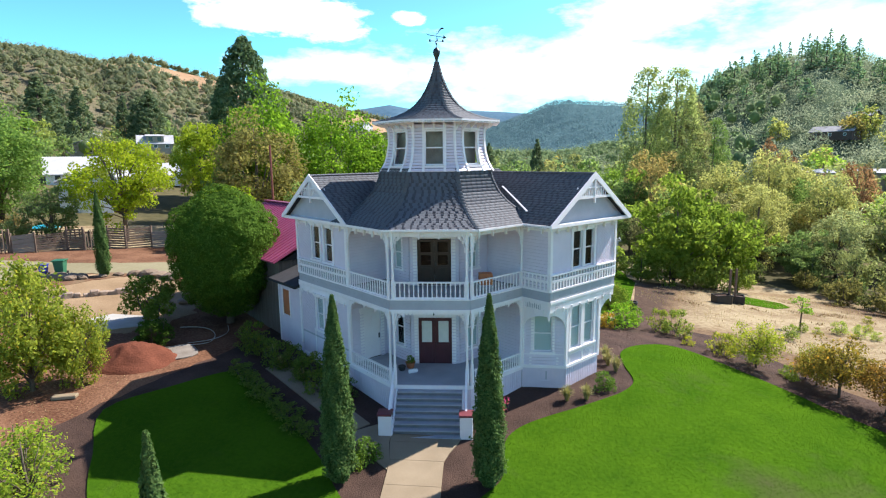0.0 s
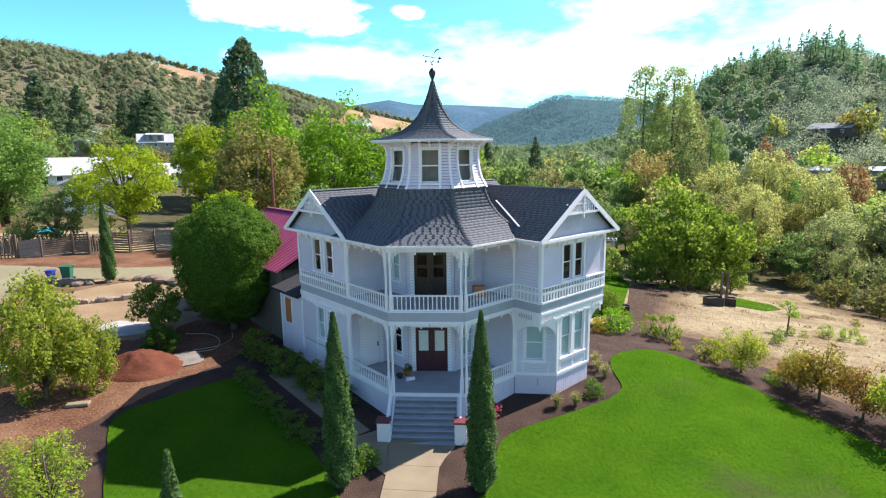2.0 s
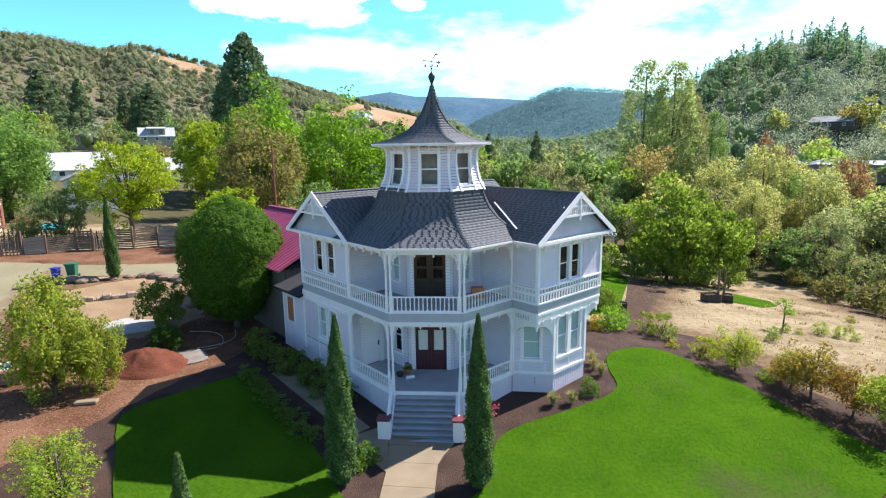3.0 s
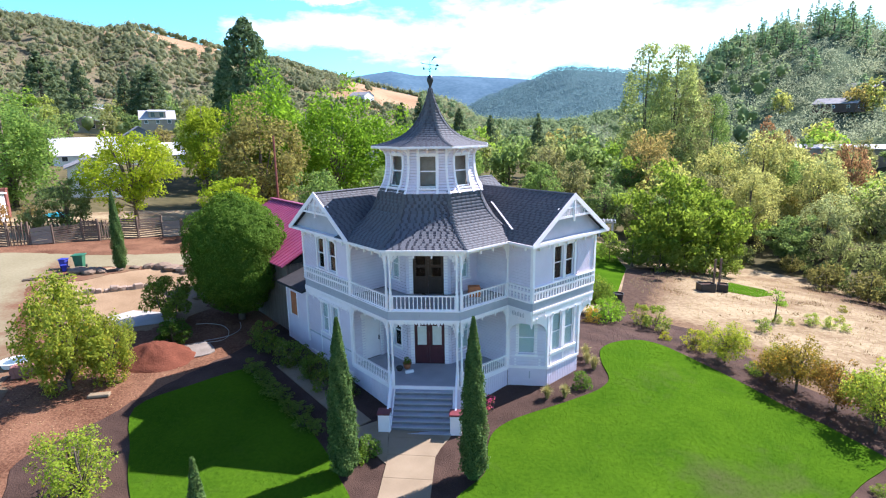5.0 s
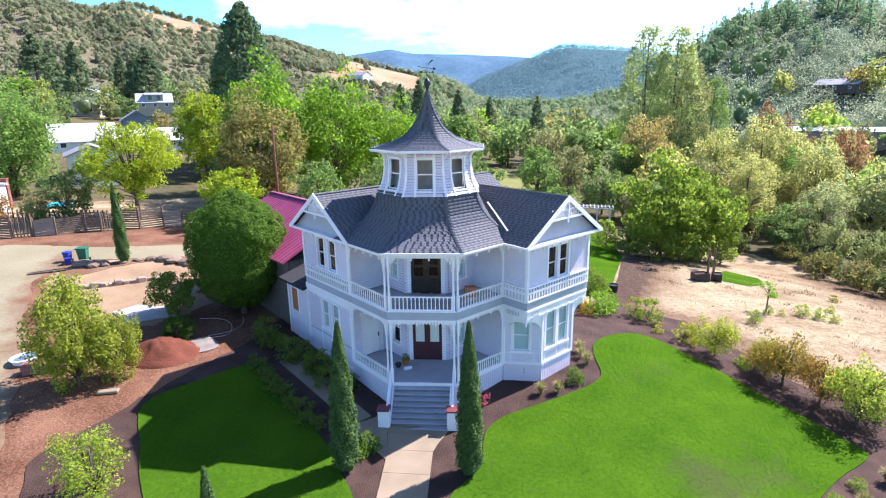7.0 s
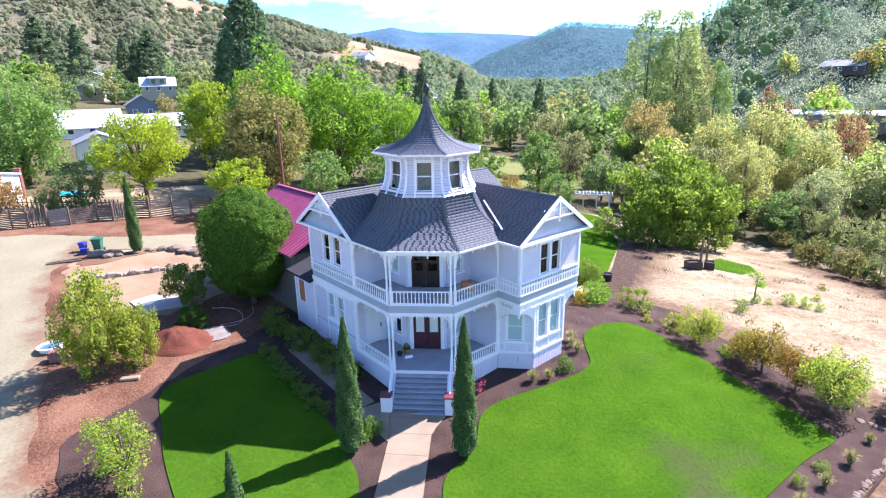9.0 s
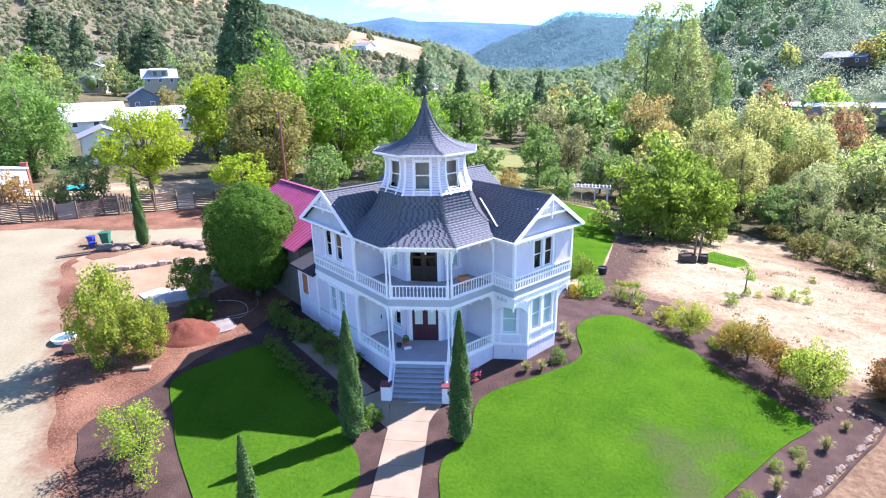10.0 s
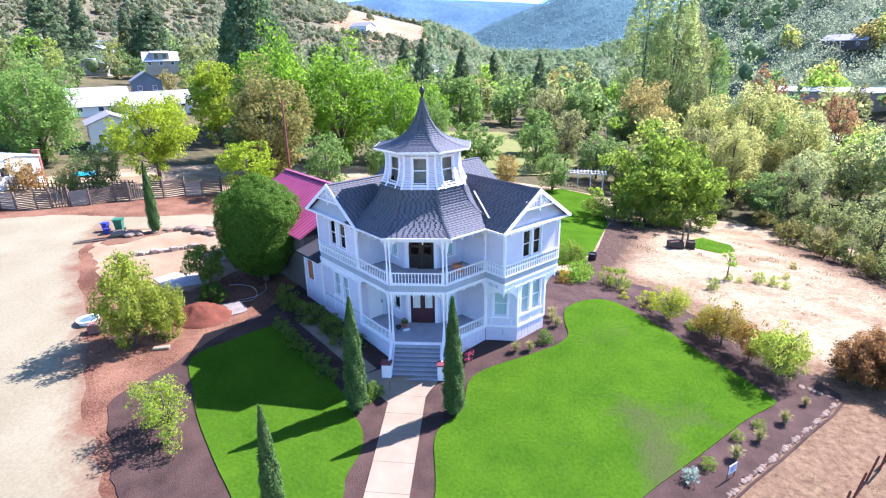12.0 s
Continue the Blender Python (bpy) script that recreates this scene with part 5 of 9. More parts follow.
def gable(p0, p1, half, z0, z1, n0):
    """A ridge roof from p0 (gable end) to p1; half: half its span."""
    p0, p1 = Vector((*p0, 0)), Vector((*p1, 0))
    d = (p1 - p0).normalized()
    side = Vector((d.y, -d.x, 0))
    up = Vector((0, 0, 1))
    for sg in (1, -1):
        e0, e1 = p0 + side * half * sg + up * z0, p1 + side * half * sg + up * z0
        r0, r1 = p0 + up * z1, p1 + up * z1
        length = (r0 - e0).length
        n = (e1 - e0).cross(r0 - e0).normalized() * (1 if ((e1 - e0).cross(r0 - e0)).z > 0 else -1)
        bm = bmesh.new()
        vs = [bm.verts.new(v) for v in (e0, e1, r1, r0, e0 - n * 0.14, e1 - n * 0.14, r1 - n * 0.14, r0 - n * 0.14)]
        for f in ((0, 1, 2, 3), (7, 6, 5, 4), (0, 4, 5, 1), (1, 5, 6, 2), (2, 6, 7, 3), (3, 7, 4, 0)):
            bm.faces.new([vs[i] for i in f])
        bmesh.ops.recalc_face_normals(bm, faces=bm.faces[:])
        part("roof", bm, M_DECK, house)
        if sg > 0:
            shingle(lambda s: e0.lerp(r0, s / length), lambda s: e1.lerp(r1, s / length), length)
        else:
            shingle(lambda s: e1.lerp(r1, s / length), lambda s: e0.lerp(r0, s / length), length)
    x = 0.0
    total = (p1 - p0).length
    while x < total:
        a, b = p0 + d * x + up * (z1 + 0.04), p0 + d * min(x + 0.26, total) + up * (z1 + 0.025)
        dn = up * -0.06
        tab(a + side * 0.12 + dn, b + side * 0.12 + dn, b, a, 0.012)
        tab(b - side * 0.12 + dn, a - side * 0.12 + dn, a, b, 0.012)
        x += 0.2


GL, GR, HALF, ZG0, ZG1 = 4.12, 4.2, 3.12, 8.38, 10.52
gable((UL - 0.47, GL), (9.0, GL), HALF, ZG0, ZG1, 1)
gable((GR, VW - 0.5), (GR, 9.0), HALF, ZG0, ZG1, 1)


def gable_front(m, half):
    """The face of a gable: recessed boarded panel, barge boards, grille and cross-tie. m: x across, y inward, origin at the ridge foot."""
    rise, k = ZG1 - ZG0, (ZG1 - ZG0) / half
    bm = bmesh.new()
    prism(bm, [(-half + 0.2, ZG0 + 0.02), (half - 0.2, ZG0 + 0.02), (0, ZG1 - 0.16)], 0.30, 0.36, m)
    g = part("gable", bm, M_BAND, house, "grey boarded gable panel")
    bm = bmesh.new()
    for s in (-1, 1):
        prism(bm, [(s * (half + 0.02), ZG0 + 0.04), (0, ZG1 + 0.06), (0, ZG1 - 0.22), (s * (half - 0.18), ZG0 - 0.10), (s * (half + 0.02), ZG0 - 0.10)][::s], -0.03, 0.03, m)
    part("barge_board", bm, M_TRIM, g, "white barge boards")
    bm = bmesh.new()
    zt = ZG0 + rise * 0.52
    hw = half * 0.44
    box(bm, -hw - 0.1, hw + 0.1, -0.01, 0.05, zt - 0.09, zt + 0.02, m)
    box(bm, -hw * 0.62, hw * 0.62, 0.0, 0.05, zt + 0.36, zt + 0.43, m)
    box(bm, -0.035, 0.035, -0.03, 0.05, zt - 0.30, ZG1 - 0.15, m)
    part("gable_tie", bm, M_TRIM, g)
    bm = bmesh.new()
    n = 12
    for i in range(n):
        x = -hw * 0.7 + (i + 0.5) * hw * 1.4 / n
        box(bm, x - 0.022, x + 0.022, 0.01, 0.04, zt + 0.02, zt + 0.36, m)
    part("gable_grille", bm, M_TRIM, g)
    bm = bmesh.new()
    box(bm, -hw * 0.75, hw * 0.75, 0.22, 0.25, zt + 0.0, zt + 0.40, m)
    prism(bm, [(-hw * 0.55, zt + 0.40), (hw * 0.55, zt + 0.40), (0, ZG1 - 0.2)], 0.10, 0.16, m)
    part("gable_peak_panel", bm, M_TRIM, g)
    bm = bmesh.new()
    box(bm, -half + 0.12, half - 0.12, 0.0, 0.5, ZG0 - 0.10, ZG0 + 0.03, m)
    part("pent_board", bm, M_TRIM, g, "white sloping board below the gable")


mL = Matrix.Translation((UL - 0.47, GL, 0)) @ Matrix.Rotation(radians(-90), 4, "Z")
gable_front(mL, HALF)
gable_front(Matrix.Translation((GR, VW - 0.5, 0)), HALF)

# eave boards of the octagon and the wings
EDGE = [ring_point(4.82, math.pi / 8 + k * math.pi / 4, 0) for k in range(8)]
for k in range(8):
    a, b = EDGE[k], EDGE[(k + 1) % 8]
    mid = (a + b) / 2
    if mid.x + mid.y > 2.5 or (mid.x > 2.6 and mid.y > -4.0):
        continue
    bm = bmesh.new()
    beam(bm, a + Vector((0, 0, 8.355)), b + Vector((0, 0, 8.355)), 0.05, 0.08)
    part("gutter", bm, M_TRIM, house)
slab([(p.x, p.y) for p in EDGE], 8.29, 8.31, "eave_soffit", M_TRIM)
for a, b in (((GR - HALF, VW - 0.5), (GR - HALF, -3.6)), ((GR + HALF, VW - 0.5), (GR + HALF, 7.0)), ((UL - 0.47, GL - HALF), (-3.9, GL - HALF)), ((UL - 0.47, GL + HALF), (7.0, GL + HALF))):
    bm = bmesh.new()
    beam(bm, (*a, ZG0 - 0.03), (*b, ZG0 - 0.02), 0.05, 0.09)
    part("gutter", bm, M_TRIM, house)
for x0, x1, y0, y1 in ((GR - HALF, GR + HALF, VW - 0.45, 8.0), (UL - 0.42, 8.0, GL - HALF, GL + HALF)):
    bm = bmesh.new()
    box(bm, x0 + 0.03, x1 - 0.03, y0, y1, 8.25, 8.285)
    part("eave_soffit", bm, M_TRIM, house)
# valley flashing
bm = bmesh.new()
beam(bm, (1.66, -4.30, 8.87), (2.34, -2.92, 9.385), 0.10, 0.03)
beam(bm, (2.34, -2.92, 9.385), (2.99, -1.60, 9.855), 0.10, 0.03)
part("valley_flashing", bm, M_BAND, house, "grey metal valley flashing")

# cupola
TC = uv(0.11, 0.42)
CUP = [(2.60, 10.67), (2.50, 10.84), (2.34, 11.15), (2.23, 11.6), (2.18, 12.1), (2.20, 12.45), (2.24, 12.75)]


def cup_at(z):
    for (a0, z0), (a1, z1) in zip(CUP, CUP[1:]):
        if z <= z1:
            return a0 + (a1 - a0) * (z - z0) / (z1 - z0)
    return CUP[-1][0]


cup = thing("cupola", 0, 0, 0, 0, "", "")
cup.parent = house
cup["label"] = "white eight-sided cupola with flared walls"
for k in range(8):
    g = math.pi / 8 + k * math.pi / 4 + math.pi / 8
    nrm, along = Vector((math.cos(g), math.sin(g), 0)), Vector((-math.sin(g), math.cos(g), 0))
    c0 = Vector((*TC, 0))

    def at(x, z, out=0.0):
        return c0 + nrm * (cup_at(z) + out) + along * x + Vector((0, 0, z))

    bm = bmesh.new()
    z = 10.67
    while z < 12.74:
        e = min(z + 0.135, 12.75)
        for sg in (-1, 1):
            i0, i1 = (0.42, 0.42) if 10.95 < (z + e) / 2 < 12.5 else (0.0, 0.0)
            h0, h1 = cup_at(z) * T8, cup_at(e) * T8
            pts = [at(sg * i0, z + 0.035, 0.045), at(sg * h0, z + 0.035, 0.045), at(sg * h1, e, 0.03), at(sg * i1, e, 0.03)]
            low = [at(sg * i0, z, -0.01), at(sg * h0, z, -0.01)]
            vs = [bm.verts.new(v) for v in pts + low]
            bm.faces.new(vs[:4] if sg > 0 else vs[:4][::-1])
            bm.faces.new((vs[4], vs[5], vs[1], vs[0]) if sg > 0 else (vs[0], vs[1], vs[5], vs[4]))
        z = e
    part("wall", bm, M_SIDING, cup)
    bm = bmesh.new()
    zs = [10.67, 10.84, 11.1, 11.5, 12.0, 12.4, 12.75]
    bm.free()
    for x0, x1, nm in ((0.42, 0.53, "casing"), (-0.53, -0.42, "casing"), (None, None, "corner_board")):
        bm = bmesh.new()
        rows = []
        for z in zs:
            h = cup_at(z) * T8
            xa, xb = (h - 0.06, h + 0.05) if x0 is None else (x0, x1)
            rows.append([bm.verts.new(at(xx, z, oo)) for xx, oo in ((xa, 0.0), (xb, 0.0), (xb, 0.075), (xa, 0.075))])
        for p, q in zip(rows, rows[1:]):
            for i in range(4):
                bm.faces.new((p[i], p[(i + 1) % 4], q[(i + 1) % 4], q[i]))
        bm.faces.new(rows[0][::-1])
        bm.faces.new(rows[-1])
        bmesh.ops.recalc_face_normals(bm, faces=bm.faces[:])
        part(nm, bm, M_TRIM, cup)
    for z, nm in ((10.90, "sill"), (12.54, "head")):
        bm = bmesh.new()
        beam(bm, at(-0.53, z, 0.05), at(0.53, z, 0.05), 0.09, 0.08)
        part(nm, bm, M_TRIM, cup)
    bm = bmesh.new()
    beam(bm, at(-0.42, 10.98, -0.10), at(0.42, 10.98, -0.10), 0.05, 0.07)
    beam(bm, at(-0.42, 11.72, -0.03), at(0.42, 11.72, -0.03), 0.05, 0.06)
    beam(bm, at(-0.42, 12.46, -0.02), at(0.42, 12.46, -0.02), 0.05, 0.07)
    for x in (-0.40, 0.40):
        beam(bm, at(x, 10.95, -0.10), at(x, 11.72, -0.03), 0.05, 0.05)
        beam(bm, at(x, 11.72, -0.03), at(x, 12.48, -0.02), 0.05, 0.05)
    part("sash", bm, M_TRIM, cup)
    for za, zb in ((11.0, 11.7), (11.74, 12.45)):
        bm = bmesh.new()
        oa, ob_ = (-0.10, -0.04) if za < 11.5 else (-0.03, -0.02)
        bm.faces.new([bm.verts.new(v) for v in (at(-0.38, za, oa - 0.01), at(0.38, za, oa - 0.01), at(0.38, zb, ob_ - 0.01), at(-0.38, zb, ob_ - 0.01))])
        pane = part("pane", bm, M_GLASS, cup)
        pane.visible_shadow = False
    n = 4
    for i in range(n + 1):
        bm = bmesh.new()
        x = (i / n - 0.5) * 2 * 0.9
        zt, zb = 12.86, 12.46
        pts = [(0.0, zb), (0.07, zb + 0.02), (0.16, zb + 0.18), (0.42, zt - 0.08), (0.42, zt), (0.0, zt)]
        mm = Matrix.Translation(c0 + nrm * 2.22 + along * x) @ Matrix((nrm, along, Vector((0, 0, 1)))).transposed().to_4x4()
        prism(bm, pts, -0.035, 0.035, mm)
        bmesh.ops.recalc_face_normals(bm, faces=bm.faces[:])
        part("eave_bracket", bm, M_TRIM, cup)
    bm = bmesh.new()
    h = 2.9 * T8
    beam(bm, c0 + nrm * 2.9 + along * -h + Vector((0, 0, 12.885)), c0 + nrm * 2.9 + along * h + Vector((0, 0, 12.885)), 0.05, 0.085)
    part("fascia", bm, M_TRIM, cup)
    bm = bmesh.new()
    h0 = 2.61 * T8
    beam(bm, at(-h0, 10.70, 0.0), at(h0, 10.70, 0.0), 0.05, 0.05)
    part("base_board", bm, M_TRIM, cup)
slab([(ring_point(2.88, math.pi / 8 + k * math.pi / 4, 0).x, ring_point(2.88, math.pi / 8 + k * math.pi / 4, 0).y) for k in range(8)], 12.80, 12.83, "soffit", M_TRIM, cup)
bm = bmesh.new()
lathe(bm, [(1.95, 10.9), (1.95, 12.75)], 8, Matrix.Translation((*TC, 0)))
part("inner_core", bm, M_CURTAIN, cup)

# finial and weathervane
vane = thing("weathervane", 0, 0, 0, 45, "dark iron weathervane on the spire's ball finial", "weathervane")
M0 = Matrix.Translation((*TC, -0.18))
bm = bmesh.new()
lathe(bm, [(0.07, 15.85), (0.06, 16.0), (0.10, 16.12), (0.16, 16.25), (0.17, 16.36), (0.12, 16.48), (0.05, 16.54), (0.025, 16.58)], 12, M0)
part("finial", bm, M_IRON, vane, smooth=True)
MV = M0 @ Matrix.Translation((0, 0, 16.54)) @ Matrix.Scale(0.62, 4) @ Matrix.Translation((0, 0, -16.54))
bm = bmesh.new()
lathe(bm, [(0.018, 16.5), (0.018, 16.75), (0.06, 16.80), (0.06, 16.86), (0.015, 16.92), (0.012, 17.75)], 8, MV)
part("rod", bm, M_IRON, vane)
bm = bmesh.new()
for a in (0, 90):
    mm = MV @ Matrix.Rotation(radians(a - 45 + 15), 4, "Z")
    beam(bm, mm @ Vector((-0.5, 0, 17.02)), mm @ Vector((0.5, 0, 17.02)), 0.02, 0.02)
    for s in (-0.5, 0.5):
        box(bm, s - 0.06, s + 0.06, -0.01, 0.01, 16.96, 17.14, mm)
part("compass_arms", bm, M_IRON, vane)
bm = bmesh.new()
mm = MV @ Matrix.Rotation(radians(-45 + 12), 4, "Z")
beam(bm, mm @ Vector((-0.62, 0, 17.46)), mm @ Vector((0.55, 0, 17.30)), 0.02, 0.025)
prism(bm, [(0.5, 17.18), (0.78, 17.28), (0.55, 17.44)], -0.01, 0.01, mm)
prism(bm, [(-0.62, 17.42), (-0.75, 17.55), (-0.6, 17.50)], -0.01, 0.01, mm)
part("arrow", bm, M_IRON, vane)
bm = bmesh.new()
arc = [(0.05 + 0.55 * t, 17.5 + 0.5 * math.sin(t * 2.2)) for t in np.linspace(0, 1, 9)]
arc2 = [(x, z - 0.02 - 0.10 * math.sin(math.pi * i / 8)) for i, (x, z) in enumerate(arc)][::-1]
prism(bm, arc + arc2[1:-1], -0.012, 0.012, mm)
bmesh.ops.recalc_face_normals(bm, faces=bm.faces[:])
part("figure", bm, M_IRON, vane)

# lean-to and red-roofed rear building
wall((UL + 0.05, 9.4), (UL + 0.05, V2), 0.6, 4.45, [(0.55, 1.35, 2.6, 4.05)], "flat")
wall((-1.0, 9.4), (UL + 0.05, 9.4), 0.6, 4.45, style="flat")
m_, w_ = facet((UL + 0.05, 9.4), (UL + 0.05, V2))
bm = bmesh.new()
box(bm, 0.55, 1.35, 0.01, 0.03, 2.6, 4.05, m_)
part("window_board", bm, M_PLY, house, "orange plywood board over a window")
bm = bmesh.new()
for v in ((0.45, 0.55), (1.35, 1.45)):
    box(bm, *v, -0.03, 0, 2.5, 4.15, m_)
box(bm, 0.0, 0.1, -0.03, 0, 0.6, 4.45, m_)
part("casing", bm, M_TRIM, house)
# The lean-to's shade comes from the darkened felt colour.
bm = bmesh.new()
vs = [bm.verts.new(p) for p in ((UL - 0.35, V2, 4.45), (UL - 0.35, 9.8, 4.45), (-1.0, 9.8, 5.35), (-1.0, V2, 5.35), (UL - 0.35, V2, 4.6), (UL - 0.35, 9.8, 4.6), (-1.0, 9.8, 5.5), (-1.0, V2, 5.5))]
for f in ((0, 1, 2, 3), (4, 7, 6, 5), (0, 4, 5, 1), (1, 5, 6, 2), (2, 6, 7, 3), (3, 7, 4, 0)):
    bm.faces.new([vs[i] for i in f])
bmesh.ops.recalc_face_normals(bm, faces=bm.faces[:])
part("roof", bm, M_DECK, house, "lean-to roof darkened for its shade")

M_BARNWALL = material("dark_weathered_boards", (0.085, 0.07, 0.06), (0.17, 0.145, 0.125), 1.5, 20, 0.9, 0.3, 0.01, stretch=(4, 4, 0.4))
barn = thing("rear_building", 0, 0, 0, 45, "low building with ribbed purplish-red metal roof", "building")
bm = bmesh.new()
box(bm, -3.6, 5.8, 9.9, 21.6, 0.0, 5.4)
part("wall", bm, M_BARNWALL, barn)
# The gable reuses the near-black room tone.
bm = bmesh.new()
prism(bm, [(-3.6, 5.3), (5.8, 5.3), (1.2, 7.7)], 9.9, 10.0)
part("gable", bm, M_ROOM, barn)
for sg in (-1, 1):
    bm = bmesh.new()
    e, k = 5.3, (8.06 - 5.46) / 5.3
    def rp(x, y, up=0.0):
        return Vector((1.2 + sg * x, y, 8.06 - k * x + up))
    vs = [bm.verts.new(v) for v in (rp(0, 9.5), rp(e, 9.5), rp(e, 22.0), rp(0, 22.0), rp(0, 9.5, -0.08), rp(e, 9.5, -0.08), rp(e, 22.0, -0.08), rp(0, 22.0, -0.08))]
    for f in ((0, 1, 2, 3), (7, 6, 5, 4), (0, 4, 5, 1), (1, 5, 6, 2), (2, 6, 7, 3), (3, 7, 4, 0)):
        bm.faces.new([vs[i] for i in f])
    bmesh.ops.recalc_face_normals(bm, faces=bm.faces[:])
    deck = part("roof", bm, M_RED_ROOF, barn, "ribbed purplish-red metal roof")
    y = 9.6
    while y < 22:
        bm = bmesh.new()
        beam(bm, rp(0, y, 0.03), rp(e, y, 0.03), 0.06, 0.06)
        part("rib", bm, M_RED_ROOF, deck)
        y += 0.42
bm = bmesh.new()
beam(bm, (1.2, 9.45, 8.12), (1.2, 22.05, 8.12), 0.3, 0.08)
part("ridge_cap", bm, M_RED_ROOF, barn)
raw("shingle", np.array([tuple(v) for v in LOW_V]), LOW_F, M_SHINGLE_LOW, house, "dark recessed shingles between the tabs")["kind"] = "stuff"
raw("shingles", np.array([tuple(v) for v in SH_V]), SH_F, M_SHINGLE, house, "weathered grey asphalt shingles")["kind"] = "stuff"

# ---- plants ----


def cards(points, normals, size, rng, spread=0.7, aspect=1.5):
    """Leaves: a bent four-cornered blade at every point."""
    n = len(points)
    nr = normals + rng.normal(0, spread, (n, 3))
    nr /= np.linalg.norm(nr, axis=1)[:, None] + 1e-9
    t = np.cross(nr, rng.normal(0, 1, (n, 3)))
    t /= np.linalg.norm(t, axis=1)[:, None] + 1e-9
    b = np.cross(nr, t)
    s = (size * rng.uniform(0.6, 1.35, n))[:, None]
    a0 = points - t * s * aspect * 0.5
    a1 = points + b * s * 0.42 + nr * s * 0.1
    a2 = points + t * s * aspect * 0.5
    a3 = points - b * s * 0.42 + nr * s * 0.1
    v = np.stack([a0, a1, a2, a3], 1).reshape(-1, 3)
    f = np.arange(4 * n).reshape(-1, 4)
    return v, f


def blob_points(rng, n, centre, radii, inner=0.55):
    """Points near the skin of an ellipsoid, and the way outward."""
    d = rng.normal(0, 1, (n, 3))
    d /= np.linalg.norm(d, axis=1)[:, None]
    r = rng.uniform(inner, 1.0, n) ** 0.6
    return np.asarray(centre) + d * r[:, None] * np.asarray(radii), d


def clumped(rng, clumps, per_area, size, spread=0.7, inner=0.55):
    vs, fs, k = [], [], 0
    for centre, radii in clumps:
        area = 4 * math.pi * (np.prod(radii) ** (2 / 3))
        n = max(8, int(area * per_area))
        p, d = blob_points(rng, n, centre, radii, inner)
        v, f = cards(p, d, size, rng, spread)
        vs.append(v)
        fs.append(f + k)
        k += len(v)
    return np.concatenate(vs), np.concatenate(fs)


def limb(bm, pts, r0, r1, n=6):
    """A tapering round branch through the points."""
    rings = []
    for i, p in enumerate(pts):
        t = i / (len(pts) - 1)
        r = r0 + (r1 - r0) * t
        d = (Vector(pts[min(i + 1, len(pts) - 1)]) - Vector(pts[max(i - 1, 0)])).normalized()
        s = d.cross(Vector((0.3, 1, 0.1))).normalized()
        u = s.cross(d)
        rings.append([bm.verts.new(Vector(p) + (s * math.cos(2 * math.pi * k / n) + u * math.sin(2 * math.pi * k / n)) * r) for k in range(n)])
    for a, b in zip(rings, rings[1:]):
        for k in range(n):
            bm.faces.new((a[k], a[(k + 1) % n], b[(k + 1) % n], b[k]))
    bm.faces.new(rings[0][::-1])
    bm.faces.new(rings[-1])


def broadleaf(seed, h, w, leaf, per_area, mat, trunk_share=0.25, clumps=26, squash=1.0, airy=0.0, stems=1, name="tree", lift=0.0, knob=1.0):
    """Tree or bush h high and w wide: trunk with limbs, crown of leafy clumps."""
    rng = np.random.default_rng(seed)
    t = thing(name)
    z0 = h * trunk_share
    ch = h - z0
    cl = []
    for i in range(clumps):
        a, q = rng.uniform(0, 2 * math.pi), rng.uniform(0, 1)
        zz = rng.uniform(0.02, 0.96)
        reach = w / 2 * math.sqrt(max(0.05, 1 - (2 * zz - 0.9) ** 2 * 0.85)) * (0.35 + 0.5 * math.sqrt(q))
        r = w * rng.uniform(0.13, 0.22) * (1 - 0.35 * zz) * knob
        cl.append(((reach * math.cos(a), reach * math.sin(a), z0 + ch * zz * 0.9 + lift), (r * rng.uniform(0.8, 1.25), r * rng.uniform(0.8, 1.25), r * rng.uniform(0.6, 0.95) * squash)))
    if airy < 0.5:
        cl.append(((0, 0, z0 + ch * 0.45), (w * 0.27, w * 0.27, ch * 0.36)))
    bm = bmesh.new()
    for s in range(stems):
        a = 2 * math.pi * s / max(stems, 1) + seed
        off = 0.0 if stems == 1 else w * 0.06
        base = Vector((off * math.cos(a), off * math.sin(a), -0.15))
        lean = Vector((math.cos(a), math.sin(a), 0)) * (w * 0.16 if stems > 1 else w * 0.03)
        limb(bm, [base, base + Vector((0, 0, z0 * 0.6)) + lean * 0.3, base + Vector((0, 0, z0 + ch * 0.35)) + lean, base + Vector((0, 0, z0 + ch * 0.75)) + lean * 1.4],
             h * 0.03 / math.sqrt(stems), h * 0.006)
    for c, r in cl[:max(6, clumps // 2)]:
        s = Vector((0, 0, z0 * rng.uniform(0.7, 1.2) + ch * 0.1))
        e = Vector(c)
        limb(bm, [s, s.lerp(e, 0.5) + Vector((0, 0, ch * 0.04)), e], h * 0.009, h * 0.002, 5)
    part("trunk", bm, M_BARK, t, smooth=True)
    v, f = clumped(rng, cl, per_area, leaf, 1.0, 0.35 if airy else 0.5)
    raw("crown", v, f, mat, t)
    return t


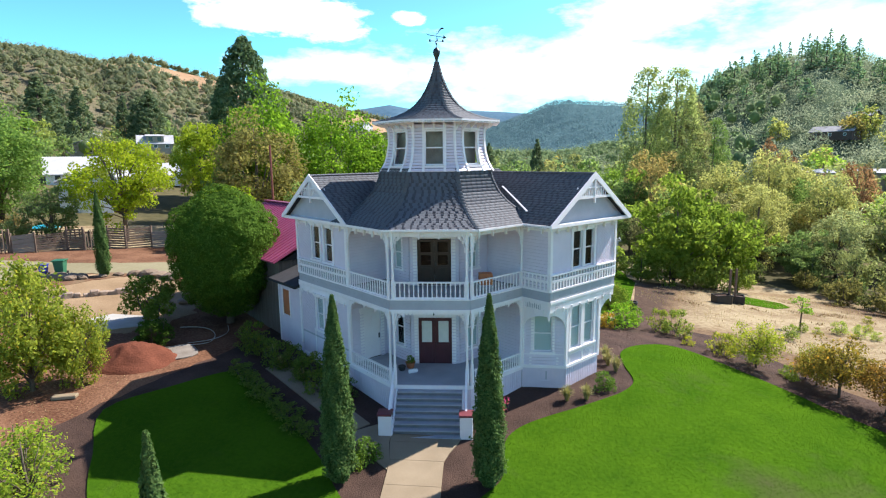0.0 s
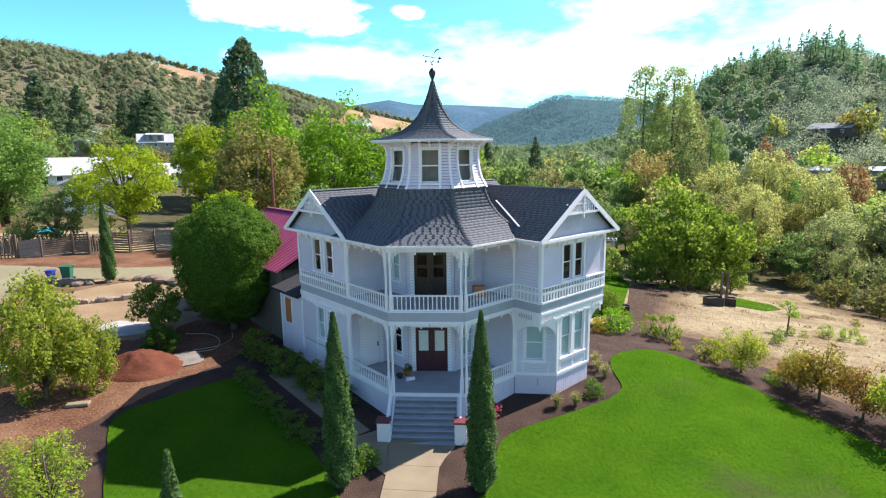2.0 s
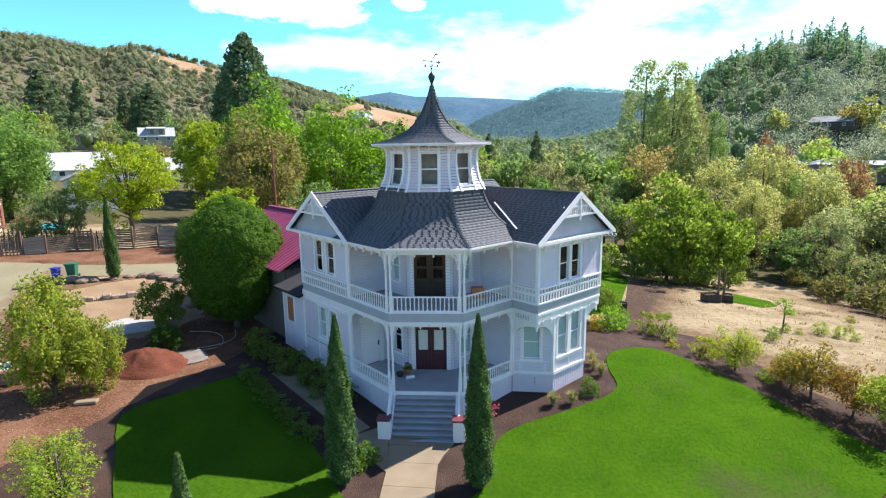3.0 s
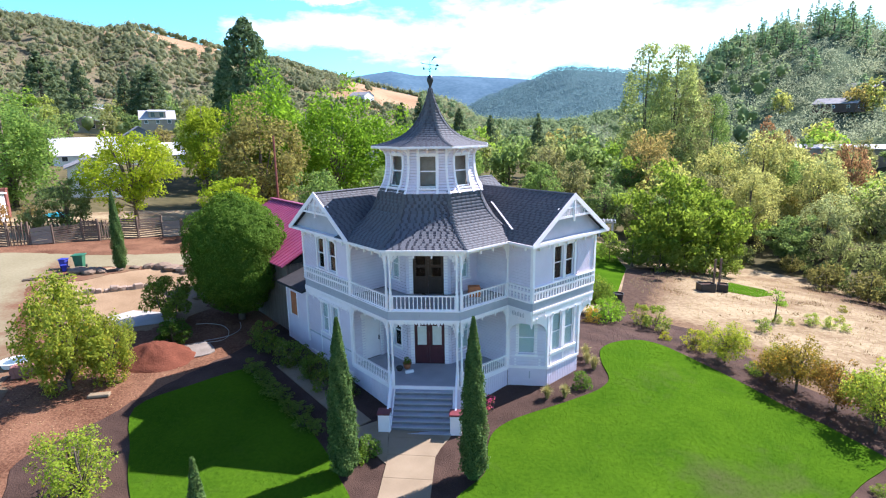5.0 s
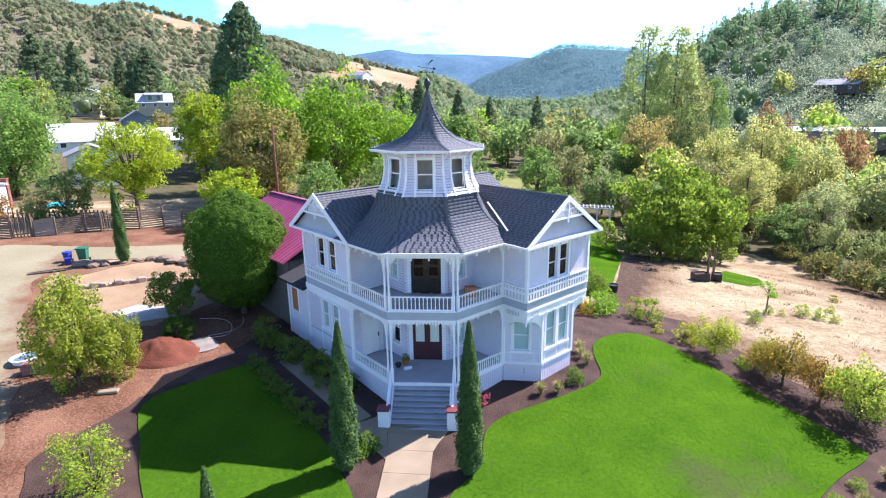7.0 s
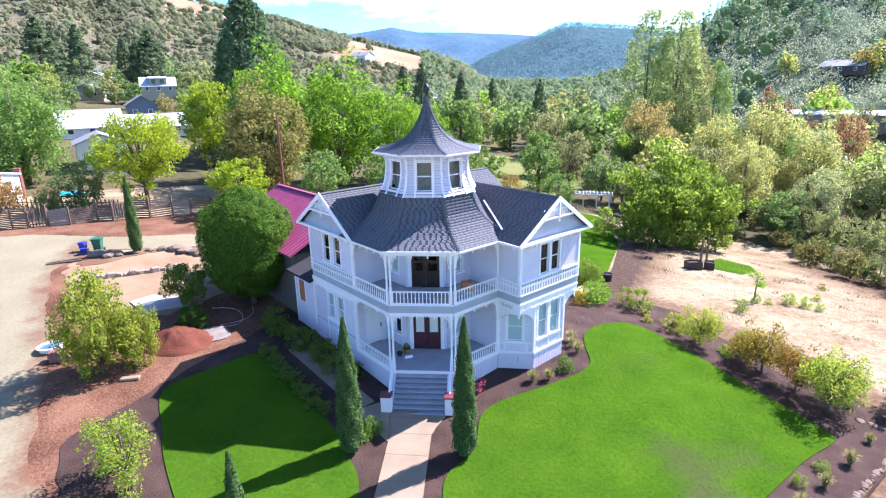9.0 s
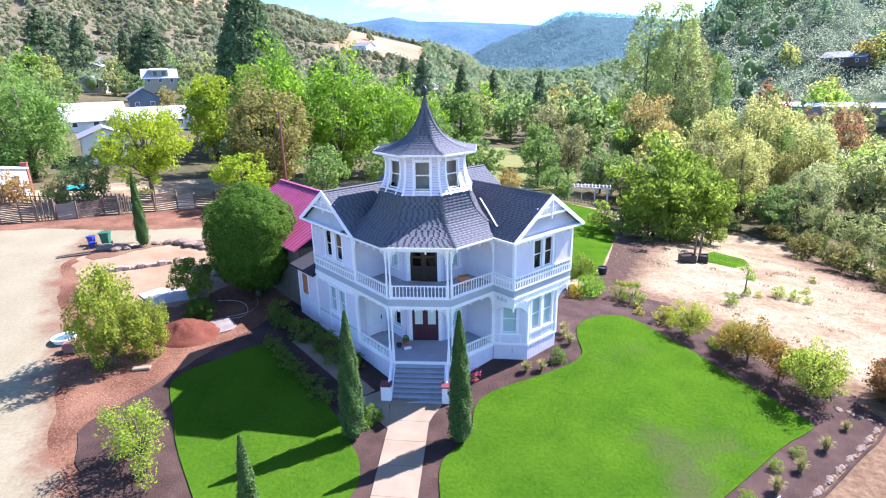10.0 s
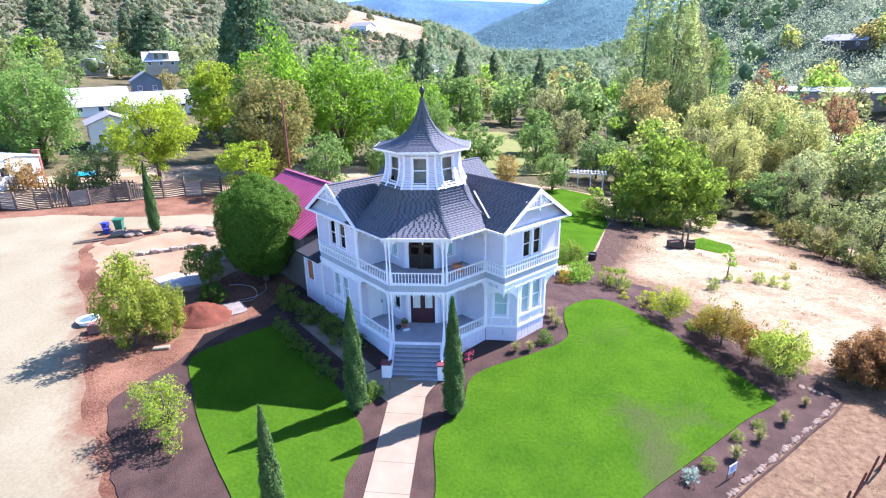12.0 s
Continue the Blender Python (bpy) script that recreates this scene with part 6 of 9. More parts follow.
def tree(seed, h, w, leaf, clumps, per, mat, trunk_share=0.05, size=0.085, profile=None, uneven=0.22, squash=0.9, limbs=14, spread=0.85, name="tree", upward=0.25, girth=0.024):
    """Tree of many small leafy clumps spread through a lobed crown, over a forked trunk."""
    rng = np.random.default_rng(seed)
    t = thing(name)
    z0 = h * trunk_share
    ch = h - z0
    vs, fs, k, tips = [], [], 0, []
    for i in range(clumps):
        d = rng.normal(0, 1, 3)
        d /= np.linalg.norm(d)
        lobe = 1 + uneven * (noise.noise((d[0] * 1.7 + seed, d[1] * 1.7, d[2] * 1.7)) * 1.4 + 0.5 * noise.noise((d[0] * 4, d[1] * 4 + seed, d[2] * 4)))
        rr = rng.uniform(0.22, 1.0) ** 0.42 * 0.90 * lobe
        if profile:
            zz = rng.uniform(0.0, 1.0)
            a = rng.uniform(0, 2 * math.pi)
            lobe = 1 + uneven * (noise.noise((math.cos(a) * 1.5 + seed, math.sin(a) * 1.5, zz * 9)) + 0.5 * noise.noise((math.cos(a) * 4 + seed, math.sin(a) * 4, zz * 22)))
            reach = w / 2 * profile(zz) * rng.uniform(0.5, 1.0) ** 0.5 * lobe
            c = np.array([reach * math.cos(a), reach * math.sin(a), z0 + ch * (0.03 + 0.94 * zz)])
            cs = size * w * rng.uniform(0.7, 1.25) * (0.5 + 0.5 * profile(zz))
        else:
            c = np.array([d[0] * rr * w / 2, d[1] * rr * w / 2, z0 + ch * 0.5 + d[2] * rr * ch * 0.5])
            cs = size * w * rng.uniform(0.65, 1.4)
        m = max(5, int(per * (cs / (size * w)) ** 2))
        p, n = blob_points(rng, m, c, (cs, cs, cs * squash), 0.25)
        n = n * 0.8 + np.array([c[0], c[1], 0]) / (np.hypot(c[0], c[1]) + 0.1) * 0.3 + [0, 0, upward]
        v, f = cards(p, n, leaf, rng, spread, 1.5)
        vs.append(v)
        fs.append(f + k)
        k += len(v)
        tips.append(c)
    bm = bmesh.new()
    limb(bm, [(0, 0, -0.3), (w * 0.01, 0, z0 + ch * 0.25), (-w * 0.01, w * 0.01, z0 + ch * 0.6), (0, 0, z0 + ch * 0.9)], h * girth, h * 0.004, 7)
    for c in tips[:limbs]:
        q = rng.uniform(0.15, 0.6)
        st = Vector((0, 0, z0 + (c[2] - z0) * q * 0.8))
        e = Vector(c)
        limb(bm, [st, st.lerp(e, 0.5) + Vector((0, 0, ch * 0.03)), e], h * girth * 0.38, h * girth * 0.08, 4)
    part("trunk", bm, M_BARK, t, smooth=True)
    raw("crown", np.concatenate(vs), np.concatenate(fs), mat, t)
    return t


def cone_shape(z):
    return (1 - z) ** 0.72 * min(1.0, (z + 0.07) / 0.17)


def cypress(seed, h, w, n, leaf=0.13, conical=False):
    """Narrow column, widest low down, of dense upright sprays round a dark heart."""
    rng = np.random.default_rng(seed)
    t = thing("cedar" if conical else "cypress")
    bm = bmesh.new()
    limb(bm, [(0, 0, -0.1), (0, 0, h * 0.9)], 0.10, 0.01, 6)
    part("trunk", bm, M_BARK, t)
    q = rng.uniform(0.0, 1.0, n)

    def radius(s):
        if conical:
            return w / 2 * np.minimum(1.0, (s / 0.15 + 0.6)) * np.clip(1.0 - s ** 2.1, 0.01, 1)
        return w / 2 * np.minimum(1.0, (s / 0.12 + 0.35)) * np.clip(1.06 - s ** 2.2, 0.02, 1)

    a = rng.uniform(0, 2 * math.pi, n)
    lump = 1 + 0.10 * np.sin(5 * a + 22 * q) + 0.08 * np.sin(3 * a - 37 * q) + rng.normal(0, 0.06, n)
    r = radius(q) * lump * rng.uniform(0.72, 1.04, n)
    p = np.c_[r * np.cos(a), r * np.sin(a), 0.12 + q * (h - 0.12)]
    d = np.c_[np.cos(a), np.sin(a), np.full(n, 0.55)]
    v, f = cards(p, d, leaf, rng, 0.5, 1.9)
    raw("crown", v, f, L_FIR if conical else L_CYP, t)
    bm = bmesh.new()
    prof = [(max(0.02, float(radius(s)) * 0.72), 0.12 + s * (h - 0.3)) for s in np.linspace(0, 1, 14)]
    lathe(bm, prof, 9)
    core = part("heart", bm, L_FIR if conical else L_CYP, t)
    core.color = (0.5, 0.5, 0.5, 1)
    return t


def place(t, x, y, s=1.0, turn=0.0, z=None, sz=None):
    zz = land1(x, y) if z is None else z
    t.matrix_basis = pose(x, y, zz, 0, 0, turn) @ Matrix.Diagonal((s, s, sz or s, 1))
    return t


def again(t, x, y, s=1.0, turn=0.0, tint=None, sz=None, **tags):
    c = copy_thing(t, pose(x, y, land1(x, y), 0, 0, turn) @ Matrix.Diagonal((s, s, sz or s, 1)))
    if tint:
        shade(c, tint)
    return tagged(c, **tags) if tags else c


def shade(t, tint):
    for o in t.children:
        if o.name.startswith("crown"):
            o.color = (*tint, 1)
    return t


# cypresses
cyp = cypress(1, 6.65, 1.05, 18000, 0.06)
place(cyp, 2.38, -8.75, 1.0, 0, None, 1.05)
tagged(cyp, "tall narrow dark green Italian cypress beside the path", "cypress", "cypresses in the garden")
for x, y, s, sz in ((-2.86, -8.95, 1.05, 0.975), (-4.22, -17.3, 0.85, 0.945), (-27.9, 15.2, 0.95, 1.0)):
    again(cyp, x, y, s, 70 * x, sz=sz)

# dense dark round tree by the house, dark bush next to it
def dense_tree(seed, h, w, leaf, tufts, per, mat, name, low=0.10):
    """Closed knobbly crown: leafy tufts crowded over a full body, on a short trunk."""
    rng = np.random.default_rng(seed)
    t = thing(name)
    k = np.arange(tufts) + 0.5
    zz = 1 - 2 * k / tufts
    a = k * 2.39996
    u = np.c_[np.sqrt(1 - zz * zz) * np.cos(a), np.sqrt(1 - zz * zz) * np.sin(a), zz] + rng.normal(0, 0.05, (tufts, 3))

    def skin(e):
        e = e / np.linalg.norm(e, axis=-1)[..., None]
        full = np.abs(e[..., 2]) ** 2
        lump = 1 + 0.05 * np.sin(e[..., 0] * 4 + 1) * np.cos(e[..., 1] * 5) + 0.035 * np.sin(e[..., 2] * 9 + e[..., 0] * 6)
        wide = (1 + 0.16 * np.sqrt(np.clip(full * (1 - full), 0, 1)) * 2) * lump
        taper = np.where(e[..., 2] < 0, 1 - 0.16 * np.abs(e[..., 2]), 1.0)
        return np.stack([e[..., 0] * wide * taper * w / 2, e[..., 1] * wide * taper * w / 2, h * (low + (1 - low) / 2) + e[..., 2] * lump * h * (1 - low) / 2], -1), e

    c, e = skin(u)
    r = w * 0.060 * rng.uniform(0.7, 1.5, tufts)
    d = rng.normal(0, 1, (tufts, per, 3)) + e[:, None] * 1.1
    d /= np.linalg.norm(d, axis=2)[:, :, None]
    p = (c - e * r[:, None] * 0.8)[:, None] + d * (r[:, None] * rng.uniform(0.75, 1.08, (tufts, per)))[:, :, None]
    v, f = cards(p.reshape(-1, 3), d.reshape(-1, 3) + e.repeat(per, 0) * 0.4 + [0, 0, 0.2], leaf, rng, 0.45, 1.7)
    raw("crown", v, f, mat, t)
    bm = bmesh.new()
    bmesh.ops.create_icosphere(bm, subdivisions=4, radius=1.0)
    for q in bm.verts:
        g = np.array(q.co[:])
        s, n = skin(g)
        q.co = Vector(s - n * w * 0.07 * (1 + 0.35 * noise.noise(Vector(s) * 1.6)))
    part("crown_body", bm, mat, t, smooth=True)
    bm = bmesh.new()
    limb(bm, [(0, 0, -0.2), (0.05, 0, h * 0.1), (0, 0, h * 0.4)], h * 0.03, h * 0.02, 8)
    part("trunk", bm, M_BARK, t, smooth=True)
    return t


lau = dense_tree(5, 8.5, 5.95, 0.085, 720, 58, L_LAUREL, "laurel_tree", 0.07)
place(lau, -13.6, 6.3, 1.0, 0)
shade(lau, (0.72, 0.80, 0.62))
tagged(lau, "dense rounded dark green evergreen tree", "tree")
bush = broadleaf(6, 3.6, 3.4, 0.11, 60, L_LAUREL, 0.12, 40, 1.0, stems=4, name="bush", knob=0.8)
place(bush, -17.9, 5.0)
shade(bush, (1.25, 1.05, 1.0))
tagged(bush, "upright dark green bush on bare stems", "bush")
low = tree(7, 2.6, 3.2, 0.15, 44, 30, L_MID, 0.02, 0.12, limbs=4, name="bush")
place(low, 30, 45.5, 0.9)
shade(low, (1.3, 1.25, 1.1))
tagged(low, "dusty olive bush at the field's edge", "bush", "bushes at the field's edge")
for x, y, s, tint in ((-51.5, 26.6, 2.6, (1.5, 1.0, 0.9)), (-48.8, 26.2, 2.2, (1.5, 0.85, 0.7)), (-53.5, 24.0, 2.2, (1.5, 1.3, 1.0)), (-46.0, 28.0, 1.9, (1.3, 0.9, 0.8)), (-44.5, 26.0, 2.0, (1.1, 1.15, 0.9))):
    again(low, x, y, s * 0.5, 50 * x, tint, sz=s * 0.6, label="dusty tan and green bush behind the fence", category="bush", group="bushes behind the fence")
for x, y, s in ((21.5, 39.0, 1.4), (24.5, 38.0, 1.6), (27.5, 38.5, 1.5), (30.5, 39.5, 1.6), (33.5, 40.5, 1.4), (19.5, 42.5, 1.3)):
    again(low, x, y, s, 70 * x, (1.0, 1.15, 0.5), label="leafy green undergrowth below the locust trees", category="bush", group="undergrowth")
for i in range(13):
    x, y = 45.0 + 1.3 * math.sin(i * 2.1) - (5 if i < 1 else 0), 50 - 2.5 * i
    again(low, x, y, 1.15 + 0.35 * math.sin(i * 1.7), 50 * i, ((0.62, 0.68, 0.52), (0.5, 0.62, 0.45), (0.78, 0.66, 0.5))[i % 3], label="dusty olive bush at the field's edge", category="bush", group="bushes at the field's edge")
again(bush, -15.8, 1.6, 0.62, 40, (0.5, 0.6, 0.5), sz=0.5, label="low dark bush in the shade", category="bush")

# yellowing shrubs of the left yard and the beds
shr = tree(8, 4.2, 3.6, 0.10, 130, 64, L_SHRUB, 0.02, 0.09, uneven=0.45, squash=1.35, limbs=40, spread=1.0, upward=0.5, name="shrub")
place(shr, -18.2, -4.0, 1.15, 20, None, 1.42)
shade(shr, (1.08, 1.09, 0.74))
tagged(shr, "tall many-stemmed shrub with yellow-green leaves", "shrub")
again(shr, -16.6, -3.0, 0.62, 140, label="yellow-green shrub on bare stems", category="shrub")
sapl = tree(14, 3.4, 3.0, 0.085, 30, 54, L_SHRUB, 0.20, 0.125, uneven=0.8, limbs=26, spread=1.0, upward=0.4, name="shrub")
place(sapl, -11.5, -12.2, 1.05, 0, None, 0.92)
shade(sapl, (1.12, 1.28, 0.72))
tagged(sapl, "open light green young tree in the mulch bed", "shrub")
again(sapl, -12.6, -11.2, 0.9, 130, (1.1, 1.25, 0.8), sz=0.95)

bed = broadleaf(10, 1.5, 1.9, 0.08, 58, L_SHRUB, 0.04, 26, 0.85, airy=1, stems=5, name="bed_shrub")
place(bed, 16.6, 6.0, 1.0, 0)
shade(bed, (1.25, 1.15, 0.7))
tagged(bed, "small yellow-green shrub in the mulch bed", "shrub", "shrubs along the bed")
high = tree(12, 3.3, 3.9, 0.088, 110, 44, L_SHRUB, 0.24, 0.10, uneven=0.5, squash=0.9, limbs=46, spread=1.0, name="bed_shrub")
place(high, 20.1, 0.7, 1.0, 60, None, 0.92)
shade(high, (0.95, 0.64, 0.60))
tagged(high, "broad shrub with green and rusty leaves in the mulch bed", "shrub", "shrubs along the bed")
for x, y, s, sz, tint, words in ((21.2, -1.0, 0.82, 0.88, (0.92, 0.50, 0.60), "brownish shrub with rusty leaves in the mulch bed"), (21.8, -3.1, 0.95, 1.16, (1.1, 1.18, 0.85), "leaning green and yellow shrub on bare stems"),
                                 (17.7, 4.1, 0.82, 0.84, (1.15, 1.15, 0.62), "round shrub turning from green to orange-yellow"), (19.9, 3.2, 0.42, 0.45, (1.2, 0.6, 0.62), "small reddish shrub in the mulch bed"),
                                 (23.4, -1.6, 0.7, 0.85, (0.95, 0.9, 0.7), "olive shrub behind the lawn's corner"), (19.9, 2.2, 0.62, 0.75, (0.95, 0.85, 0.65), "olive shrub with rusty tips in the mulch bed"),
                                 (11.6, 13.0, 0.80, 0.95, (0.55, 0.68, 0.5), "dark green shrub beside the house"), 
                                 (28.2, -2.2, 0.8, 0.8, (0.9, 0.48, 0.75), "dry rust-brown shrub on bare dirt")):
    again(high, x, y, s, 50 * x, tint, sz=sz, label=words)
for x, y, s, sz in ((27.0, -2.5, 0.80, 0.52), (29.0, -3.4, 0.85, 0.56), (28.4, -1.6, 0.8, 0.55)):
    again(shr, x, y, s, 50 * x, (0.95, 0.47, 0.95), sz=sz, label="dry rust-brown shrub on bare dirt", category="shrub", group="rusty shrubs")
for x, y, s, sz, tint, words in ((15.2, 9.6, 1.05, 1.35, (0.85, 0.95, 0.8), "loose upright green shrub in the mulch bed"), (14.4, 10.6, 0.9, 1.15, (0.85, 0.9, 0.75), "loose upright green shrub in the mulch bed"),
                                 (11.8, 10.4, 1.35, 1.25, (0.75, 1.2, 0.5), "bright green bushy shrub beside the house"), (12.6, 11.6, 1.2, 1.2, (0.65, 1.0, 0.55), "green bushy shrub beside the house"), (10.7, 9.6, 0.7, 0.8, (1.4, 0.85, 0.6), "small orange-brown shrub beside the house"),
                                 (15.1, 7.3, 0.45, 0.45, (1.4, 1.25, 0.6), "small yellow shrub in the mulch bed"), (18.9, 2.6, 0.4, 0.45, (0.9, 1.1, 0.7), "tiny green shrub in the mulch bed"), (17.3, 7.4, 0.45, 0.4, (1.2, 1.0, 0.7), "small yellow-brown shrub in the mulch bed"),
                                 (24.0, 12.0, 0.7, 0.8, (0.8, 0.95, 0.8), "scrubby green shrub at the field's edge"), (26.6, 15.2, 0.5, 0.5, (0.9, 1, 0.8), "scrubby green shrub at the field's edge")):
    again(bed, x, y, s, 50 * x, tint, sz=sz, label=words)

# ---- trees of the valley ----
oak = tree(21, 10, 9.0, 0.26, 150, 29, L_MID, size=0.078)
airy = tree(22, 10, 5.6, 0.22, 90, 42, L_MID, 0.10, 0.10, uneven=0.4, limbs=30)
lush = tree(29, 12, 9.6, 0.215, 210, 56, L_MID, 0.03, 0.098, uneven=0.26, upward=0.5)
willow = tree(34, 10, 9.0, 0.18, 170, 50, L_MID, size=0.078, uneven=0.3)
crooked = tree(28, 11.3, 10.5, 0.20, 110, 105, L_MID, 0.2, 0.085, uneven=0.5, limbs=46)
wide = tree(23, 8, 10, 0.25, 130, 62, L_MID, 0.03, 0.078, squash=0.6, uneven=0.6)
tall = tree(24, 12, 7.0, 0.23, 150, 52, L_MID, 0.03, 0.092, uneven=0.28)
mid_oak = tree(35, 10, 9, 0.36, 84, 24, L_MID, 0.03, 0.10, limbs=5)
far_oak = tree(31, 10, 9, 0.60, 52, 16, L_MID, 0.03, 0.115, limbs=3)
far_tall = tree(32, 12, 7, 0.60, 52, 16, L_MID, 0.03, 0.125, limbs=3)
fir = tree(25, 16, 7.4, 0.38, 300, 26, L_FIR, 0.03, 0.105, cone_shape, 0.22, 0.7, 0, upward=0.15, name="conifer")
far_fir = tree(27, 16, 6.4, 0.66, 74, 11, L_FIR, 0.03, 0.115, cone_shape, 0.18, 0.8, 0, upward=0.1, name="conifer")
cone = tree(26, 31, 20.5, 0.46, 720, 48, L_FIR, 0.02, 0.066, lambda z: (1 - z) ** 0.66 * min(1.0, (z + 0.10) / 0.30), 0.10, 0.9, 0, upward=0.35, name="conifer")
cotton = tree(33, 36, 14.5, 0.32, 560, 36, L_MID, 0.08, 0.080, lambda z: min(1.0, 0.62 + 0.8 * z) * (1 - z) ** 0.34, 0.35, 1.2, 9, upward=0.4, girth=0.008)
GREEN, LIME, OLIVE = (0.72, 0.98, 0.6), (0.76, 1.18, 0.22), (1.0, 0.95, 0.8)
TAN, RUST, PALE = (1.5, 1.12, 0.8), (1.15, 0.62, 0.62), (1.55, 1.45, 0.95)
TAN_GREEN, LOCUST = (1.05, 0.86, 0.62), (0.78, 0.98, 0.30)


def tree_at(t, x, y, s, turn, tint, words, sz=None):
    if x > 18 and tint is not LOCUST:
        # haze over the right side of the valley, worked into the leaf tint
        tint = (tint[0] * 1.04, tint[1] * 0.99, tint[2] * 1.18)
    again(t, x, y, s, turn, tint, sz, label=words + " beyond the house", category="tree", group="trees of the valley")


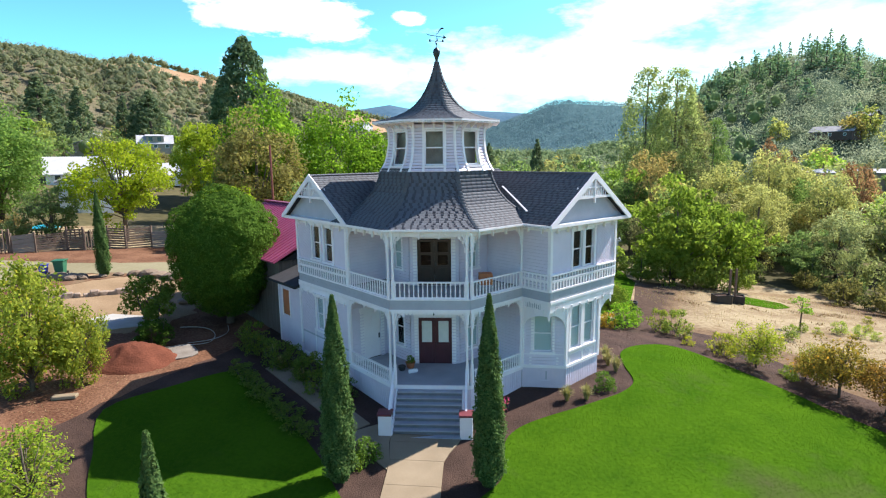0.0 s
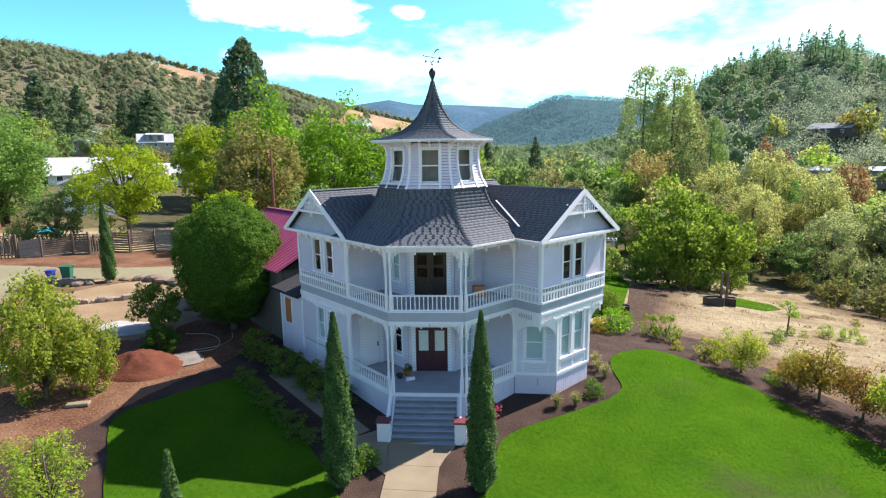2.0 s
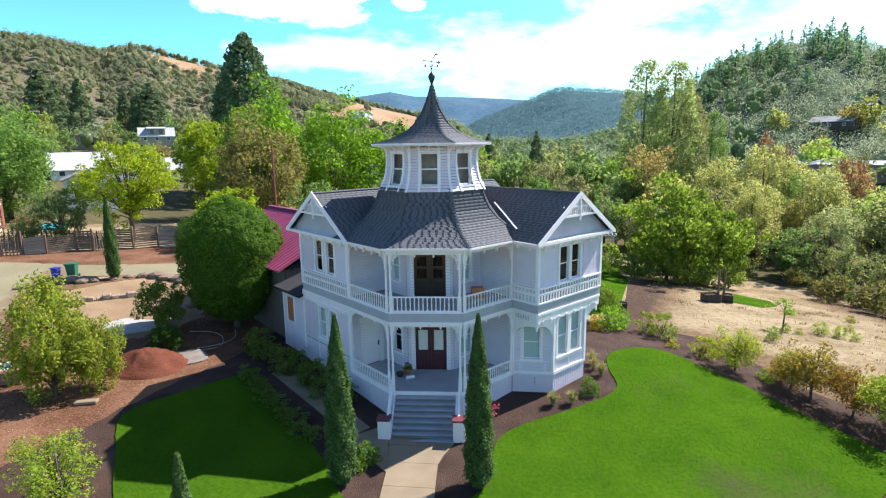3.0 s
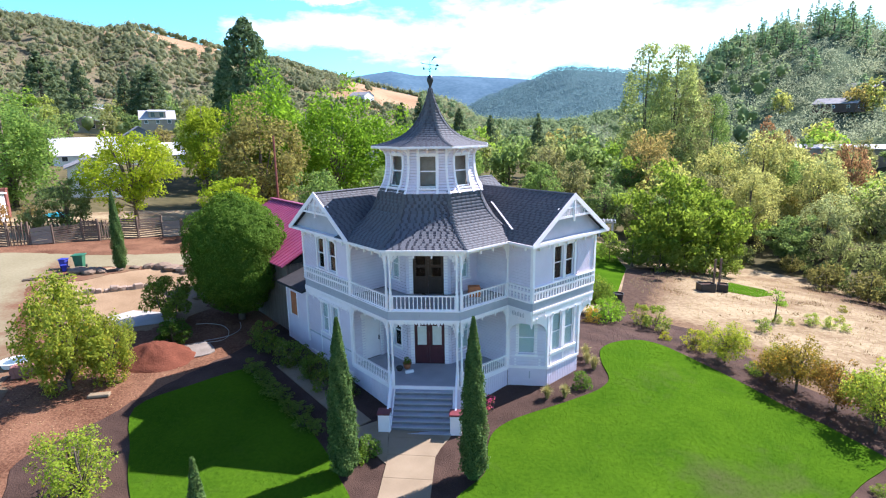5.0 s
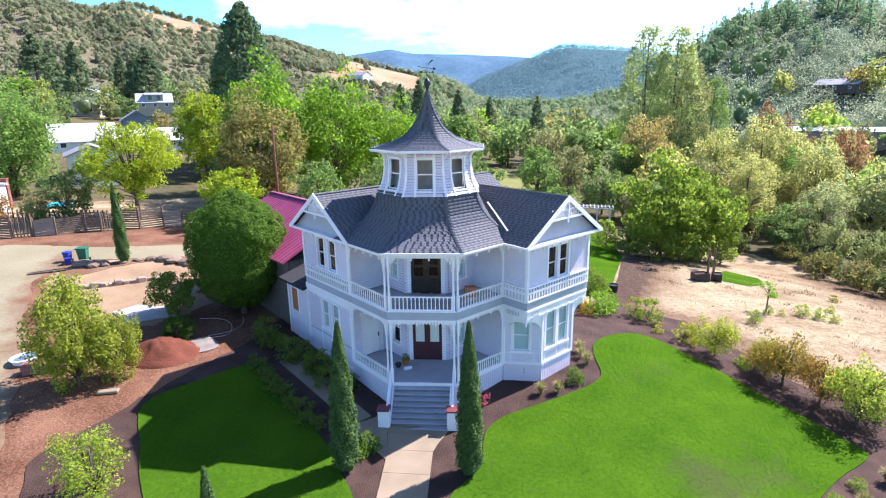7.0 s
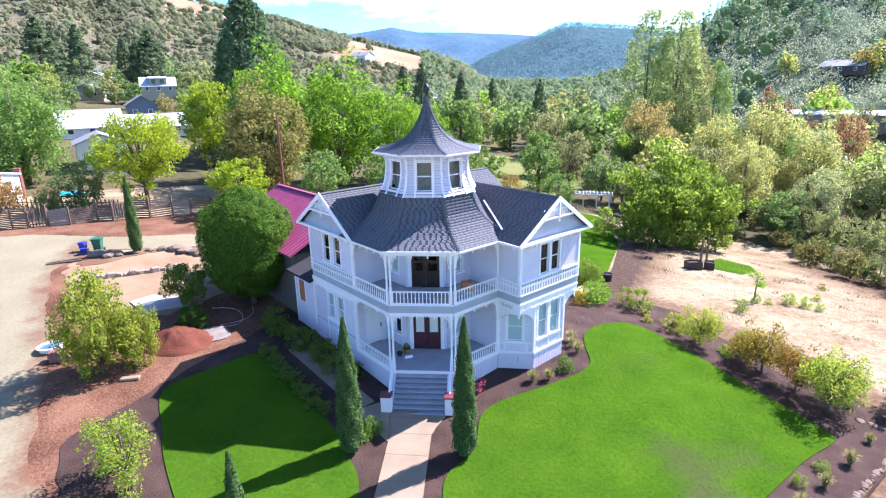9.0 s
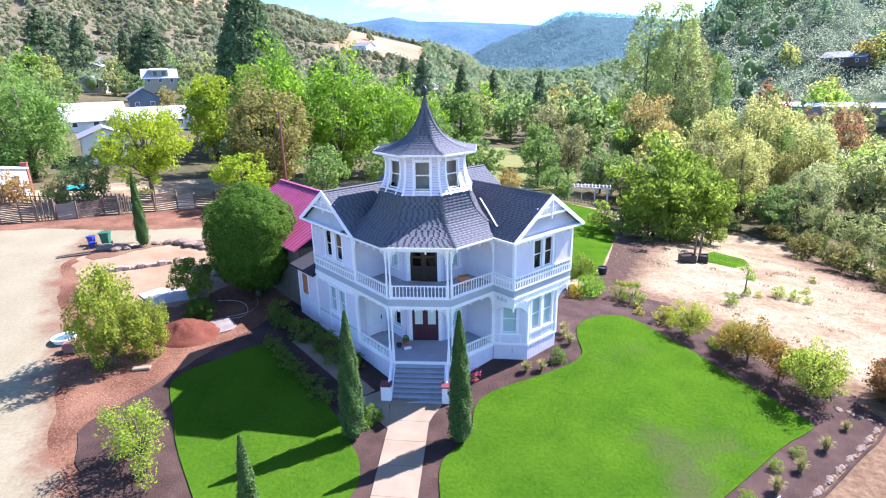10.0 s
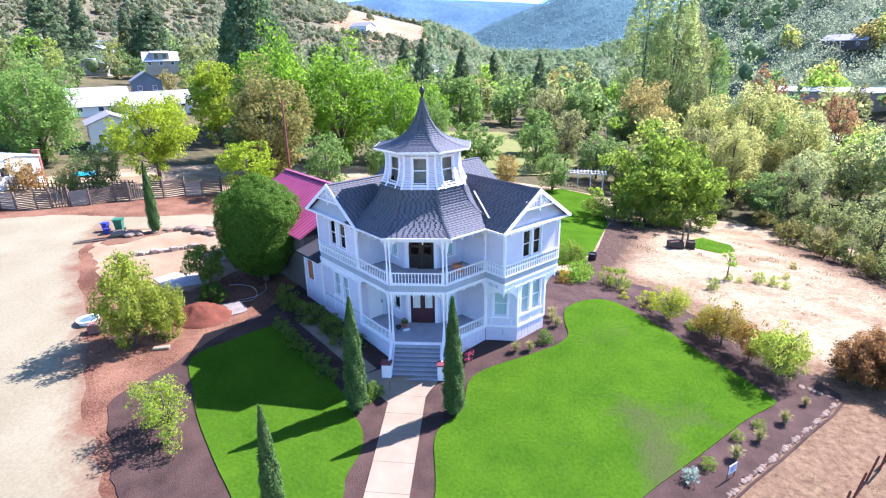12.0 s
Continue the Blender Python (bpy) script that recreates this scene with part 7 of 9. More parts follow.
NEAR_TREES = [
    (lush, -29, 54, 1.38, 1.65, LIME, "large bright green leafy tree"), (lush, -20, 58, 1.5, 1.62, LIME, "tall bright green leafy tree"), (lush, -11.5, 62, 1.25, 1.36, LIME, "bright green leafy tree"),
    (lush, -26.5, 44, 1.33, 1.30, TAN_GREEN, "broad brownish-green tree"), (tall, -43, 62, 1.2, 1.3, (1.25, 1.4, 0.26), "tree with yellow-green leaves"), (crooked, -36.6, 31.6, 1.0, 1.0, (1.3, 1.42, 0.2), "crooked tree with yellow-green leaves"),
    (lush, -57.5, 39, 1.32, 1.12, (0.80, 1.12, 0.56), "wide fresh green tree"), (lush, -66, 45, 1.3, 1.1, (0.80, 1.12, 0.56), "wide fresh green tree"),
    (oak, -24.9, 31, 0.85, 0.72, (1.25, 1.45, 0.22), "small bright yellow-green tree"), (oak, -41.6, 27.3, 0.66, 0.6, (0.7, 0.85, 0.65), "small dark green tree"),
    (oak, -16, 34, 0.8, 0.85, GREEN, "green leafy tree"), (oak, -9, 42, 0.9, 0.95, GREEN, "green leafy tree"), (oak, -30, 44, 0.9, 0.9, GREEN, "green leafy tree"),
    (tall, -2, 106, 1.7, 1.45, GREEN, "rounded green leafy tree"), (oak, -9, 98, 1.2, 1.4, LIME, "bright green leafy tree"), (tall, 28, 116, 1.4, 1.2, GREEN, "green leafy tree"), (oak, 22, 128, 1.3, 1.3, OLIVE, "olive-green tree"),
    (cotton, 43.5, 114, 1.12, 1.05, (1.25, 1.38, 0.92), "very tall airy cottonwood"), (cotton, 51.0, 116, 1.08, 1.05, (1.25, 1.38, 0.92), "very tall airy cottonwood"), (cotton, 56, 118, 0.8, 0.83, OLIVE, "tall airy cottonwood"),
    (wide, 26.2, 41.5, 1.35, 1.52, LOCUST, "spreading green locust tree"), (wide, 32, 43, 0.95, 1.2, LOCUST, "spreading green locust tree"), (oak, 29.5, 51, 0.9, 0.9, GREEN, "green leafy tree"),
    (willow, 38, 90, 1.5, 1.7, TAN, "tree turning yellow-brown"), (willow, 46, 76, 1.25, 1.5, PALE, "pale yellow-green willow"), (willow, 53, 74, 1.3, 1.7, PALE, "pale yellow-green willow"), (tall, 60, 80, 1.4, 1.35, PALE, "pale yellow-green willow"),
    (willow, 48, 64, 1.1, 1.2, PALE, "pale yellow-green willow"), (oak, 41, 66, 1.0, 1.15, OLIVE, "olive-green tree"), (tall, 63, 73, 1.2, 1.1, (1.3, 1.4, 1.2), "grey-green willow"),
    (willow, 52, 52, 0.95, 0.95, (1.4, 1.45, 1.25), "pale grey-green willow"), (oak, 60, 54, 1.0, 1.05, (1.45, 1.4, 1.15), "pale olive tree"), (willow, 68, 58, 1.0, 1.0, (1.4, 1.45, 1.3), "grey-green willow"), (wide, 46, 50, 0.7, 0.8, GREEN, "green thicket tree"),
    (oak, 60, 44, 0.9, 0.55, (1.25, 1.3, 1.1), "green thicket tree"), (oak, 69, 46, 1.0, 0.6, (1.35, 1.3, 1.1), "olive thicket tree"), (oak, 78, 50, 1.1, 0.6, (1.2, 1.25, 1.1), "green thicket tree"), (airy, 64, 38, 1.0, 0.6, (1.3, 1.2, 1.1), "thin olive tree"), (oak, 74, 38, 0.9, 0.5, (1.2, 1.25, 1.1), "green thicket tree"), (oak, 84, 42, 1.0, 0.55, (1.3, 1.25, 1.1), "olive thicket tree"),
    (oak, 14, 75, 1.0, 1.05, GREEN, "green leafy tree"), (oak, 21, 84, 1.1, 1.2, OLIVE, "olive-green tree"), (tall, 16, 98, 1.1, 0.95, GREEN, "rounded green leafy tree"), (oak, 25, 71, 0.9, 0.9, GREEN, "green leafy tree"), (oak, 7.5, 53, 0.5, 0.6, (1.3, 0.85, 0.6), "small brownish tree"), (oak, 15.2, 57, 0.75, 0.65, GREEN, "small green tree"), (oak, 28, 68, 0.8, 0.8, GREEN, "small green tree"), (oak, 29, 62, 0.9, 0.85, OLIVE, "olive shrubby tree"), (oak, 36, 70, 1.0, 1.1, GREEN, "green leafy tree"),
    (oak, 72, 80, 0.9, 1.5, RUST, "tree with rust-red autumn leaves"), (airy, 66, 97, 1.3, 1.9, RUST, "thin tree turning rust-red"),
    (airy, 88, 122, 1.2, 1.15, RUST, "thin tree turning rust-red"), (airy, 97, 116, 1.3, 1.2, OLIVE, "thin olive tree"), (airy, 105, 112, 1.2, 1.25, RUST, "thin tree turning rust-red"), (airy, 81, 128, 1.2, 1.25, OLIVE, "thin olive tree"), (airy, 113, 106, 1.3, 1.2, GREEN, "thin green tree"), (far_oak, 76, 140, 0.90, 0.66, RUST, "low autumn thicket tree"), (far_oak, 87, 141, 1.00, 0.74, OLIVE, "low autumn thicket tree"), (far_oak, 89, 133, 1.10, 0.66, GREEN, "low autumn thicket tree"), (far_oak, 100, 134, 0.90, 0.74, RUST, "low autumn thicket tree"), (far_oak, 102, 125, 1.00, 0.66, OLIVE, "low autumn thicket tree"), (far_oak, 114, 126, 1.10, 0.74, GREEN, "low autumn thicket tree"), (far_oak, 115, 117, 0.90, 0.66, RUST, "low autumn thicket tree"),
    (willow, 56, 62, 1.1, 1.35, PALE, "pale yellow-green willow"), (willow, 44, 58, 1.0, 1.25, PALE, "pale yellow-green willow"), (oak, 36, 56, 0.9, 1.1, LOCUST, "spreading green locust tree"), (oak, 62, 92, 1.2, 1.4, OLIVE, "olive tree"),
    (oak, 48.5, 43, 0.55, 0.6, (1.0, 1.06, 0.78), "grey-green thicket tree"), (oak, 49, 36.5, 0.6, 0.62, (1.0, 1.06, 0.78), "olive thicket tree"), (oak, 49.5, 30, 0.65, 0.66, (1.0, 1.06, 0.78), "grey-green thicket tree"),
    (oak, 48.5, 24, 0.6, 0.6, (1.0, 1.06, 0.78), "olive thicket tree"), (oak, 48, 18, 0.55, 0.52, (1.0, 1.06, 0.78), "grey-green thicket tree"),
    (far_oak, 56, 34, 0.8, 0.7, (1.0, 1.06, 0.78), "grey-green thicket tree"), (far_oak, 57, 26, 0.8, 0.75, (1.0, 1.06, 0.78), "olive thicket tree"), (far_oak, 55, 18, 0.8, 0.7, (1.0, 1.06, 0.78), "grey-green thicket tree"),
    (far_oak, 65, 24, 0.85, 0.8, (1.0, 1.06, 0.78), "olive thicket tree"), (far_oak, 63, 14, 0.8, 0.75, (1.0, 1.06, 0.78), "grey-green thicket tree"), (far_oak, 70, 32, 0.9, 0.8, (1.0, 1.06, 0.78), "olive thicket tree")]
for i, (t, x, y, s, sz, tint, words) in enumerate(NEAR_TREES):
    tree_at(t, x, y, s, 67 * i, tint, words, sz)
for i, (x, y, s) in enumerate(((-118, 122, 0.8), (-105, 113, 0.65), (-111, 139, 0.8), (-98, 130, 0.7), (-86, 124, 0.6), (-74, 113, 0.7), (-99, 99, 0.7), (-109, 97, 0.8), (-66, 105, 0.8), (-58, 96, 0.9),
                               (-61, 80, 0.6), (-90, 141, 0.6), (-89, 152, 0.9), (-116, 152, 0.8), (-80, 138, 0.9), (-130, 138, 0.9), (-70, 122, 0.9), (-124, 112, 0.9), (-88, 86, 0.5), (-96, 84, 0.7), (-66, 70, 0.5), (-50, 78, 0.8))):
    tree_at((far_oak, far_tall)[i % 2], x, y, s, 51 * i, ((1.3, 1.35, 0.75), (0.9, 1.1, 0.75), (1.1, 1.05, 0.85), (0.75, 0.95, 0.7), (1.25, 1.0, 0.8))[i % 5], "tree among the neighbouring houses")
place(oak, -12, 70, 1.2, 30)
place(airy, 34, 88, 1.3, 30)
place(wide, 2, 70, 1.0, 30)
place(tall, -112, 66, 1.1, 10)
place(mid_oak, 44, 98, 1.0, 30)
place(far_oak, 30, 130, 1.1, 30)
place(far_tall, -20, 120, 1.1, 30)
place(willow, 58, 70, 1.2, 30)
place(crooked, -96, 52, 0.9, 30)
place(lush, -8, 82, 1.0, 50)
place(cotton, 64, 124, 0.72, 50)
for t in (oak, airy, wide, tall, lush, willow, crooked, cotton, mid_oak, far_oak, far_tall):
    shade(t, GREEN)
    tagged(t, "green leafy tree in the valley", "tree", "trees of the valley")
place(cone, -40.5, 76, 1.0)
shade(cone, (1.25, 1.4, 1.15))
tagged(cone, "very tall dark green cedar", "conifer", "conifers")
place(fir, -60, 180, 1.0, 0)
shade(fir, (1.4, 1.4, 1.2))
tagged(fir, "tall dark green fir", "conifer", "conifers")
for i, (x, y, s, sz) in enumerate(((-112, 165, 2.1, 1.5), (-119, 170, 1.7, 1.35), (-126, 172, 1.1, 1.35), (-140, 150, 2.2, 1.5), (-152, 185, 1.7, 1.5), (-162, 185, 1.6, 1.4), (-168, 160, 1.8, 1.3), (-176, 158, 1.5, 1.2),
                                     (-16, 150, 1.3, 1.45), (22, 160, 1.0, 1.4), (-40, 140, 1.1, 1.2), (-5, 190, 1.4, 1.4), (8, 240, 1.3, 1.3), (-30, 210, 1.3, 1.3))):
    again(fir, x, y, s, 40 * i, sz=sz)
place(far_fir, 34, 190, 0.8, 0, None, 1.0)
shade(far_fir, (1.7, 1.75, 1.6))
tagged(far_fir, "dark fir among valley trees", "conifer", "conifers")
rnd = random.Random(3)
# Lightened, bluish leaf tints; distance haze is part of them.
MIXED = [(0.95, 1.2, 0.85), (0.95, 1.2, 0.9), (1.2, 1.15, 1.0), (1.1, 1.15, 1.0), (0.7, 0.9, 0.75), PALE, (1.2, 1.3, 1.05), (1.1, 1.45, 0.5), TAN]
# the wooded valley floor behind
for i in range(205):
    az, r = rnd.uniform(-48, 50), 85 + 200 * rnd.random() ** 1.1
    x, y = r * math.sin(radians(az)), r * math.cos(radians(az)) - 10
    if (-20 < x < 30 and y < 135) or (60 < x < 130 and 80 < y < 150 and rnd.random() < 0.7) or (x < -40 and rnd.random() < 0.35) or (-125 < x < -45 and y < 130):
        continue
    t = rnd.choice((far_oak, far_oak, far_tall))
    if r < 135:
        t = mid_oak
    again(t, x, y, rnd.uniform(0.8, 1.35), rnd.uniform(0, 360), rnd.choice(MIXED))


# ---- wooded hillsides, too many trees to count ----
def heart_shape(n):
    bm = bmesh.new()
    bmesh.ops.create_icosphere(bm, subdivisions=n, radius=1.0)
    bm.verts.ensure_lookup_table()
    v = np.array([q.co[:] for q in bm.verts])
    f = np.array([[q.index for q in g.verts] for g in bm.faces])
    bm.free()
    return v, f


def hillside(name, n, az, rr, mat, words, size=(7, 12), keep=None, per=30, tint=(1, 1, 1), leaf=0.9, tallness=0.5, core=0.80, fine=1, rough=0.16, even=0.9, up=0.25):
    """Many rounded crowns, each an uneven leafy mass under a skin of leaf sprays, joined."""
    rng = np.random.default_rng(n)
    hv, hf = heart_shape(fine)
    a = np.radians(rng.uniform(az[0], az[1], n))
    r = rr[0] + (rr[1] - rr[0]) * rng.uniform(0, 1, n) ** 0.8
    x, y = r * np.sin(a), r * np.cos(a)
    ok = np.array([keep(p, q) if keep else True for p, q in zip(x, y)])
    x, y = x[ok], y[ok]
    m = len(x)
    s = size[0] + (size[1] - size[0]) * rng.uniform(0, 1, m) ** 1.4
    c = np.stack([x, y, land(x, y) + s * tallness * 0.75], 1)
    rad = np.stack([s * rng.uniform(0.42, 0.6, m), s * rng.uniform(0.42, 0.6, m), s * tallness * rng.uniform(0.85, 1.25, m)], 1)
    d = rng.normal(0, 1, (m, per, 3))
    d[:, :, 2] = np.abs(d[:, :, 2]) - 0.35
    d /= np.linalg.norm(d, axis=2)[:, :, None]

    def lobes(e):
        return 1 + rough * np.sin(e[..., 0] * 5 + s[:, None] * 9) * np.cos(e[..., 1] * 6 + s[:, None] * 5) + rough * 0.8 * np.sin(e[..., 2] * 7 + s[:, None] * 13)

    q = d * (rng.uniform(0.45, 1.06, (m, per)) ** 0.6 * lobes(d))[:, :, None] * rad[:, None] + c[:, None]
    v, f = cards(q.reshape(-1, 3), d.reshape(-1, 3) + [0, 0, up], leaf, rng, even, 1.2)
    if not core:
        hf = hf[:0]
    e = np.broadcast_to(hv[None], (m, *hv.shape))
    v1 = (e * (lobes(e) * (1 + rng.normal(0, 0.06, (m, len(hv)))))[:, :, None] * core * rad[:, None] + c[:, None]).reshape(-1, 3)
    f1 = (hf[None] + (np.arange(m) * len(hv))[:, None, None]).reshape(-1, 3)
    o = raw(name, np.concatenate([v1, v]), np.concatenate([f1, np.concatenate([f[:, :3], f[:, [0, 2, 3]]]) + len(v1)]), mat, smooth=True)
    o.color = (*tint, 1)
    return tagged(o, words, "trees", kind="stuff")


def glade(x, y):
    """Whether a tree stands here: few in the open bands, small gaps elsewhere."""
    n = noise.noise((x * 0.02, y * 0.02, 3))
    if open_band(x, y, n):
        return n > 0.44
    return noise.noise((x * 0.011, y * 0.016, 7)) > -0.42


hillside("hillside_trees", 6000, (-62, 1), (250, 690), L_OAK, "oak woodland on the dry hillside", (5.5, 11.5), glade, 22, (0.92, 1.0, 0.84), 1.0, core=0.5)
hillside("hillside_trees", 2200, (11, 60), (215, 475), L_HILL, "dense dark woodland on the steep hill", (5.0, 11.0), None, 92, (0.90, 0.92, 0.95), 0.56, 0.40, core=0, even=0.8)
hillside("hillside_trees", 420, (-46, -2), (175, 300), L_OAK, "trees among the houses at the foot of the hill", (6, 10), lambda x, y: noise.noise((x * 0.03, y * 0.03, 2)) > -0.1, 80, (0.85, 1.1, 0.75), 0.55, core=0.5)
hillside("hillside_trees", 1100, (-6, 30), (230, 700), L_OAK, "woodland along the valley floor", (7, 13), None, 42, (0.80, 1.08, 0.82), 0.85, 0.6, core=0.5)
hillside("far_forest", 5600, (-6, 28), (700, 1280), L_FAR, "forest on the distant hill, blue haze tinted into its leaves", (9, 16), None, 11, (1.0, 1.0, 1.0), 1.6, 0.42, core=0)
for i in range(60):
    az, r = rnd.uniform(19, 48), (rnd.uniform(350, 415) if i > 14 else rnd.uniform(250, 410))
    again(far_fir, r * math.sin(radians(az)), r * math.cos(radians(az)), rnd.uniform(1.5, 2.1), 33 * i, sz=rnd.uniform(0.6, 0.95), tint=(2.4, 2.7, 2.5), label="dark fir on the wooded hill", category="conifer", group="firs on the hill")
for i in range(34):
    az, r = rnd.uniform(-46, -6), rnd.uniform(200, 420)
    again(far_fir, r * math.sin(radians(az)), r * math.cos(radians(az)), rnd.uniform(0.7, 1.2), 33 * i, sz=rnd.uniform(0.6, 1.0), label="dark conifer on the lower hillside", category="conifer", group="firs on the hillside")
for i, (az, s) in enumerate(((22.1, 0.95), (22.8, 0.85), (23.2, 0.8), (23.9, 0.8), (24.9, 0.85), (26.9, 1.0), (28.0, 0.8), (28.4, 0.9), (28.9, 0.95), (29.6, 0.85), (30.6, 0.95), (31.1, 1.05), (31.6, 0.9), (32.6, 1.1), (33.4, 0.8))):
    r = 420 - 6 * (i % 3)
    again(far_fir, r * math.sin(radians(az)), r * math.cos(radians(az)), s * 1.15, 33 * i, sz=s * 0.98, tint=(2.2, 2.6, 2.6), label="dark fir on the hilltop", category="conifer", group="firs on the hilltop")
# ---- neighbouring houses ----
def cottage(x, y, turn, w, d, h, rise, wall_mat, roof_mat, label, z=None, windows=3, eave=0.4, name="neighbour_house", sink=0.6, dormer=False):
    """Gabled house: ridge along its own y; walls, roof planes, windows and a door."""
    zz = land1(x, y) if z is None else z
    t = thing(name, x, y, zz, turn, label, "house")
    bm = bmesh.new()
    box(bm, -w / 2, w / 2, -d / 2, d / 2, -sink, h)
    for y0, y1 in ((-d / 2, -d / 2 + 0.1), (d / 2 - 0.1, d / 2)):
        prism(bm, [(-w / 2, h), (w / 2, h), (0, h + rise)], y0, y1)
    part("wall", bm, wall_mat, t)
    k = rise / (w / 2)
    for s in (-1, 1):
        bm = bmesh.new()
        e = w / 2 + eave
        prism(bm, [(0, h + rise + 0.05), (s * e, h - k * eave + 0.05), (s * e, h - k * eave + 0.23), (0, h + rise + 0.25)][::s], -d / 2 - eave, d / 2 + eave)
        bmesh.ops.recalc_face_normals(bm, faces=bm.faces[:])
        part("roof", bm, roof_mat, t)
    def pane_box(m, name_="window"):
        bm = bmesh.new()
        box(bm, -0.55, 0.55, -0.05, 0.0, 0.0, 1.2, m)
        fr = part(name_, bm, M_TRIM, t)
        bm = bmesh.new()
        box(bm, -0.45, 0.45, -0.07, -0.05, 0.1, 1.1, m)
        part("pane", bm, M_DARKPANE, fr)
    for i in range(windows):
        yy = -d / 2 + d * (i + 0.5) / windows
        pane_box(Matrix.Translation((w / 2, yy, h * 0.38)) @ Matrix.Rotation(radians(90), 4, "Z"))
        pane_box(Matrix.Translation((-w / 2, yy, h * 0.38)) @ Matrix.Rotation(radians(-90), 4, "Z"))
    for xx in (-w / 4, w / 4):
        pane_box(Matrix.Translation((xx, -d / 2, h * 0.38)))
    if dormer:
        bm = bmesh.new()
        box(bm, w / 4, w / 2 - 0.3, -d / 4, d / 4, h + 0.2, h + rise * 0.5 + 1.0)
        dm = part("dormer", bm, wall_mat, t)
        bm = bmesh.new()
        prism(bm, [(0.2, h + rise + 0.3), (w / 2, h + rise * 0.5 + 1.0), (w / 2, h + rise * 0.5 + 1.15), (0.2, h + rise + 0.45)], -d / 4 - 0.25, d / 4 + 0.25)
        bmesh.ops.recalc_face_normals(bm, faces=bm.faces[:])
        part("dormer_roof", bm, roof_mat, dm)
        for yy in (-d / 8, d / 8):
            bm = bmesh.new()
            box(bm, w / 2 - 0.3, w / 2 - 0.26, yy - 0.55, yy + 0.55, h + 0.75, h + rise * 0.5 + 0.8)
            part("pane", bm, M_DARKPANE, dm)
    return t


M_DARKPANE = material("dark_window", (0.03, 0.04, 0.05), (0.06, 0.07, 0.08), 1, 5, 0.1, 0, spec=0.6)
M_PALEROOF = material("weathered_pale_roof", (0.34, 0.34, 0.35), (0.46, 0.46, 0.47), 0.7, 9, 0.85, 0.3, 0.02)
M_BLUEWALL = material("slate_blue_house_paint", (0.10, 0.12, 0.15), (0.16, 0.18, 0.21), 0.5, 8, 0.7, 0.1, 0.01)
M_BROWNWALL = material("brown_house_paint", (0.085, 0.050, 0.040), (0.13, 0.080, 0.062), 0.5, 8, 0.8, 0.1, 0.01)
M_TANWALL = material("tan_house_paint", (0.30, 0.24, 0.18), (0.40, 0.33, 0.26), 0.5, 8, 0.7, 0.1, 0.01)
cottage(-56.2, 52.5, 38, 6.4, 8, 4.1, 1.3, M_WHITEWALL, M_GREYROOF, "white boarded house with a grey gabled roof")
cottage(-77, 80, -52, 14, 11, 1.7, 3.1, M_WHITEWALL, M_PALEROOF, "pale house with a wide grey roof")
cottage(-70, 91, -52, 10, 12, 1.7, 2.4, M_WHITEWALL, M_PALEROOF, "low white house with a light grey roof")
cottage(-86, 113, 35, 7, 9, 3.6, 2.2, M_BLUEWALL, M_GREYROOF, "slate-blue gabled house with white edges")
cottage(-102, 150, -60, 8, 10, 2.2, 2.6, M_TANWALL, M_PALEROOF, "tan house with a steep pale roof and dormer", z=14.6, sink=2.0, dormer=True)
cottage(-59.0, 29.0, 78, 6, 15, 2.7, 0.5, M_WHITEWALL, M_WHITEROOF, "low white mobile home with a flat pale roof", eave=0.2, name="mobile_home")
chim = thing("chimney", -53.0, 32.5, land1(-53.0, 32.5), 20, "red brick chimney stack beside the mobile home", "chimney")
bm = bmesh.new()
box(bm, -0.32, 0.32, -0.3, 0.3, -0.2, 3.3)
box(bm, -0.38, 0.38, -0.36, 0.36, 3.3, 3.45)
part("stack", bm, material("dull_red_brick", (0.16, 0.05, 0.04), (0.28, 0.11, 0.085), 2, 9, 0.9, 0.3, 0.02), chim)
cottage(-150, 190, 20, 10, 13, 4, 2, M_TANWALL, M_GREYROOF, "tan house on the hillside among trees")
cottage(-185, 235, 70, 10, 16, 4, 2, M_WHITEWALL, M_GREYROOF, "pale house on the hillside among trees")
cottage(-200, 220, 20, 10, 13, 4, 2, M_TANWALL, M_WHITEROOF, "house with a pale roof on the hillside")
cottage(-122, 146, 20, 9, 12, 3, 1.6, M_TANWALL, M_GREYROOF, "white house behind dark firs")
cottage(-98, 455, 60, 12, 18, 6, 3, M_WHITEWALL, M_GREYROOF, "white farmhouse at the foot of the dry field")
cottage(-33, 270, 60, 12, 22, 5, 2, M_WHITEWALL, M_WHITEROOF, "long white building along the valley road")
cottage(6, 203, 80, 10, 14, 3.2, 2.2, M_TANWALL, M_GREYROOF, "grey-roofed house half hidden by trees")
cottage(-24, 118, 60, 8, 10, 5, 2, M_WHITEWALL, M_GREYROOF, "white house behind the leafy trees")
cottage(113, 140, 60, 12, 52, 3.0, 0.9, M_TANWALL, M_PALEROOF, "long low building with a shining white roof", name="long_building", z=2.6, sink=9)
cottage(88, 93, 62, 9, 18, 3.2, 0.9, M_WHITEWALL, M_WHITEROOF, "flat white commercial building beyond the thicket", name="long_building")
cottage(104, 92, 70, 9, 12, 3.2, 0.9, M_WHITEWALL, M_WHITEROOF, "flat white building with a pale roof", name="long_building")
cottage(154, 222, 40, 11, 16, 3.0, 2.2, M_BROWNWALL, M_GREYROOF, "brown house on the hillside with a grey roof")
cottage(175, 240, 30, 10, 14, 3.0, 2.2, M_BROWNWALL, M_GREYROOF, "brown house on the wooded slope")


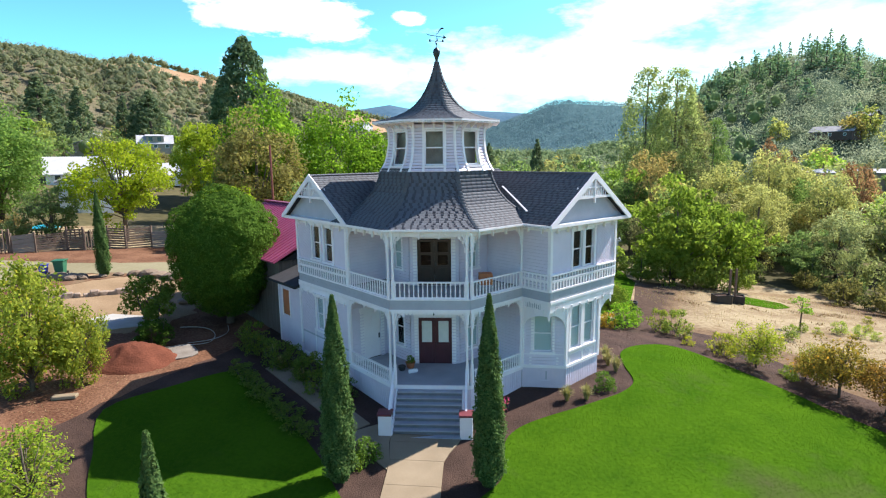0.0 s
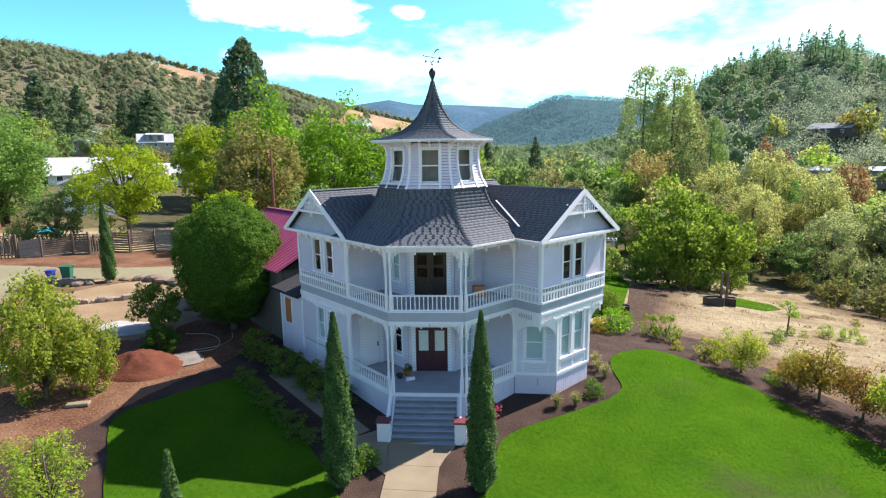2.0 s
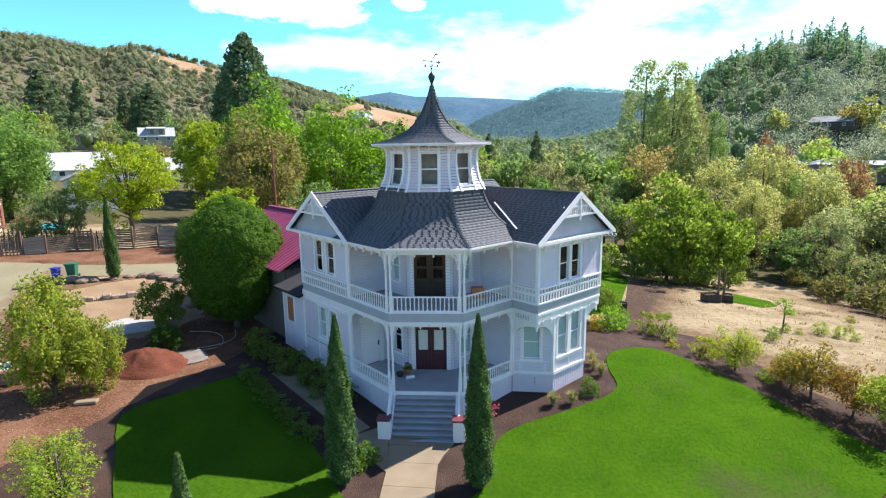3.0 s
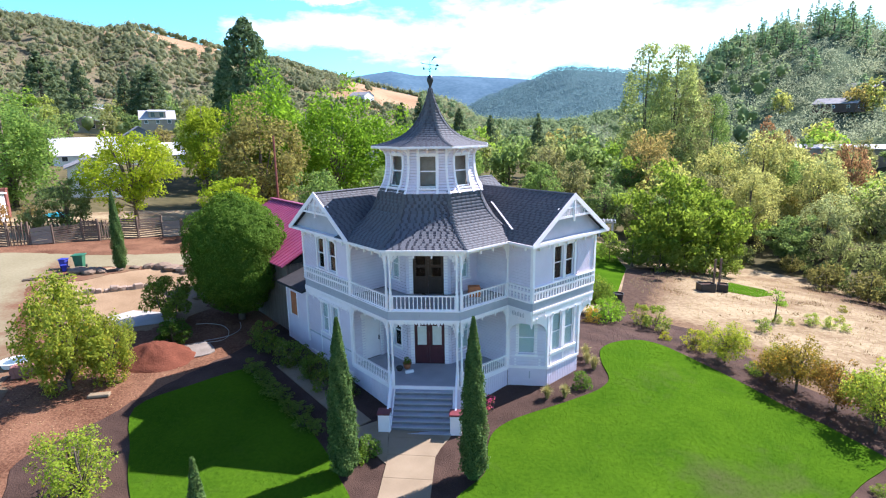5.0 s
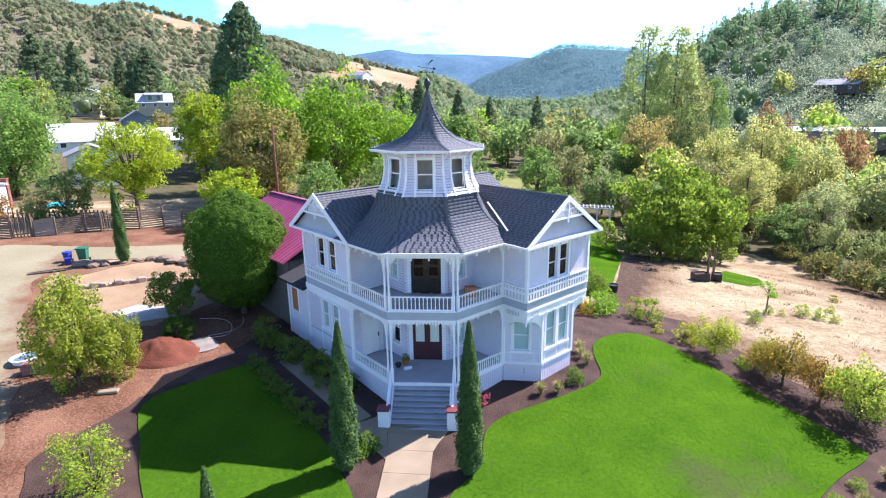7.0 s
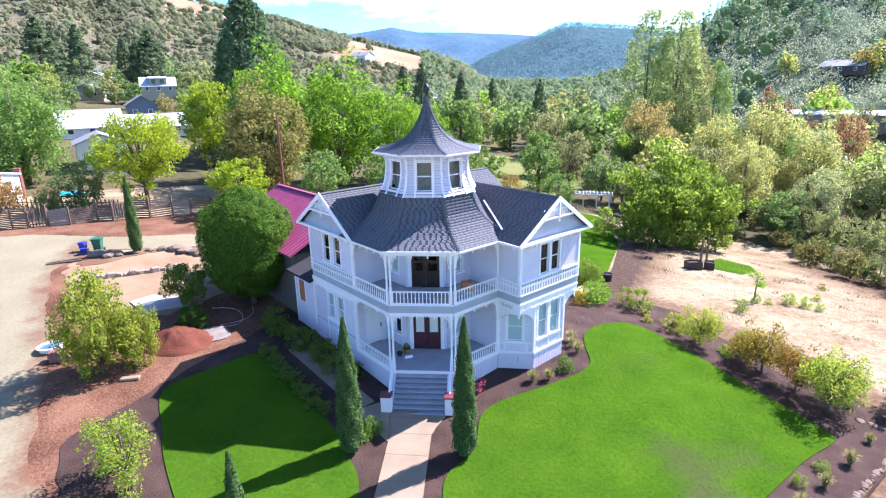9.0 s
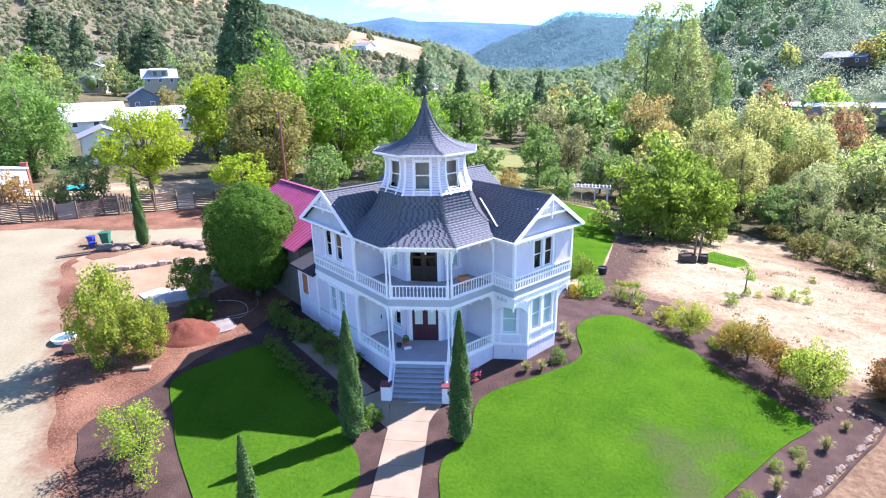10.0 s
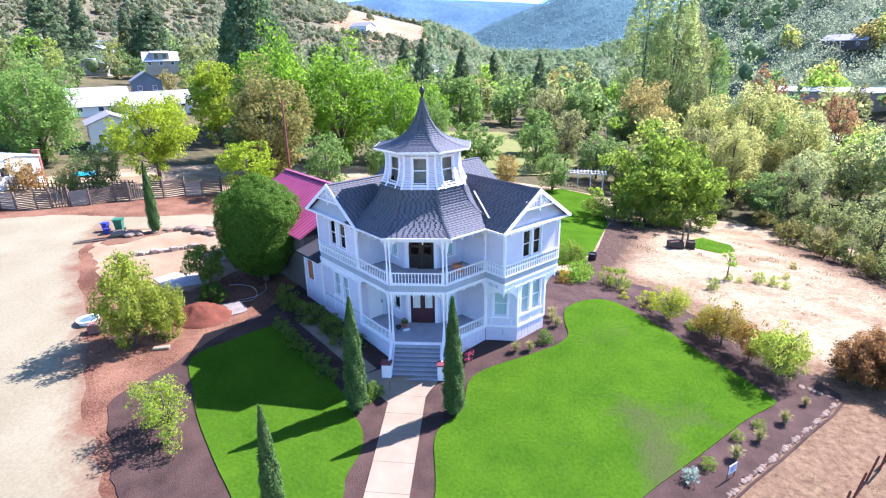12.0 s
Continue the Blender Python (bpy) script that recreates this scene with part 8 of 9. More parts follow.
# ---- fences ----
def fence_panel(x0, y0, x1, y1, h, tilt, style):
    """Makeshift panel between two posts: level boards, or boards on end over two rails."""
    a, b = Vector((x0, y0, land1(x0, y0))), Vector((x1, y1, land1(x1, y1)))
    words = {"level": "weathered brown pallet fence panel with level slats", "upright": "dark brown fence panel with upright boards", "pale": "greyish slatted fence panel leaning outward"}[style]
    t = thing("fence", 0, 0, 0, 0, words, "fence", "fence panels along the drive")
    for p in (a, b):
        bm = bmesh.new()
        box(bm, p.x - 0.07, p.x + 0.07, p.y - 0.07, p.y + 0.07, p.z - 0.2, p.z + h + 0.06)
        part("post", bm, M_FENCE, t)
    lean = Vector((0, -0.05, 0))
    mt = M_FENCE_PALE if style == "pale" else M_FENCE
    if style == "upright":
        for z in (0.35, h - 0.3):
            bm = bmesh.new()
            beam(bm, a + Vector((0, 0.02, z)), b + Vector((0, 0.02, z)), 0.04, 0.10)
            part("rail", bm, M_FENCE, t)
        n = max(4, int((b - a).length / 0.24))
        for i in range(n):
            c = a.lerp(b, (i + 0.5) / n) + lean
            hh = h * (0.9 + 0.12 * math.sin(i * 5.3 + x0 * 3))
            bm = bmesh.new()
            d = (b - a).normalized() * 0.075
            beam(bm, c + Vector((0, 0, 0.05)), c + Vector((0.03 * math.sin(i * 3 + x0), 0, hh)), 0.15, 0.025)
            part("slat", bm, mt, t)
        return
    n = 9 if style == "level" else 12
    for i in range(n):
        z = 0.10 + i * (h - 0.12) / n
        k = 0.06 * math.sin(i * 4.1 + x0)
        bm = bmesh.new()
        beam(bm, a + lean + Vector((0, 0, z + tilt * 0.12 + k * 0.3)), b + lean + Vector((0, 0, z - tilt * 0.12)), 0.025, (h / n) * (0.62 if style == "level" else 0.8))
        part("slat", bm, mt, t)


M_FENCE_PALE = material("greyed_fence_wood", (0.12, 0.092, 0.076), (0.25, 0.20, 0.168), 1.5, 25, 0.9, 0.3, 0.01, thing=0.5)
FENCE = [(-55, 17.6), (-46.9, 18.9), (-43.5, 19.6), (-41, 21.2), (-37.7, 23.9), (-33.6, 27.2), (-28.6, 30.9), (-23, 34)]
frnd = random.Random(5)
STYLES = ["level", "level", "pale", "level", "upright", "pale", "level", "level", "upright", "pale", "level", "level", "upright"]
count = 0
for (xa, ya), (xb, yb) in zip(FENCE, FENCE[1:]):
    L = math.hypot(xb - xa, yb - ya)
    n = max(1, round(L / 1.9))
    for i in range(n):
        p, q = i / n, (i + 0.97) / n
        count += 1
        zig = 0.28 * (1 if count % 2 else -1) * frnd.uniform(0.3, 1.2)
        fence_panel(xa + (xb - xa) * p, ya + (yb - ya) * p + zig, xa + (xb - xa) * q, ya + (yb - ya) * q - zig, frnd.uniform(1.75, 2.35), frnd.uniform(-1, 1), STYLES[count % len(STYLES)])
picket = thing("picket_fence", 0, 0, 0, 0, "low weathered picket fence behind the slatted fence", "fence")
for i in range(46):
    x, y = -58 + i * 0.42, 24.0 + i * 0.13
    z = land1(x, y)
    bm = bmesh.new()
    box(bm, x - 0.07, x + 0.07, y - 0.015, y + 0.015, z - 0.1, z + 1.15)
    part("picket", bm, M_FENCE, picket)
for zz in (0.35, 0.85):
    bm = bmesh.new()
    beam(bm, (-58, 24.04, land1(-58, 24) + zz), (-39, 29.9, land1(-39, 29.8) + zz), 0.04, 0.08)
    part("rail", bm, M_FENCE, picket)

# white garden pergola at the far end of the back lawn
perg = thing("pergola", 21.6, 64.0, land1(21.6, 64.0), -10, "white wooden garden pergola at the end of the back lawn", "pergola")
for x in (-3.2, -1.1, 1.1, 3.2):
    for y in (-1.2, 1.2):
        bm = bmesh.new()
        box(bm, x - 0.09, x + 0.09, y - 0.09, y + 0.09, -0.2, 2.3)
        part("post", bm, M_WHITEWALL, perg)
for y in (-1.2, 1.2):
    bm = bmesh.new()
    box(bm, -3.7, 3.7, y - 0.06, y + 0.06, 2.3, 2.5)
    part("beam", bm, M_WHITEWALL, perg)
for i in range(13):
    bm = bmesh.new()
    box(bm, -3.6 + 0.6 * i - 0.04, -3.6 + 0.6 * i + 0.04, -1.6, 1.6, 2.5, 2.62)
    part("slat", bm, M_WHITEWALL, perg)

# rusty pole behind the barn
pole = thing("pole", -21.3, 35.5, land1(-21.3, 35.5), 0, "tall thin rust-red pole behind the house", "pole")
bm = bmesh.new()
lathe(bm, [(0.16, -0.2), (0.14, 5), (0.11, 11.7)], 8)
part("shaft", bm, material("rusty_paint", (0.16, 0.045, 0.035), (0.26, 0.08, 0.06), 2, 20, 0.7, 0.2, 0.01), pole)


# ---- bins, pots and yard things ----
def wheelie_bin(x, y, turn, mat, label, s=1.0):
    t = thing("wheelie_bin", x, y, land1(x, y) + 0.05, turn, label, "bin")
    bm = bmesh.new()
    prof = [(0.26, 0.08), (0.28, 0.12), (0.36, 0.95), (0.39, 0.97), (0.39, 1.02)]
    lathe(bm, [(a * 1.25 * s, b * s) for a, b in prof], 4, pose(0, 0, 0, 0, 0, 0))
    part("body", bm, mat, t)
    bm = bmesh.new()
    box(bm, -0.40 * s, 0.40 * s, -0.42 * s, 0.40 * s, 1.02 * s, 1.08 * s)
    bmesh.ops.bevel(bm, geom=bm.edges[:], offset=0.02, segments=1, affect="EDGES")
    part("lid", bm, mat, t)
    for xx in (-0.3, 0.3):
        bm = bmesh.new()
        lathe(bm, [(0.12 * s, -0.03), (0.12 * s, 0.03)], 10, pose(xx * s, 0.32 * s, 0.12 * s, 0, 90, 0))
        part("wheel", bm, M_BLACKPOT, t)


wheelie_bin(-31.3, 14.9, 15, M_GREENBIN, "green plastic wheeled bin with a pale lid", 1.15)
wheelie_bin(-32.5, 14.6, 5, M_BLUEBIN, "blue plastic recycling bin by the drive", 0.8)
wheelie_bin(-31.9, 13.8, 40, M_BLUEBIN, "small blue plastic bin by the drive", 0.55)
for x, y, s in ((14.55, 17.7, 0.85),):
    t = thing("nursery_pot", x, y, land1(x, y), 30 * x, "black plastic nursery tub standing on the ground", "pot", "black tubs")
    bm = bmesh.new()
    lathe(bm, [(0.42 * s, -0.05), (0.5 * s, 0.75 * s), (0.53 * s, 0.76 * s), (0.53 * s, 0.82 * s), (0.46 * s, 0.82 * s), (0.44 * s, 0.7 * s)], 16)
    part("tub", bm, M_BLACKPOT, t, smooth=False)
for x, y, w_, turn in ((25.2, 25.9, 1.5, 8), (27.1, 26.6, 1.0, -20)):
    t = thing("planter_box", x, y, land1(x, y), turn, "square black planter box standing in the dry field", "planter", "black planter boxes")
    bm = bmesh.new()
    for s in (-1, 1):
        box(bm, -w_ / 2, w_ / 2, s * 0.5 - 0.03, s * 0.5 + 0.03, -0.05, 0.85)
        box(bm, s * (w_ / 2 - 0.03) - 0.03, s * (w_ / 2 - 0.03) + 0.03, -0.47, 0.47, -0.05, 0.85)
    part("case", bm, M_BLACKPOT, t)
    bm = bmesh.new()
    box(bm, -w_ / 2 + 0.06, w_ / 2 - 0.06, -0.47, 0.47, 0.0, 0.74)
    part("soil", bm, M_MULCH, t)
stk = thing("post_frame", 26.3, 26.2, land1(26.3, 26.2), 20, "two wooden posts standing between black tubs", "posts")
for x in (-0.35, 0.35):
    bm = bmesh.new()
    box(bm, x - 0.08, x + 0.08, -0.08, 0.08, -0.2, 3.4)
    part("post", bm, M_FENCE, stk)

# mound of red soil
bm = bmesh.new()
rings = []
for i in range(15):
    r, row = 2.0 * i / 14, []
    for k in range(40):
        a = 2 * math.pi * k / 40
        x, y = -15.9 + r * 1.15 * math.cos(a), -0.2 + r * 0.95 * math.sin(a)
        z = land1(x, y) + 0.95 * (1 - (i / 14) ** 1.4) + (0.16 * noise.noise((x * 1.3, y * 1.3, 0)) + 0.10 * noise.noise((x * 4.1, y * 4.1, 2))) * (1 if i < 14 else 0) - (0.05 if i == 14 else 0)
        row.append(bm.verts.new((x, y, z)))
    rings.append(row)
for p, q in zip(rings, rings[1:]):
    for k in range(40):
        bm.faces.new((p[k], q[k], q[(k + 1) % 40], p[(k + 1) % 40]))
bmesh.ops.remove_doubles(bm, verts=bm.verts[:], dist=0.01)
M_REDSOIL = material("red_soil", (0.085, 0.028, 0.017), (0.17, 0.06, 0.036), 0.8, 12, 0.95, 0.7, 0.05, spec=0.1)
tagged(part("soil_mound", bm, M_REDSOIL, smooth=True), "heap of loose dark red soil", "soil heap")
M_GREYGRAVEL = material("grey_gravel", (0.14, 0.12, 0.10), (0.27, 0.24, 0.21), 1.2, 30, 0.95, 0.7, 0.03, spec=0.1)
drape("gravel_patch", smooth_outline([(-15.2, 1.2), (-14.2, 2.2), (-13.0, 1.0), (-13.9, 0.0), (-14.8, 0.2)], 3), M_GREYGRAVEL, 0.10, "small spread of grey gravel", "gravel", 1.0)
drape("concrete_pad", [(-22.2, 4.9), (-21.3, 6.3), (-18.2, 6.3), (-17.6, 5.0), (-20.2, 3.3)], material("bare_white_concrete", (0.30, 0.285, 0.26), (0.40, 0.385, 0.36), 0.8, 25, 0.9, 0.15, 0.005), 0.12, "pale concrete pad in the dirt yard", "concrete pad", 1.5)
drape("sand_strip", ragged(smooth_outline([(-31.2, 12.1), (-30.1, 13.2), (-29.0, 15.0), (-28.2, 16.6), (-25.9, 16.3), (-27.6, 14.6), (-28.7, 12.3), (-30.1, 11.1)], 3), 0.3, 0.5), M_DRIVE, 0.075, "pale strip of sand below the boulders", "sand", 1.0)


# stones
def stone(x, y, s, seed, parent=None, z=None):
    bm = bmesh.new()
    bmesh.ops.create_icosphere(bm, subdivisions=2, radius=0.5)
    for v in bm.verts:
        n = noise.noise(v.co * 1.7 + Vector((seed * 3.1, seed, 0)))
        v.co *= 1 + 0.35 * n
        v.co.z *= 0.62
        v.co = Vector((round(v.co.x * 5) / 5 * 0.4 + v.co.x * 0.6, round(v.co.y * 5) / 5 * 0.4 + v.co.y * 0.6, v.co.z))
    o = part("stone", bm, M_ROCK)
    o.matrix_basis = pose(x, y, (land1(x, y) if z is None else z) + 0.18 * s, 0, 0, seed * 57) @ Matrix.Diagonal((s * (1 + 0.3 * math.sin(seed)), s, s * (0.9 + 0.2 * math.cos(seed * 2)), 1))
    return o


M_BLOCK = material("squared_field_stone", (0.13, 0.088, 0.064), (0.31, 0.235, 0.18), 2.5, 20, 0.9, 0.6, 0.03, thing=0.5)


def block_stone(x, y, s, seed):
    """Roughly squared stone."""
    bm = bmesh.new()
    bmesh.ops.create_cube(bm, size=1.0)
    for v in bm.verts:
        v.co += Vector((noise.noise(v.co * 3 + Vector((seed, 0, 0))), noise.noise(v.co * 3 + Vector((0, seed, 0))), noise.noise(v.co * 3 + Vector((0, 0, seed))))) * 0.22
    bmesh.ops.bevel(bm, geom=bm.edges[:], offset=0.12, segments=1, affect="EDGES")
    o = part("stone", bm, M_BLOCK)
    o.matrix_basis = pose(x, y, land1(x, y) + 0.28 * s, 0, 0, 38 + 9 * math.sin(seed * 3)) @ Matrix.Diagonal((s * (1.05 + 0.25 * math.sin(seed)), s * 0.8, s * (0.75 + 0.15 * math.cos(seed * 2)), 1))
    return o


def stone_row(points, n, size, label, group, squared=False):
    k = 0
    segs = list(zip(points, points[1:]))
    total = sum(math.dist(a, b) for a, b in segs)
    for a, b in segs:
        m = max(1, round(n * math.dist(a, b) / total))
        for i in range(m):
            t = (i + 0.5) / m
            k += 1
            s = size * (0.75 + 0.5 * (math.sin(k * 7.3) * 0.5 + 0.5))
            tagged((block_stone if squared else stone)(a[0] + (b[0] - a[0]) * t + 0.15 * size * math.sin(k * 3.7), a[1] + (b[1] - a[1]) * t + 0.15 * size * math.cos(k * 5.1), s * (1.2 if squared else 1), k), label, "stone", group)


for k in range(13):
    t = k / 12
    tagged(block_stone(-27.7 + 5.2 * t, 8.5 + 3.5 * t ** 1.15, 0.52 + 0.08 * math.sin(k * 2.3), k), "squared brown field stone in a low retaining wall", "stone", "low stone wall")
stone_row([(-31.0, 13.6), (-29.4, 14.0), (-27.6, 15.4), (-25.6, 16.6), (-23.4, 16.4), (-22.0, 15.0)], 10, 1.05, "large rounded brown boulder beside the drive", "boulders by the drive")
stone_row([(24.3, -5.2), (22.0, -7.3), (19.8, -9.2), (18.4, -10.4), (16.3, -12.1), (13.9, -14.3)], 66, 0.24, "rough tan edging stone along the mulch bed", "edging stones")
stone_row([(-18.5, 9.5), (-16.0, 11.5)], 4, 0.9, "rounded grey boulder under the tree", "boulders by the tree")

# low edging coloured as a shadow line along the stones, pale stones at the bed's corner
bm = bmesh.new()
limb(bm, [(x, y, land1(x, y) + 0.04) for x, y in ((24.75, -5.1), (23.6, -6.3), (22.25, -7.4), (21.2, -8.3), (20.05, -9.32), (18.65, -10.52), (17.6, -11.4), (16.55, -12.25), (14.15, -14.4))], 0.085, 0.07, 6)
tagged(part("bed_edging", bm, M_MULCH), "low wooden edging round the mulch bed, darkened to a shadow line", "edging")
stone_row([(23.0, -3.6), (24.2, -4.3), (24.8, -5.0)], 5, 0.34, "pale pinkish stone at the bed's corner", "corner stones")
# log, bucket and tarpaulin
bm = bmesh.new()
limb(bm, [(-33.1, 10.8, land1(-33.1, 10.8) + 0.12), (-32.0, 11.6, land1(-32, 11.6) + 0.14), (-31.0, 12.3, land1(-31, 12.3) + 0.14)], 0.06, 0.10, 7)
tagged(part("log", bm, M_BARK), "thin dark log lying on the drive's edge", "log")
bucket = thing("bucket", -18.6, 5.6, land1(-18.6, 5.6) + 0.10, 0, "red plastic bucket under the bush", "bucket")
bm = bmesh.new()
lathe(bm, [(0.14, 0), (0.19, 0.42), (0.21, 0.43), (0.21, 0.47), (0.17, 0.47), (0.15, 0.3)], 14)
part("pail", bm, material("red_plastic", (0.28, 0.015, 0.02), (0.38, 0.03, 0.035), 3, 40, 0.4, 0.05, 0.003), bucket)
bm = bmesh.new()
bmesh.ops.create_grid(bm, x_segments=8, y_segments=6, size=1.0)
for v in bm.verts:
    v.co.x, v.co.y = v.co.x * 1.6, v.co.y * 0.9
    v.co.z = 0.55 + 0.18 * noise.noise((v.co.x * 2, v.co.y * 2, 3)) - 0.35 * max(abs(v.co.x) / 1.6, abs(v.co.y) / 0.9) ** 4
tarp = part("tarpaulin", bm, material("turquoise_tarp", (0.02, 0.32, 0.42), (0.04, 0.42, 0.52), 2, 20, 0.4, 0.2, 0.02))
tarp.matrix_basis = pose(-48.5, 34.4, land1(-48.5, 34.4), 0, 0, 20)
tagged(tarp, "turquoise tarpaulin over a low pile by the fence", "tarpaulin")
# round tub, bricks and scraps of the left yard
tub = thing("round_tub", -22.8, -2.0, land1(-22.8, -2.0) + 0.05, 0, "round white and blue tub standing in the drive", "tub")
bm = bmesh.new()
lathe(bm, [(0.58, 0), (0.65, 0.22), (0.72, 0.25), (0.72, 0.30), (0.60, 0.30), (0.54, 0.14)], 20)
part("rim", bm, M_WHITEWALL, tub)
bm = bmesh.new()
lathe(bm, [(0.56, 0.17), (0.58, 0.22)], 20)
part("lid", bm, material("blue_water_cover", (0.03, 0.07, 0.10), (0.16, 0.22, 0.26), 2, 20, 0.2, 0.05, 0.01), tub)
M_BRICK = material("old_brick", (0.16, 0.06, 0.05), (0.28, 0.13, 0.11), 3, 25, 0.9, 0.3, 0.01, thing=0.5)
bricks = thing("brick_stack", -21.4, -3.0, land1(-21.4, -3) + 0.05, 20, "small stack of old red bricks", "bricks")
bm = bmesh.new()
box(bm, -0.105, 0.105, -0.05, 0.05, 0, 0.065)
BRICK = bpy.data.meshes.new("brick")
bm.to_mesh(BRICK)
bm.free()
BRICK.materials.append(M_BRICK)
for i in range(5):
    for j in range(5):
        for k in range(9):
            o = new("brick", BRICK)
            o.parent = bricks
            o.matrix_basis = pose((i - 2) * 0.225 + 0.03 * math.sin(k), (j - 2) * 0.115, k * 0.068, 0, 0, 3 * math.sin(i * 7 + j * 3 + k))
bm = bmesh.new()
box(bm, -0.5, 0.5, -0.18, 0.18, 0.0, 0.16)
bmesh.ops.bevel(bm, geom=bm.edges[:], offset=0.03, segments=1, affect="EDGES")
blk = part("concrete_block", bm, M_CONC)
blk.matrix_basis = pose(-16.3, -4.5, land1(-16.3, -4.5) + 0.03, 0, 0, 15)
tagged(blk, "pale concrete block lying on the dirt", "block")

# garden hose in loose loops
def hose(points, label):
    bm = bmesh.new()
    pts = []
    for i in range(len(points) - 1):
        p0, p1, p2, p3 = (Vector(points[min(max(i + k, 0), len(points) - 1)]) for k in (-1, 0, 1, 2))
        for s in range(6):
            t = s / 6
            q = 0.5 * ((2 * p1) + (p2 - p0) * t + (2 * p0 - 5 * p1 + 4 * p2 - p3) * t * t + (3 * p1 - p0 - 3 * p2 + p3) * t ** 3)
            pts.append((q.x, q.y, land1(q.x, q.y) + 0.10))
    limb(bm, pts, 0.022, 0.022, 6)
    tagged(part("garden_hose", bm, M_HOSE), label, "hose")


M_HOSE = material("pale_rubber_hose", (0.28, 0.27, 0.25), (0.40, 0.39, 0.36), 3, 30, 0.6, 0.05)
hose([(-16.0, 4.7), (-15.1, 4.9), (-14.2, 4.7), (-13.4, 3.8), (-13.2, 2.6), (-14.2, 1.95), (-15.3, 1.45)], "pale garden hose looped on bare soil")
hose([(-13.4, 5.5), (-13.0, 4.7), (-12.9, 3.9), (-13.3, 3.0), (-14.4, 2.2)], "second strand of pale hose on bare soil")

# sign and stakes
sign = thing("yard_sign", 15.6, -12.1, land1(15.6, -12.1) + 0.07, 35, "small white and blue yard sign in the bed", "sign")
bm = bmesh.new()
box(bm, -0.3, 0.3, -0.012, 0.012, 0.35, 0.85)
part("board", bm, M_WHITEWALL, sign)
bm = bmesh.new()
for z, w in ((0.70, 0.22), (0.58, 0.2), (0.46, 0.14)):
    box(bm, -w, w, -0.018, -0.012, z, z + 0.05)
part("lettering_bars", bm, M_BLUEBIN, sign)
for x in (-0.28, 0.28):
    bm = bmesh.new()
    box(bm, x - 0.02, x + 0.02, 0.012, 0.04, -0.2, 0.85)
    part("leg", bm, M_IRON, sign)
for i, (x, y) in enumerate(((19.6, -13.8), (20.9, -12.6), (22.2, -11.4), (23.3, -10.6), (24.3, -9.7))):
    bm = bmesh.new()
    lathe(bm, [(0.05, -0.3), (0.05, 1.55), (0.02, 1.62)], 6)
    o = part("stake", bm, M_RUST_STAKE if i else (M_RUST_STAKE := material("rusty_stake", (0.13, 0.03, 0.02), (0.20, 0.06, 0.04), 3, 30, 0.8, 0.2)), None)
    o.matrix_basis = pose(x, y, land1(x, y), 6, 4 * math.sin(i), 0)
    tagged(o, "rusty red metal stake in bare dirt", "stake", "row of stakes")


# ---- small planting ----
def tuft(seed, h, w, n, mat, name="grass_tuft"):
    """Fountain of thin arching blades."""
    rng = np.random.default_rng(seed)
    t = thing(name)
    vs, fs = [], []
    for i in range(n):
        a, lean, hh = rng.uniform(0, 2 * math.pi), rng.uniform(0.1, 1.0), h * rng.uniform(0.6, 1.1)
        d = np.array([math.cos(a), math.sin(a), 0])
        s = np.array([-d[1], d[0], 0]) * 0.012
        base = d * rng.uniform(0, 0.06)
        mid, tip = base + d * w * 0.22 * lean + [0, 0, hh * 0.65], base + d * w * 0.5 * lean + [0, 0, hh * (1 - 0.35 * lean)]
        k = len(vs)
        vs += [base - s, base + s, mid + s, mid - s, tip + s * 0.2, tip - s * 0.2]
        fs += [(k, k + 1, k + 2, k + 3), (k + 3, k + 2, k + 4, k + 5)]
    raw("foliage", vs, fs, mat, t)
    return t


tf = tuft(1, 0.85, 0.72, 260, L_TUFT)
place(tf, 6.0, -2.9)
tagged(tf, "straw-coloured ornamental grass tuft in mulch", "grass tuft", "ornamental grasses")
for x, y, s in ((6.9, -2.75, 1.0), (8.75, 1.75, 1.1), (8.95, 0.3, 1.1), (8.7, 1.0, 1.0), (20.3, -7.5, 1.1), (18.2, -9.2, 1.0), (22.4, -5.6, 0.8), (16.4, -10.7, 1.1),  (16.7, 6.6, 1.0), (15.4, 8.6, 0.8), (-8.0, -0.4, 1.0), (-6.6, -1.4, 1.0), (-9.0, 1.4, 1.0)):
    again(tf, x, y, s, 90 * x)
ball = broadleaf(41, 0.95, 1.15, 0.07, 110, L_LAUREL, 0.02, 18, 0.95, name="boxwood")
place(ball, 7.9, -1.75)
tagged(ball, "clipped round green boxwood in the mulch", "boxwood", "boxwoods")
again(ball, -2.15, -7.6, 1.05, 40)
shade(again(ball, -2.55, -8.0, 0.8, 90), (1.3, 1.2, 0.8))
# dark planting along the left side of the house
for i in range(9):
    t = i / 8
    shade(again(bed, -4.2 - 6.6 * t + 0.25 * math.sin(i * 5), -3.2 + 5.6 * t + 0.3 * math.cos(i * 3), 0.75 + 0.3 * (i % 3) / 2, 70 * i), (0.6, 0.72, 0.62))
for i in range(10):
    t = i / 9
    shade(again(bed, -4.9 - 5.2 * t, -6.4 + 5.6 * t + 0.2 * math.cos(i * 3), 0.5 + 0.12 * (i % 3), 50 * i, sz=0.5), (0.62, 0.75, 0.7))
